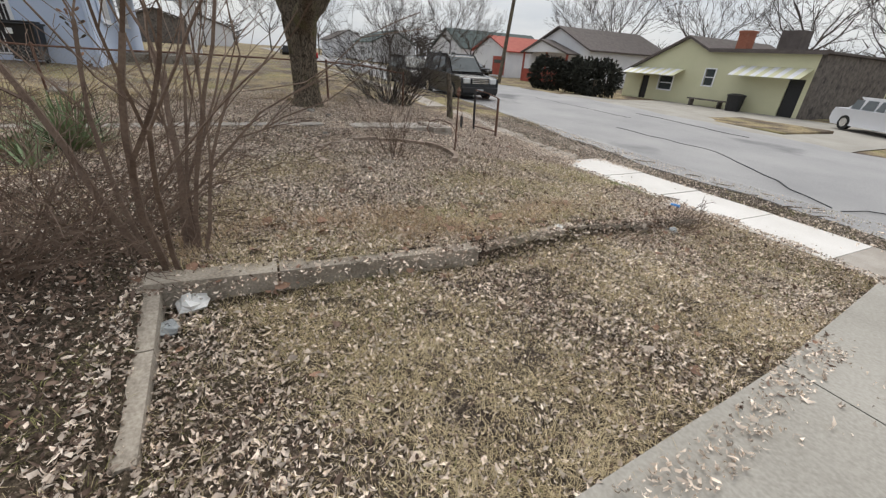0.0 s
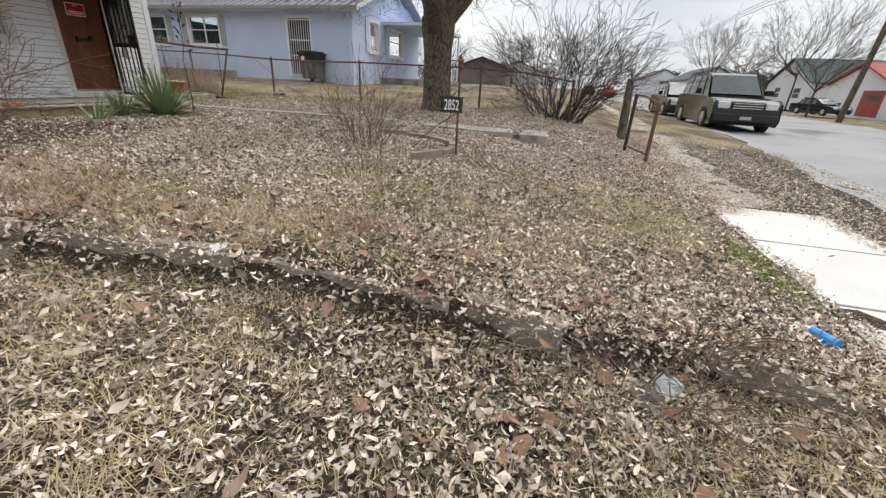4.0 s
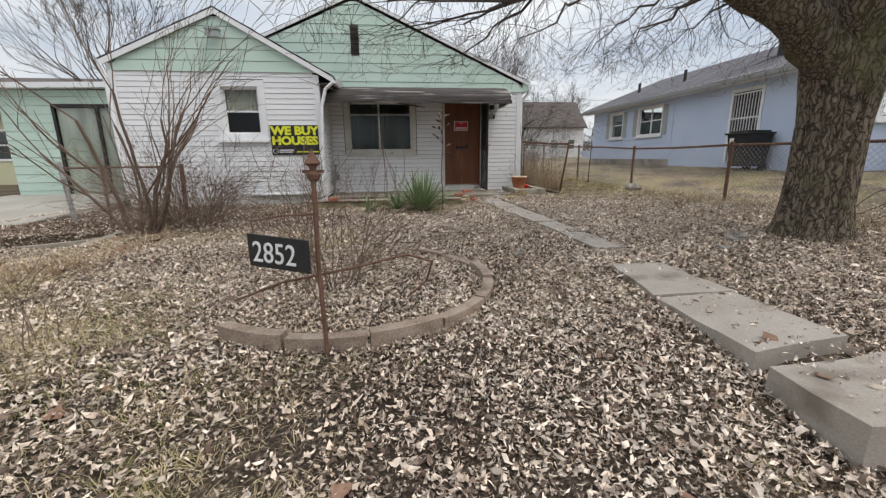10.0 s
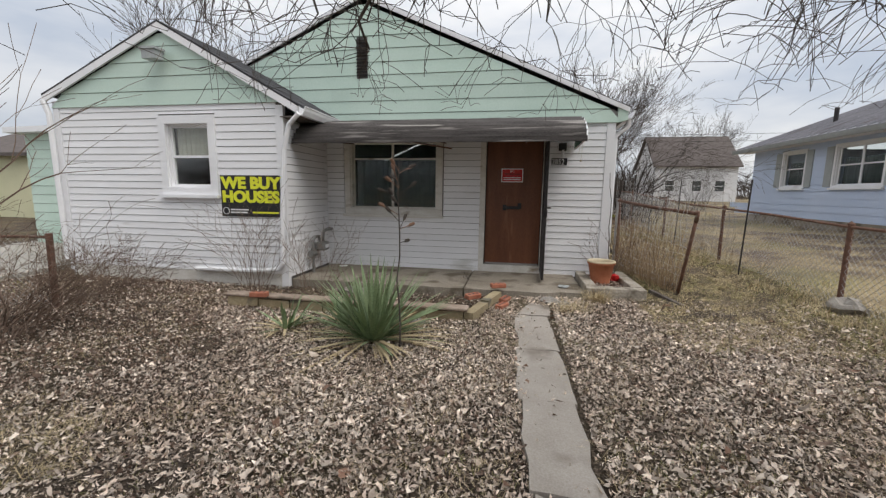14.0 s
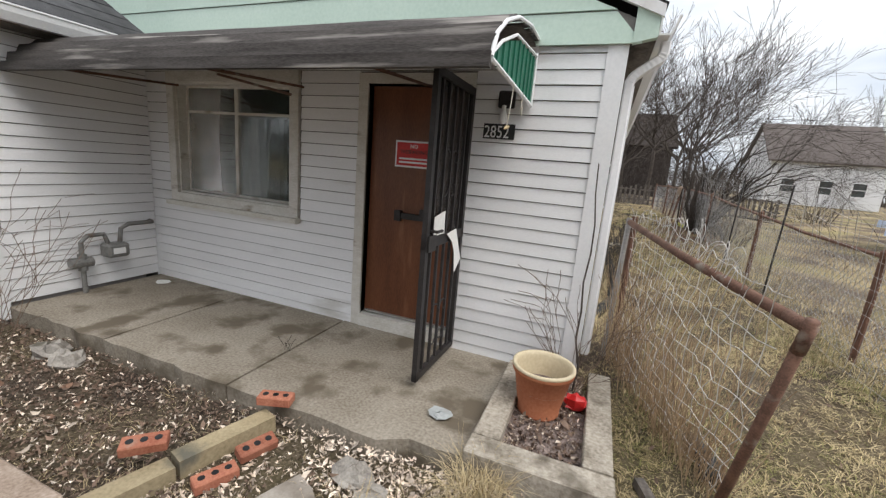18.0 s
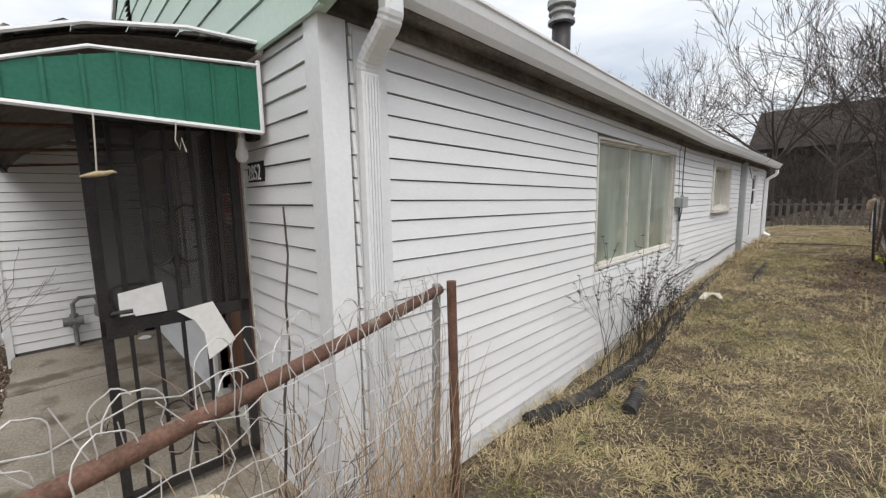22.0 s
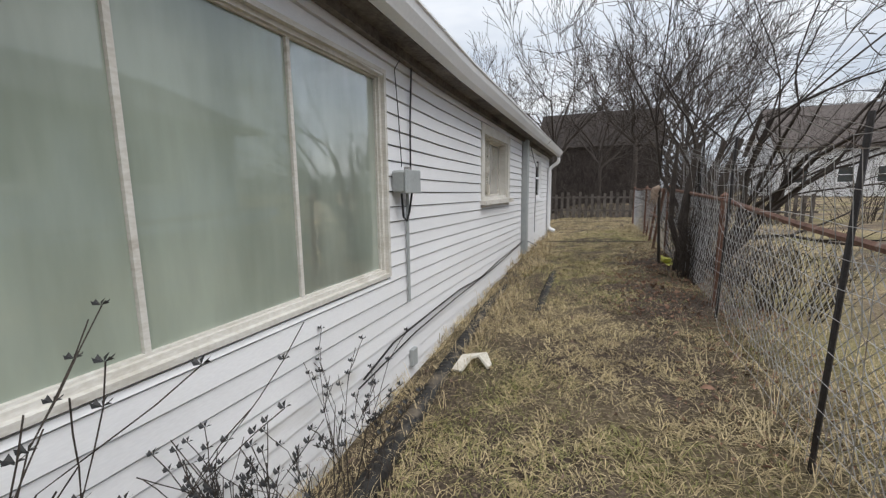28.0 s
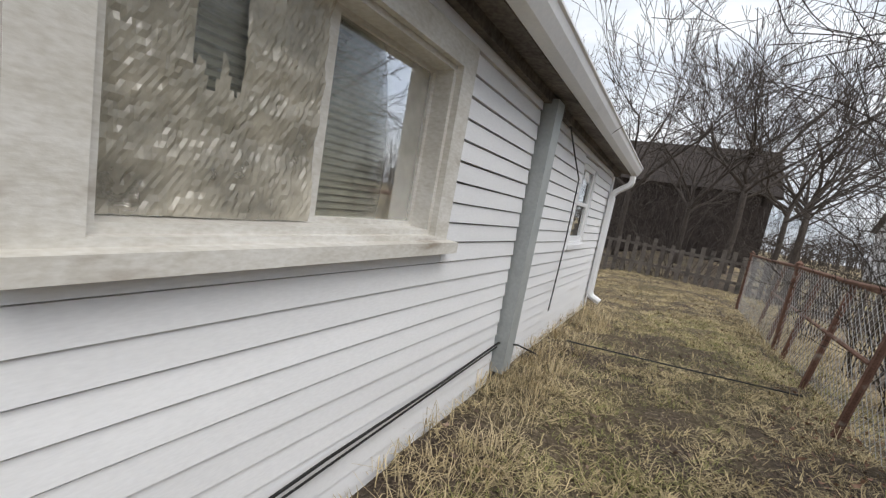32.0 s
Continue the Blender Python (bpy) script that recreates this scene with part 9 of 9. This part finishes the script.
def scatter(n, x0, x1, y0, y1, keep, seed):
    rng = np.random.default_rng(seed)
    x, y = rng.uniform(x0, x1, n), rng.uniform(y0, y1, n)
    k = rng.random(n) < keep(x, y)
    return x[k], y[k], rng


def blotch(x, y, s, seed):
    """Cheap smooth noise from sines, 0 to 1."""
    r = np.random.default_rng(seed)
    v = 0
    for k in range(6):
        a, b, p = r.normal(0, 1), r.normal(0, 1), r.uniform(0, 6.28)
        v = v + np.sin((a * x + b * y) * s + p)
    return 0.5 + v / 7


def mesh_np(name, V, tris, mat, label, category):
    me = bpy.data.meshes.new(name)
    n, m = len(V), len(tris)
    me.vertices.add(n)
    me.vertices.foreach_set("co", np.ascontiguousarray(V, dtype=np.float32).ravel())
    me.loops.add(m * 3)
    me.loops.foreach_set("vertex_index", np.ascontiguousarray(tris, dtype=np.int32).ravel())
    me.polygons.add(m)
    me.polygons.foreach_set("loop_start", np.arange(0, m * 3, 3, dtype=np.int32))
    me.update(calc_edges=True)
    me.materials.append(MAT[mat])
    return tagged(new(name, me), label, category, kind="stuff")


def in_house(x, y):
    return ((x > -8.7) & (x < 0.02) & (y > 0)) | ((x > -8.7) & (x < -4.7) & (y > -1.36)) | ((x < -8.5) & (y > 0.7))


def hard(x, y):
    """Paved places."""
    sw = (y > -12.42) & (y < -11.17) & ~((x > -2.5) & (x < 3.5))
    path = ((x > -1.5) & (x < -0.93) & (y > -9.3) & (y < -7.15)) | ((x > -1.3) & (x < -0.95) & (y > -6.6) & (y < -1.7))
    porch = (x > -4.7) & (x < -0.5) & (y > -1.3)
    drive = (x < -9.1 + np.interp(y, [-11, -7, -5], [0.75, 0.1, 0.0])) & (x > -12.6)
    return sw, path, porch, drive


# thin grass and leaf mould under the fence tree
shaded = lambda x, y: 1 - 0.85 * np.clip(1.7 - 1.3 * np.hypot((x - 2.1) / 0.75, (y - 7.4) / 2.4) + 0.5 * (blotch(x, y, 4, 71) - 0.5), 0, 1)


def leaf_keep(x, y):
    sw, path, porch, drive = hard(x, y)
    d = 0.3 + 0.75 * blotch(x, y, 1.6, 1) + 0.25 * blotch(x, y, 5, 2)
    d = d * np.clip(1.15 - 0.35 * (y + 9.5) / 9, 0.6, 1.2)
    d = np.where(x > 1.2, d * np.clip(1 - (y + 4.5) / 3.5, 0.02, 1), d)
    d = np.where((x > 0.1) & (y > -2.2), 0.06, d)
    d = np.where(x > 2.4, d * np.clip(1 - (x - 2.4) / 1.2, 0.0, 1), d)
    d = np.where(x < -6.7, d * np.clip(1.0 - 0.5 * np.clip(1.8 * blotch(x, y, 2.0, 33) - 0.2, 0, 1), 0.4, 1), d)
    d = np.where((x < -4.5 + 0.5 * np.sin(3 * y)) & (y > -4.4), d * 0.3, d)
    d = np.where((x < -3.4) & (x > -6.7) & (y < -4.5), d * np.clip(1.1 - 0.75 * np.clip(1.9 * blotch(x, y, 1.4, 61) - 0.45, 0, 1), 0.3, 1), d)
    d = np.where(y < -13.2, d * 0.35, d)
    edge = 0.5 + 0.9 * (blotch(x, y, 4.5, 5) - 0.5)
    ragged = (y > -11.17 - (0.1 + 0.12 * np.clip((-4.0 - x) / 1.3, 0, 1)) * edge) | (y < -12.42 + 0.25 * edge)
    pale = (x > -8.4) & (x < -2.4)
    d = np.where(sw, np.where(ragged, d, np.where(pale & (x < -2.9), 0.004, 0.05)), d)
    d = np.where(sw & pale & (x > -3.05 + 0.6 * (blotch(x, y, 3.5, 8) - 0.5)), 0.6, d)
    d = np.where((x > -4.8) & (x < -1.75) & (y > -2.4), d * 0.22, d)
    d = np.where(path, 0.07, d)
    drift = 0.55 * np.clip(1.2 - np.hypot((x + 4.35) / 0.7, (y + 0.3) / 0.45), 0, 1) + 0.35 * np.clip(1 + y / 0.12, 0, 1)
    joint = 0.4 * (np.minimum(abs(x + 3.4), abs(x + 2.1)) < 0.035)
    crumbs = 0.12 * np.clip(1.6 - np.hypot((x + 1.5) / 0.5, (y + 0.9) / 0.35), 0, 1)
    d = np.where(porch, 0.025 + drift + joint + crumbs, d)
    d = np.where(drive, 0.015 + 0.3 * (x > -9.3 + np.interp(y, [-11, -7, -5], [0.75, 0.1, 0.0])), d)
    mossy = np.clip(1.5 - 1.6 * np.hypot((x + 5.0) / 0.75, (y + 11.05) / 0.22), 0, 1)
    d = d * (1 - 0.65 * mossy)
    return np.where(in_house(x, y), 0, d)


def leaf_heights(x, y, lift, rng):
    """Where a leaf lies: on soil, slab, path, porch, planter or driveway."""
    n = len(x)
    sw, path, porch, drive = hard(x, y)
    z = np.maximum(ground(x, y), np.maximum(ground(x + 0.12, y), ground(x - 0.12, y)) - 0.015) + lift * rng.uniform(0.2, 2.6, n)
    z = np.where(sw, z + 0.03, z)
    z = np.where(path, np.maximum(z, -0.225), z)
    z = np.where(porch, -0.12, z)
    z = np.where((x > -0.31) & (x < 0.12) & (y > -1.12) & (y < -0.05), -0.088, z)
    return np.where(drive, ground(-10.5, y) + 0.075, z)


def leaves(n, x0, x1, y0, y1, keep, seed, size, mat, label, name="leaf_litter", lift=0.012, wide=0.125, curl=2.3, lie=1.0):
    """Narrow curled and twisted dead leaves, four triangles each."""
    x, y, rng = scatter(n, x0, x1, y0, y1, keep, seed)
    n = len(x)
    z = leaf_heights(x, y, lift, rng)
    an, L = rng.uniform(0, 2 * math.pi, n), size * np.exp(rng.normal(-0.08, 0.3, n))
    w = L * wide * rng.uniform(0.5, 1.6, n)
    tilt, roll = lie * rng.normal(0, 0.35, n), lie * rng.normal(0, 0.9, n)
    arc, twist, bend = curl * rng.normal(0.7, 0.7, n), lie * rng.normal(0, 0.8, n), rng.normal(0, 0.5, n)
    arc = np.where(np.abs(arc) < 0.15, 0.15, arc)
    d = np.stack([np.cos(an) * np.cos(tilt), np.sin(an) * np.cos(tilt), np.sin(tilt)], 1)
    s0 = np.stack([-np.sin(an), np.cos(an), 0 * an], 1)
    up = np.cross(d, s0)
    c = np.stack([x, y, z], 1)
    rows = []
    for k, wk in ((-1.0, 0), (-0.4, 1.0), (0.3, 0.9), (1.0, 0)):
        th = k * arc
        R = L / (2 * np.abs(arc)) * np.sign(arc)
        side = s0 * np.cos(roll + twist * k)[:, None] + up * np.sin(roll + twist * k)[:, None]
        p = c + d * (R * np.sin(th))[:, None] + up * (R * (1 - np.cos(th)))[:, None] + s0 * (bend * L * 0.35 * k * k)[:, None]
        if not wk:
            rows.append(p)
            continue
        for sg in (-1, 1):
            rows.append(p + side * (sg * w * wk * rng.uniform(0.6, 1.35, n))[:, None])
    v = np.stack(rows, 1)
    low = v[:, :, 2].min(1) - (z - 0.008)
    v[:, :, 2] -= low[:, None] * np.where(low < 0, 1, 0.6)[:, None]
    base = (np.arange(n) * 6)[:, None, None]
    t = np.array([[0, 2, 1], [1, 2, 4], [1, 4, 3], [3, 4, 5]])[None] + base
    return mesh_np(name, v.reshape(-1, 3), t.reshape(-1, 3), mat, label, "leaves")


leaves(530000, -9.3, 3.6, -11.6, -1.3, leaf_keep, 1, 0.043, "leaf", "thick litter of pale curled dead leaves on the front lawn")
leaves(80000, -9.3, 9, -14.3, -11.0, leaf_keep, 2, 0.043, "leaf", "dead leaves along the verge and sidewalk edge")
leaves(260, -9, 2.5, -11.2, -1.5, lambda x, y: np.where(in_house(x, y), 0, 0.8), 3, 0.075, "oakleaf", "scattered larger brown oak leaves", "oak_leaf_litter", wide=0.3, curl=0.8, lie=0.35)
leaves(420, -7.4, -6.0, -10.6, -4.4, lambda x, y: 0.85 * (np.abs(x + 6.6) < 0.4 + 0.3 * blotch(x, y, 3, 6)), 6, 0.08, "oakleaf", "brown oak leaves gathered along the edging", "oak_leaf_litter", wide=0.3, curl=0.8, lie=0.35)
leaves(900, -0.3, 0.11, -1.11, -0.05, lambda x, y: 1 + 0 * x, 8, 0.045, "brownleaf", "dead leaves lying in the planter")
leaves(300, -0.3, 0.11, -1.11, -0.05, lambda x, y: 1 + 0 * x, 9, 0.045, "leaf", "pale dead leaves lying in the planter")
leaves(34000, -9.0, -1.7, -4.6, -1.33, lambda x, y: np.where(in_house(x, y), 0, np.where(x < -4.0, 0.9, 0.8 * (y > -2.3))), 7, 0.045, "brownleaf", "dark brown leaf mulch before the wing")
leaves(90000, -9.0, 2.4, -11.2, -1.5, leaf_keep, 5, 0.047, "brownleaf", "darker brown dead leaves among the pale ones")
leaves(4500, 0.1, 2.3, -2.5, 14, lambda x, y: 0.35 + 0 * x, 4, 0.045, "brownleaf", "sparse dead leaves in the side yard")


def blades(n, x0, x1, y0, y1, keep, seed, length, width, mat, label, lay=0.9, name="grass", tuft=9, reach=0.05):
    """Grass in tufts: the blades of one tuft share a lean."""
    cx, cy, rng = scatter(max(1, n // tuft), x0, x1, y0, y1, keep, seed)
    q = len(cx)
    lean_a, lean_s, size = rng.uniform(0, 2 * math.pi, q), rng.uniform(0.2, 0.9, q), rng.uniform(0.65, 1.45, q)
    n = q * tuft
    rp = lambda v: np.repeat(v, tuft)
    a, r = rng.uniform(0, 2 * math.pi, n), reach * np.sqrt(rng.random(n)) * rp(size)
    x, y = rp(cx) + r * np.cos(a), rp(cy) + r * np.sin(a)
    z = ground(x, y) - 0.004
    hx, hy = np.cos(a) * 0.7 + rp(np.cos(lean_a) * lean_s) + rng.normal(0, 0.35, n), np.sin(a) * 0.7 + rp(np.sin(lean_a) * lean_s) + rng.normal(0, 0.35, n)
    an, el = np.arctan2(hy, hx), np.clip(rng.normal(lay, 0.3, n), 0.08, 1.5)
    L = length * rng.uniform(0.5, 1.4, n) * rp(size)
    d = np.stack([np.cos(an) * np.cos(el), np.sin(an) * np.cos(el), np.sin(el)], 1)
    s = np.stack([-np.sin(an), np.cos(an), 0 * an], 1) * (width * rng.uniform(0.6, 1.4, n))[:, None]
    c = np.stack([x, y, z], 1)
    mid = c + d * (L * 0.55)[:, None]
    tip = c + d * L[:, None] * np.array([1.15, 1.15, 0.6]) + np.stack([rng.normal(0, 0.2, n) * L, rng.normal(0, 0.2, n) * L, 0 * L], 1)
    v = np.stack([c - s, c + s, mid + s * 0.7, mid - s * 0.7, tip], 1)
    base = (np.arange(n) * 5)[:, None, None]
    t = np.array([[0, 1, 2], [0, 2, 3], [3, 2, 4]])[None] + base
    return mesh_np(name, v.reshape(-1, 3), t.reshape(-1, 3), mat, label, "grass")


open_ground = lambda x, y: np.where(in_house(x, y) | hard(x, y)[0] | hard(x, y)[1] | hard(x, y)[2] | hard(x, y)[3], 0, 1.0)
side = lambda x, y: open_ground(x, y) * np.clip(0.35 + 0.8 * blotch(x, y, 2.2, 11), 0.1, 1)
leaves(9000, 0.9, 2.6, 4.5, 10.5, lambda x, y: 0.9 * (1 - shaded(x, y)), 83, 0.045, "oakleaf", "brown dead leaves under the fence tree")
blades(175000, 0.05, 2.6, -3.0, 13, lambda x, y: side(x, y) * shaded(x, y), 21, 0.065, 0.0021, "sidestraw", "short matted straw-coloured winter grass", 0.4, tuft=14, reach=0.045)
blades(110000, 0.3, 2.4, -3.0, 13, lambda x, y: shaded(x, y) * np.clip(2.4 * blotch(x, y, 1.6, 12) - 0.55, 0, 1), 22, 0.05, 0.0017, "green_grass", "thin green grass between the straw", 0.6)
lawn_straw = lambda x, y: open_ground(x, y) * np.clip(1.6 * blotch(x, y, 1.1, 13) - 0.35 + 0.75 * ((x < -3.4) & (x > -6.7) & (y < -4.5)), 0.05, 1)
blades(150000, -9.1, 3.2, -11.2, -1.4, lawn_straw, 23, 0.07, 0.0016, "straw", "straw-coloured grass showing between the leaves", 0.6, tuft=11, reach=0.06)
blades(60000, -9.1, 2.5, -11.2, -2.0, lambda x, y: open_ground(x, y) * np.clip(2.6 * blotch(x, y, 0.9, 14) - 1.3 + 0.45 * ((x < -3.6) & (x > -6.2) & (y < -8.0)), 0, 1), 24, 0.06, 0.0016, "green_grass", "thin green grass patches on the front lawn", 0.8)
blades(85000, -9.1, -6.3, -11.1, -4.6, lambda x, y: open_ground(x, y) * np.clip(1.8 * blotch(x, y, 2.0, 33) - 0.2, 0.1, 1), 32, 0.085, 0.0016, "straw", "straw-coloured grass among the leaves of the parking strip", 0.6)
blades(34000, -9.1, -6.3, -11.1, -4.6, lambda x, y: open_ground(x, y) * np.clip(2.6 * blotch(x, y, 1.6, 34) - 1.1, 0, 1), 33, 0.055, 0.0017, "green_grass", "green grass tufts among the leaves of the parking strip", 0.75)
blades(26000, -6.1, -4.0, -11.35, -10.6, lambda x, y: np.clip(1.3 - 1.9 * np.hypot((x + 5.0) / 0.9, (y + 11.03) / 0.3) + blotch(x, y, 6, 35), 0, 1), 34, 0.04, 0.0022, "moss", "mossy green grass beside the sidewalk", 0.8)
blades(30000, -7.0, -5.6, -9.8, -4.6, lambda x, y: np.clip(2.6 * blotch(x, y, 3.2, 15) - 1.1, 0, 1) * np.clip(1.5 - 3 * np.abs(x + 6.4), 0, 1), 25, 0.16, 0.0018, "drystem", "long dry bent grass along the edging", 0.6, "tall_grass")
blades(45000, -0.6, 2.7, 12.6, 17.4, lambda x, y: np.clip(0.3 + 0.9 * blotch(x, y, 2.0, 51), 0.1, 1), 52, 0.065, 0.0024, "sidestraw", "matted straw-coloured grass at the back fence", 0.45, tuft=12)
west_lawn = lambda x, y: np.clip(1.9 * blotch(x, y, 1.4, 61) - 0.45, 0, 1) * np.clip((-3.3 - x) / 1.2, 0, 1) * np.clip((x + 6.7) / 0.4, 0, 1)
blades(60000, -6.7, -3.3, -10.7, -4.8, west_lawn, 62, 0.11, 0.0015, "straw", "tufts of straw-coloured grass over the leaves", 0.55, tuft=16, reach=0.05)
blades(30000, -6.7, -3.3, -10.7, -6.6, lambda x, y: west_lawn(x, y) * (blotch(x, y, 2.4, 63) > 0.45), 64, 0.09, 0.0015, "green_grass", "tufts of dull green grass over the leaves", 0.65, tuft=16, reach=0.045)
blades(16000, 1.75, 2.75, -8, 14, lambda x, y: shaded(x, y) * np.clip(1.6 * blotch(x, y, 2.0, 16) - 0.2, 0.1, 1), 26, 0.2, 0.0018, "straw", "long dry grass along the fence", 0.95, "tall_grass")
blades(9000, 0.03, 0.45, 0.3, 11.8, lambda x, y: np.clip(1.6 * blotch(x, y, 3.0, 17) - 0.2, 0.05, 1), 27, 0.14, 0.0018, "straw", "dry tufts at the foot of the side wall", 1.0, "tall_grass")
blades(9000, -9.2, 9, -14.4, -12.4, lambda x, y: np.clip(1.7 * blotch(x, y, 1.5, 18) - 0.3, 0, 1), 28, 0.06, 0.002, "green_grass", "short grass on the verge", 0.7)
blades(42000, 2.55, 7.0, -9, 12, lambda x, y: 0.9 + 0 * x, 29, 0.07, 0.0026, "straw", "short straw-coloured grass of the neighbour's lawn", 0.5)
blades(500, -0.9, -0.55, -2.1, -1.65, lambda x, y: 1 + 0 * x, 30, 0.17, 0.0018, "straw", "dry grass clump by the porch step", 0.7, "tall_grass")
blades(700, -0.45, -0.25, -1.5, -1.3, lambda x, y: 1 + 0 * x, 31, 0.2, 0.0018, "straw", "dry grass tuft at the planter", 0.8, "tall_grass")
